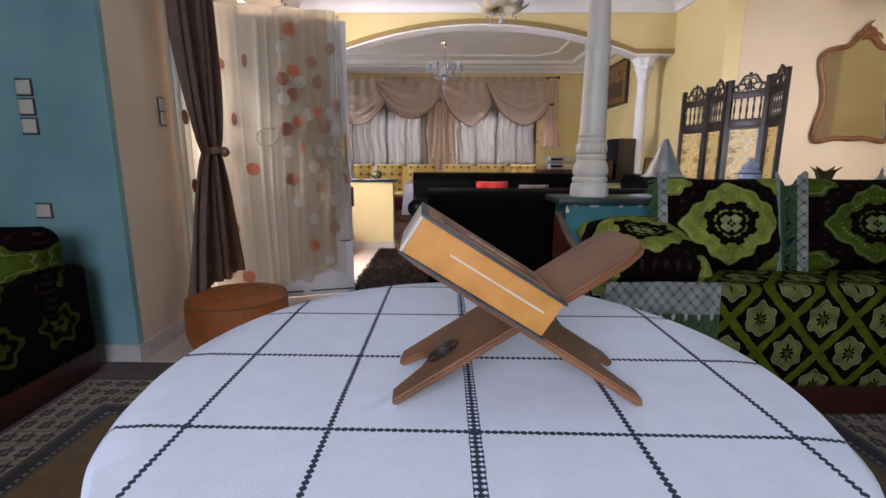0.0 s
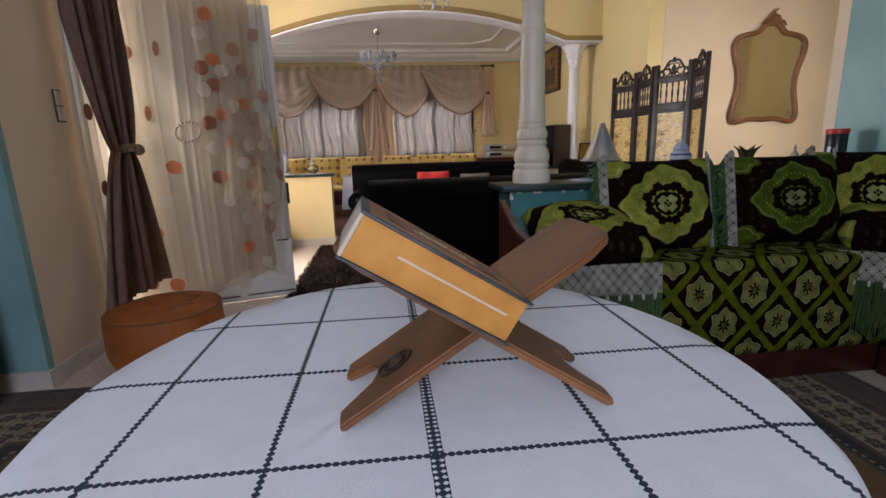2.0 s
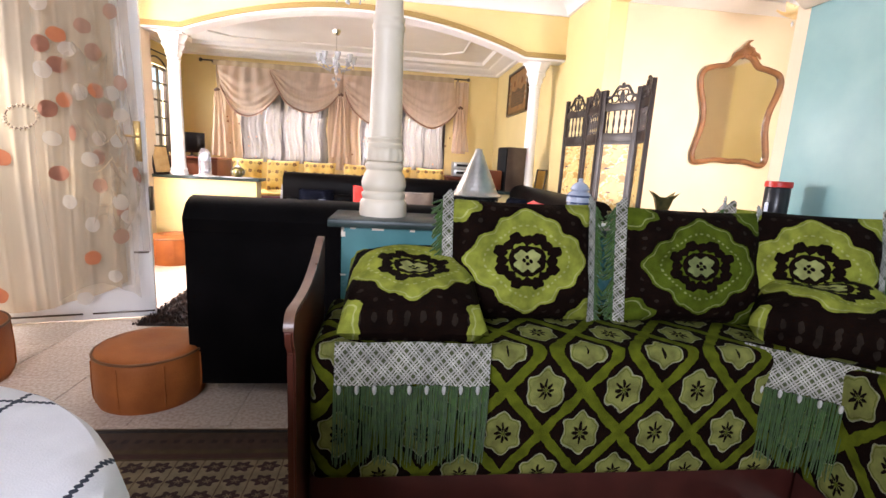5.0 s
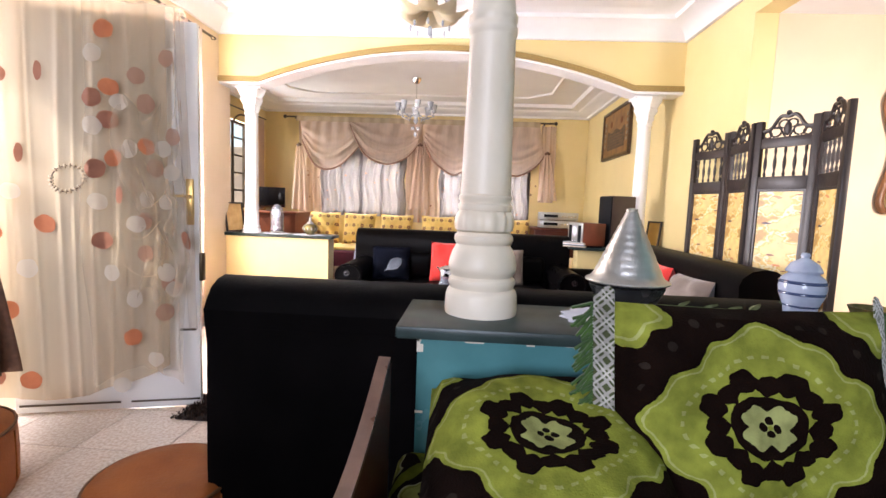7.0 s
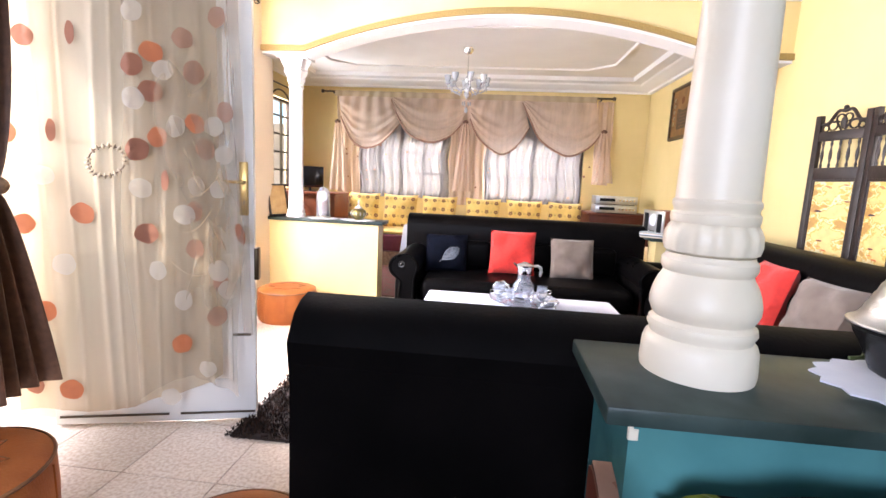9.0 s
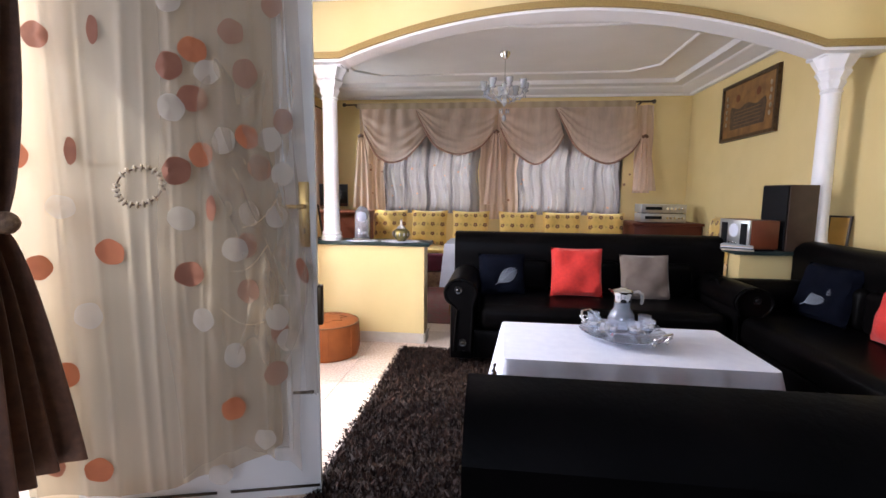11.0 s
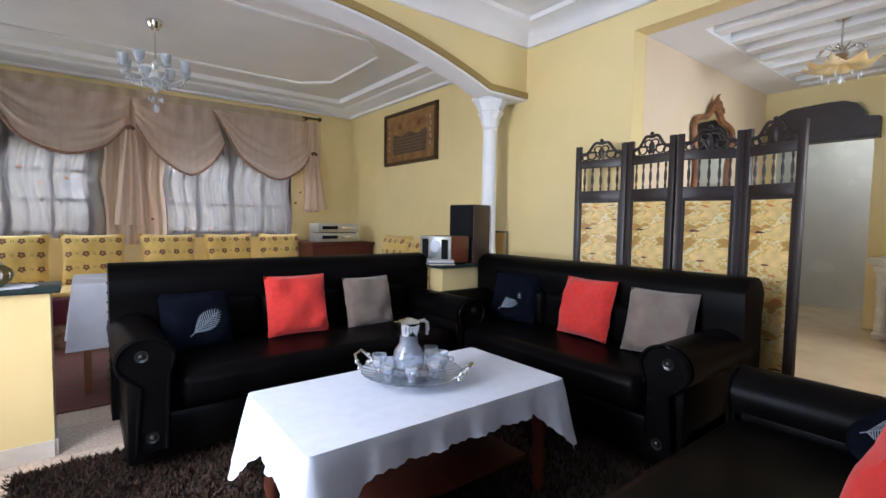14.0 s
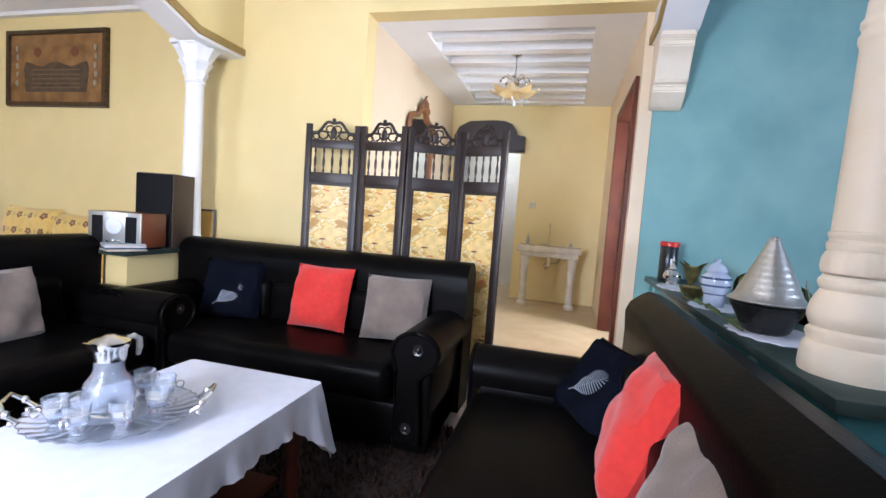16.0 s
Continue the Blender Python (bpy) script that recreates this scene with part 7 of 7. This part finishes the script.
def desk_and_screen():
    o = thing("chest", (-2.10, 8.38, 0), 0, "low red brown wooden chest in the salon corner", "chest")
    part("body", boxes((-0.42, 0.36, -0.28, 0.34, 0, 0.93), bevel=0.006), mat("red brown veneer", (0.20, 0.055, 0.025), 0.4), o)
    part("top", boxes((-0.44, 0.38, -0.30, 0.35, 0.9302, 0.965), bevel=0.006), mat("red brown veneer", (0.20, 0.055, 0.025), 0.4), o)
    m = thing("monitor", (-2.20, 8.36, 0.9655), 12, "small black screen on its foot, switched off", "monitor")
    part("foot", lathe(bmesh.new(), [(0.09, 0), (0.09, 0.012), (0.02, 0.018), (0.018, 0.06)], n=24), BLACKCLOTH, m)
    part("screen", boxes((-0.19, 0.19, -0.02, 0.02, 0.058, 0.36), bevel=0.006), mat("black glass", (0.008, 0.008, 0.01), 0.12), m)


desk_and_screen()


def salon_table():
    o = thing("side_table", (-0.02, 6.90, 0), 0, "small table behind the sofa under a white cloth", "table")
    part("tabletop", boxes((-0.42, 0.42, -0.3, 0.3, 0.70, 0.722), bevel=0.004), WOOD, o)
    for sx in (-0.37, 0.37):
        for sy in (-0.25, 0.25):
            part("leg", boxes((sx - 0.02, sx + 0.02, sy - 0.02, sy + 0.02, 0, 0.7), bevel=0.004), WOOD, o)
    c = tagged(new("tablecloth"), "bluish white cloth hanging in folds over the side table", "tablecloth")
    c.matrix_world = pose(-0.02, 6.90, 0.7225)
    bm = bmesh.new()
    n = 140
    rings = []
    for t in (0, 0.02, 0.3, 0.65, 1.0):
        ring = []
        for i in range(n):
            a = 2 * math.pi * i / n
            c_, s_ = math.cos(a), math.sin(a)
            k = 1 / max(abs(c_) / 0.43, abs(s_) / 0.31)
            out = 0.01 + 0.03 * t + 0.018 * t * math.sin(17 * a) + 0.01 * t * math.sin(29 * a)
            ring.append(bm.verts.new(((k + (out if t else 0)) * c_, (k + (out if t else 0)) * s_, 0.004 - 0.42 * t)))
        rings.append(ring)
    bm.faces.new(rings[0])
    for a, b in zip(rings, rings[1:]):
        for i in range(n):
            bm.faces.new((a[i], b[i], b[(i + 1) % n], a[(i + 1) % n]))
    part("cloth", bm, CLOTH, c)


salon_table()
structure("salon_carpet", boxes((-1.4, 1.7, 6.35, 8.0, 0.0, 0.010)), mat("dark red carpet", (0.16, 0.03, 0.03), 0.9, color2=(0.10, 0.06, 0.04), scale=16, bump=0.3, bump_scale=300), "dark red carpet of the salon")


# windows with frames, grilles and layered curtains
OUTSIDE = mat("pale outside wall", (0.26, 0.22, 0.19), 0.8, scale=1.5)
structure("backdrop", boxes((-5.5, 5.5, 11.0, 11.1, -0.1, 2.2)), OUTSIDE, "sunlit garden wall outside the windows")
structure("ground", boxes((-9, 9, 9.06, 30, -0.12, -0.01), (-30, -4.31, -8, 9.05, -0.12, -0.01), (-4.3, -1.76, 2.61, 9.05, -0.12, -0.01)), OUTSIDE, "pale ground outside")
FRAMEWOOD = mat("dark window wood", (0.045, 0.026, 0.018), 0.45)


def window(idx, x0, x1, z0, z1):
    o = structure("window_%d" % idx, prism_frame(x0, x1, z0, z1, 0.06, 8.93, 8.99), FRAMEWOOD, "dark wooden window with a grille, behind voile")
    w = x1 - x0
    for k in range(1, 4):
        x = x0 + w * k / 4
        part("mullion", boxes((x - (0.03 if k == 2 else 0.016), x + (0.03 if k == 2 else 0.016), 8.94, 8.985, z0 + 0.059, z1 - 0.059)), FRAMEWOOD, o)
    for z in (z0 + 0.36, z0 + 0.66):
        part("transom", boxes((x0 + 0.059, x1 - 0.059, 8.945, 8.98, z - 0.014, z + 0.014)), FRAMEWOOD, o)
    for k in range(9):
        x = x0 + w * (k + 0.5) / 9
        part("grille_bar", tube(bmesh.new(), [(x, 9.02, z0 + 0.002), (x, 9.02, z1 - 0.002)], 0.006, 6), FRAMEWOOD, o)
    p = part("pane", boxes((x0 + 0.058, x1 - 0.058, 8.958, 8.962, z0 + 0.058, z1 - 0.058)), GLASS, o)
    p.visible_shadow = False


window(1, -1.65, -0.30, 0.95, 1.95)
window(2, 0.30, 1.75, 0.95, 1.95)


def side_window():
    o = structure("window_3", prism_frame(7.76, 8.49, 1.01, 2.24, 0.05, 0.02, 0.06), FRAMEWOOD, "narrow side window with black ironwork")
    o.matrix_world = Matrix.Rotation(radians(90), 4, "Z") @ Matrix.Translation((0, 2.545, 0))
    for k in range(1, 5):
        z = 1.01 + 1.23 * k / 5
        part("iron_bar", boxes((7.80, 8.45, 0.0, 0.02, z - 0.012, z + 0.012)), STUD, o)
    for y in (7.81, 8.125, 8.44):
        part("iron_post", boxes((y - 0.014, y + 0.014, -0.03, -0.002, 1.0, 2.2)), STUD, o)
    part("iron_arch", tube(bmesh.new(), [(8.125 + 0.33 * math.cos(a), -0.016, 2.08 + 0.26 * math.sin(a)) for a in (math.pi * k / 14 for k in range(15))], 0.012, 8), STUD, o)


side_window()


def swag(o, top_a, top_b, low, depth, seed):
    """A swag of voile from the rod between two points down to a curved low edge, with scooped gathers."""
    rnd = random.Random(seed)
    ph = rnd.uniform(0, 6)
    n = len(low) - 1
    def edge(u):
        k = min(int(u * n), n - 1)
        t = u * n - k
        p0, p1, p2, p3 = low[max(k - 1, 0)], low[k], low[k + 1], low[min(k + 2, n)]
        return [0.5 * (2 * b + (c - a) * t + (2 * a - 5 * b + 4 * c - d) * t * t + (3 * b - a - 3 * c + d) * t ** 3) for a, b, c, d in zip(p0, p1, p2, p3)]
    def fn(u, v):
        bx, bz = edge(u)
        tx, tz = top_a[0] + (top_b[0] - top_a[0]) * u, top_a[1] + (top_b[1] - top_a[1]) * u
        belly = (4 * u * (1 - u)) ** 0.6
        w = v ** 1.1
        fold = (0.016 * math.sin(13 * v * v + 3.0 * belly + ph) * v + 0.009 * math.sin(29 * v * v + ph)) * (0.35 + 0.65 * belly) + 0.010 * math.sin(30 * u + ph + 2 * v) * (1 - v) ** 0.5
        return (tx + (bx - tx) * w, -0.05 - depth * v * belly + fold, tz + (bz - tz) * w)
    part("swag", sheet(bmesh.new(), fn, 48, 44), SHEERROSE, o)
    rim = [tuple(a + b for a, b in zip(fn(k / 30, 1.0), (0, -0.004, 0.0))) for k in range(31)]
    part("swag_hem", tube(bmesh.new(), rim, [0.007 + 0.008 * math.sin(math.pi * k / 30) for k in range(31)], 8), mat("rose brown rolled hem", (0.30, 0.17, 0.12), 0.7, color2=(0.20, 0.10, 0.07), scale=30), o, "darker rolled hem")


def salon_curtains():
    o = thing("swag_curtains", (0, 8.80, 0), 0, "rose beige swagged voile over grey white voile on a dark rod", "curtain")
    part("rod", tube(bmesh.new(), [(-2.15, -0.04, 2.455), (2.05, -0.04, 2.455)], 0.013, 10), STUD, o)
    for x in (-2.17, 2.07):
        part("finial", lathe(bmesh.new(), [(0.001, -0.03), (0.022, -0.02), (0.026, 0), (0.022, 0.02), (0.001, 0.03)], (x, -0.04, 2.455), 14), STUD, o)
    for x in (-2.0, -0.1, 1.9):
        part("bracket", boxes((x - 0.008, x + 0.008, -0.04, 0.098, 2.425, 2.445)), STUD, o)
    # pale head strip
    part("heading", sheet(bmesh.new(), lambda u, v: (-1.97 + 3.80 * u, -0.082 - 0.006 * math.sin(150 * u), 2.385 + 0.08 * v), 240, 3), SHEERW, o)
    # lower voile falls
    for a, b, z0, m in ((-1.95, -1.60, 0.80, SHEERROSE), (-1.60, -0.22, 0.93, SHEERGREY), (-0.22, 0.32, 0.86, SHEERROSE), (0.32, 1.70, 0.93, SHEERGREY), (1.86, 2.10, 1.25, SHEERROSE)):
        n = int(120 * (b - a)) + 8
        part("fall", sheet(bmesh.new(), lambda u, v: (a + (b - a) * (u + 0.02 * math.sin(12 * v)), 0.02 + 0.028 * math.sin((a + (b - a) * u) * 46 + 1.2 * math.sin(3 * v)) + 0.010 * math.sin((a + (b - a) * u) * 97), z0 + (2.42 - z0) * v), n, 10), m, o)
    swag(o, (-1.93, 2.42), (-1.14, 2.42), [(-1.88, 2.10), (-1.80, 1.95), (-1.67, 1.74), (-1.49, 1.64), (-1.27, 1.69), (-1.09, 1.86), (-0.97, 2.02)], 0.10, 1)
    swag(o, (-1.13, 2.425), (0.02, 2.42), [(-1.12, 2.36), (-0.99, 2.10), (-0.82, 1.86), (-0.51, 1.75), (-0.22, 1.85), (-0.03, 2.07)], 0.14, 2)
    swag(o, (0.02, 2.42), (0.79, 2.42), [(0.06, 2.12), (0.12, 1.97), (0.25, 1.79), (0.53, 1.62), (0.76, 1.76), (0.92, 2.02)], 0.10, 3)
    swag(o, (0.80, 2.425), (1.83, 2.42), [(0.80, 2.36), (0.92, 2.10), (1.08, 1.83), (1.45, 1.63), (1.75, 1.76), (1.92, 1.96)], 0.14, 4)
    for x, z, h, sl in ((-1.90, 2.00, 1.0, 0.02), (0.0, 2.05, 0.98, 0.0), (1.95, 1.98, 0.70, 0.04)):
        part("gather", tube(bmesh.new(), [(x - 0.03, -0.14, z), (x, -0.16, z + 0.02), (x + 0.03, -0.14, z)], 0.022, 8), BROWNDRAPE, o, "dark gathered knot")
        part("tail", sheet(bmesh.new(), lambda u, v: (x + sl * v + (u - 0.5) * (0.08 + 0.22 * v ** 0.7), -0.13 + 0.022 * math.sin(19 * u + 2 * v), z - h * v), 30, 14), SHEERROSE, o, "tail of voile below the knot")
    rnd = random.Random(12)
    for k in range(30):
        x, z = rnd.uniform(-1.9, 1.9), rnd.uniform(1.0, 1.75)
        r = rnd.uniform(0.011, 0.018)
        part("rust_dot", prism(bmesh.new(), [(x + r * math.cos(a), z + r * math.sin(a)) for a in (2 * math.pi * q / 12 for q in range(12))], "y", -0.046, -0.044), DOTFADED, o)
    o2 = thing("side_curtain", (-2.50, 8.55, 0), 0, "rose beige voile beside the narrow side window", "curtain")
    part("fall", sheet(bmesh.new(), lambda u, v: (0.02 * math.sin(30 * u), -0.12 + 0.30 * u, 0.98 + 1.4 * v), 40, 8), SHEERROSE, o2)
    part("rod", tube(bmesh.new(), [(0, -1.0, 2.40), (0, 0.25, 2.40)], 0.010, 8), STUD, o2)


salon_curtains()


def paper_bag():
    o = thing("paper_bag", (2.46, 3.80, 0.0), 20, "crumpled pale paper bag on the floor beside the sofa", "bag")
    rnd = random.Random(4)
    bm = bmesh.new()
    bmesh.ops.create_cube(bm, size=1)
    bmesh.ops.subdivide_edges(bm, edges=list(bm.edges), cuts=4, use_grid_fill=True)
    for v in bm.verts:
        k = 0.5 + v.co.z
        v.co = Vector((v.co.x * (0.15 - 0.04 * k) + rnd.uniform(-0.008, 0.008), v.co.y * (0.12 - 0.07 * k) + rnd.uniform(-0.008, 0.008), max(0, 0.20 * k + (rnd.uniform(-0.015, 0.015) if k > 0.1 else 0))))
    part("sack", bm, PAPER, o, smooth=False)


paper_bag()


# ---- ceiling lamps ----
CRYSTAL = mat("crystal", (0.86, 0.90, 0.96), 0.08, color2=(0.78, 0.84, 0.92), scale=60, trans=0.55, spec=0.8)


def crystal_chandelier():
    o = thing("chandelier", (0.09, 7.29, 2.70), 0, "crystal chandelier with curved arms hanging from the salon ceiling", "chandelier")
    part("canopy", lathe(bmesh.new(), [(0.001, -0.07), (0.03, -0.065), (0.055, -0.03), (0.06, 0.0)], n=24), CHROME, o)
    part("stem", tube(bmesh.new(), [(0, 0, -0.06), (0, 0, -0.42)], 0.006, 8), CHROME, o)
    part("hub", lathe(bmesh.new(), [(0.005, -0.30), (0.03, -0.33), (0.012, -0.38), (0.045, -0.42), (0.05, -0.45), (0.02, -0.48), (0.03, -0.52), (0.004, -0.56)], n=20), CRYSTAL, o)
    for k in range(8):
        a = 2 * math.pi * k / 8 + 0.2
        c, s = math.cos(a), math.sin(a)
        arm = part("arm", tube(bmesh.new(), [(0.03 * c, 0.03 * s, -0.44), (0.12 * c, 0.12 * s, -0.49), (0.20 * c, 0.20 * s, -0.46), (0.225 * c, 0.225 * s, -0.41)], 0.006, 8), CRYSTAL, o)
        part("cup", lathe(bmesh.new(), [(0.006, 0), (0.03, 0.012), (0.034, 0.022), (0.03, 0.02), (0.008, 0.006)], (0.225 * c, 0.225 * s, -0.41), 16), CRYSTAL, arm)
        part("shade", lathe(bmesh.new(), [(0.018, 0.0), (0.034, 0.03), (0.040, 0.075), (0.038, 0.075), (0.030, 0.03), (0.012, 0.004)], (0.225 * c, 0.225 * s, -0.385), 16), CRYSTAL, arm, "clear tulip shade")
        for q in range(3):
            bm = bmesh.new()
            bmesh.ops.create_icosphere(bm, subdivisions=1, radius=0.012, matrix=Matrix.Translation(((0.225 - 0.06 * q) * c, (0.225 - 0.06 * q) * s, -0.45 - 0.025 * q)) @ Matrix.Diagonal((0.7, 0.7, 1.6, 1)))
            part("drop", bm, CRYSTAL, arm)
    for k in range(6):
        a = math.pi / 3 * k
        bm = bmesh.new()
        bmesh.ops.create_icosphere(bm, subdivisions=1, radius=0.014, matrix=Matrix.Translation((0.045 * math.cos(a), 0.045 * math.sin(a), -0.61)) @ Matrix.Diagonal((0.7, 0.7, 1.8, 1)))
        part("drop", bm, CRYSTAL, o)
    bm = bmesh.new()
    bmesh.ops.create_icosphere(bm, subdivisions=2, radius=0.026, matrix=Matrix.Translation((0, 0, -0.68)) @ Matrix.Diagonal((0.8, 0.8, 1.4, 1)))
    part("drop", bm, CRYSTAL, o, "large lower drop")


crystal_chandelier()
FROST = mat("cream frosted glass", (0.80, 0.72, 0.52), 0.3, color2=(0.74, 0.62, 0.38), scale=10, trans=0.35)
AMBER = mat("amber frosted glass", (0.75, 0.52, 0.20), 0.3, color2=(0.82, 0.68, 0.42), scale=14, trans=0.3)


def petal_lamp(name, at, H, arms, glass, label, r=0.19):
    """A hanging lamp with ball arms above a bowl of glass petals."""
    o = thing(name, at, 0, label, "ceiling lamp")
    part("canopy", lathe(bmesh.new(), [(0.001, -0.05), (0.035, -0.04), (0.06, -0.01), (0.06, 0.0)], n=24), CHROME, o)
    part("stem", tube(bmesh.new(), [(0, 0, -0.04), (0, 0, -H)], 0.006, 8), CHROME, o)
    part("hub", lathe(bmesh.new(), [(0.01, -H + 0.09), (0.035, -H + 0.06), (0.04, -H + 0.03), (0.02, -H)], n=20), CHROME, o)
    for k in range(arms):
        a = 2 * math.pi * k / arms
        c, s = math.cos(a), math.sin(a)
        arm = part("arm", tube(bmesh.new(), [(0.02 * c, 0.02 * s, -H + 0.05), (0.08 * c, 0.08 * s, -H + 0.09), (0.12 * c, 0.12 * s, -H + 0.06)], 0.0035, 6), CHROME, o)
        bm = bmesh.new()
        bmesh.ops.create_icosphere(bm, subdivisions=2, radius=0.013, matrix=Matrix.Translation((0.12 * c, 0.12 * s, -H + 0.055)))
        part("ball", bm, CHROME, arm)
        def fn(u, v, c=c, s=s):
            w = 0.075 * math.sin(math.pi * min(1, 0.12 + 0.88 * u)) * (v - 0.5) * 2
            q = 0.02 + (r - 0.02) * u
            z = -H - 0.005 - 0.07 * math.sin(math.pi * u * 0.85) + 0.02 * u + 0.02 * abs(v - 0.5)
            return (q * c - w * s, q * s + w * c, z)
        part("petal", sheet(bmesh.new(), fn, 8, 6, thick=0.003), glass, o, "curved glass petal")
        bm = bmesh.new()
        bmesh.ops.create_icosphere(bm, subdivisions=1, radius=0.011, matrix=Matrix.Translation((0.11 * c, 0.11 * s, -H - 0.115)) @ Matrix.Diagonal((0.7, 0.7, 1.8, 1)))
        part("drop", bm, CRYSTAL, arm)
    bm = bmesh.new()
    bmesh.ops.create_icosphere(bm, subdivisions=2, radius=0.018, matrix=Matrix.Translation((0, 0, -H - 0.13)) @ Matrix.Diagonal((0.8, 0.8, 1.7, 1)))
    part("drop", bm, CRYSTAL, o)


petal_lamp("hall_lamp", (0.54, 4.155, 2.92), 0.66, 8, FROST, "hanging lamp with cream glass petals in the hall tray", 0.21)
petal_lamp("corridor_lamp", (3.62, 3.80, 2.56), 0.29, 8, AMBER, "hanging lamp with amber glass petals in the corridor", 0.21)


# ---- corridor ----
def washstand():
    o = thing("washstand", (4.82, 3.43, 0.27), 0, "white marble washstand on two carved legs with a bent tap", "washstand")
    M = mat("white veined marble", (0.66, 0.62, 0.55), 0.25, color2=(0.55, 0.50, 0.43), scale=10)
    part("basin_top", boxes((-0.24, 0.225, -0.33, 0.33, 0.585, 0.645), bevel=0.008), M, o)
    part("apron", boxes((-0.20, 0.20, -0.30, 0.30, 0.53, 0.584), bevel=0.006), M, o)
    for y in (-0.245, 0.245):
        part("leg", lathe(bmesh.new(), [(0.05, 0), (0.055, 0.03), (0.038, 0.05), (0.034, 0.3), (0.045, 0.45), (0.05, 0.529)], (-0.15, y, 0), 20), M, o)
    t = part("tap", tube(bmesh.new(), [(0.14, 0.02, 0.646), (0.14, 0.02, 0.80), (0.12, 0.02, 0.86), (0.07, 0.02, 0.885), (0.02, 0.02, 0.86)], [0.011, 0.009, 0.008, 0.008, 0.007], 10), CHROME, o, "chrome swan-neck tap")
    part("trap", tube(bmesh.new(), [(0.0, 0.0, 0.529), (0.0, 0.0, 0.43), (0.03, 0.03, 0.40), (0.08, 0.04, 0.43), (0.2, 0.04, 0.43)], 0.016, 10), CHROME, o, "chrome waste pipe")
    part("supply_pipe", tube(bmesh.new(), [(0.1, -0.12, 0.529), (0.06, -0.1, 0.47), (0.0, -0.03, 0.46)], 0.008, 8), CHROME, o)
    for y, h, m in ((0.25, 0.12, CHROME), (-0.22, 0.05, CHROME)):
        b = thing("soap_bottle", (4.90, 3.43 + y, 0.916), 0, "small soap container standing on the washstand", "bottle")
        part("body", lathe(bmesh.new(), [(0.02, 0), (0.022, 0.005), (0.02, h * 0.6), (0.007, h * 0.75), (0.007, h), (0.001, h)], n=16), mat("pale bottle", (0.45, 0.42, 0.38), 0.3), b)


washstand()
o = thing("socket", (5.049, 3.67, 1.35), 90, "small square wall socket above the washstand", "socket")
part("plate", boxes((-0.035, 0.035, 0, 0.010, -0.035, 0.035), bevel=0.003), mat("ivory plastic", (0.62, 0.54, 0.42), 0.35), o)


def pelmet():
    o = thing("door_pelmet", (5.048, 4.17, 1.93), 0, "black carved wooden arch over the corridor doorway", "pelmet")
    out = [(-0.36, 0.0), (0.45, 0.0), (0.45, 0.17), (0.40, 0.27), (0.28, 0.335), (0.0, 0.35), (-0.12, 0.345), (-0.21, 0.31), (-0.26, 0.24), (-0.27, 0.19), (-0.36, 0.18)]
    bm = prism(bmesh.new(), out, "x", -0.10, 0.0)
    part("arch", bm, DARKWOOD, o)
    part("shelf", boxes((-0.13, -0.101, -0.36, 0.45, 0.0, 0.02), bevel=0.003), DARKWOOD, o)


pelmet()


def side_door():
    o = structure("door_1", boxes((2.83, 2.90, 2.79, 2.945, 0.27, 2.12), (3.84, 3.905, 2.79, 2.945, 0.27, 2.12), (2.901, 3.839, 2.79, 2.945, 2.05, 2.12), bevel=0.004), REDWOOD, "red brown wooden door case in the corridor wall")
    lf = part("leaf", boxes((0, 0.90, -0.02, 0.02, 0.28, 2.04), bevel=0.003), mat("red brown door", (0.25, 0.07, 0.03), 0.35, color2=(0.17, 0.045, 0.02), scale=6), o, "red brown door ajar")
    lf.matrix_world = pose(3.815, 2.80, 0, 0, 0, 262)
    part("door_handle", tube(bmesh.new(), [(0.83, -0.02, 1.25), (0.83, -0.06, 1.25), (0.75, -0.06, 1.25)], 0.008, 8), BRASS, lf)


side_door()


# ---- floor tiles, last ----
def tiles():
    fl = bpy.data.objects["floor"]
    S, J = 0.396, 0.004
    bm = boxes((J / 2, S - J / 2, J / 2, S - J / 2, -0.004, 0.0), bevel=0.0008, seg=1)
    first = part("tile", bm, TERRAZZO, fl)
    nx, ny = 11, 16
    for i in range(nx):
        for j in range(ny):
            m = Matrix.Translation((-1.72 + S * i, 2.556 + S * j, 0))
            if i == 0 and j == 0:
                first.matrix_world = m
                continue
            t = first.copy()
            scene.collection.objects.link(t)
            t.matrix_world = m
    # random tint per tile
    nt = TERRAZZO.node_tree
    oi, hs, mr = nt.nodes.new("ShaderNodeObjectInfo"), nt.nodes.new("ShaderNodeHueSaturation"), nt.nodes.new("ShaderNodeMapRange")
    mr.inputs[3].default_value, mr.inputs[4].default_value = 0.92, 1.06
    base = nt.nodes["Principled BSDF"].inputs["Base Color"]
    src = base.links[0].from_socket
    nt.links.new(oi.outputs["Random"], mr.inputs[0])
    nt.links.new(mr.outputs[0], hs.inputs["Value"])
    nt.links.new(src, hs.inputs["Color"])
    nt.links.new(hs.outputs[0], base)


tiles()
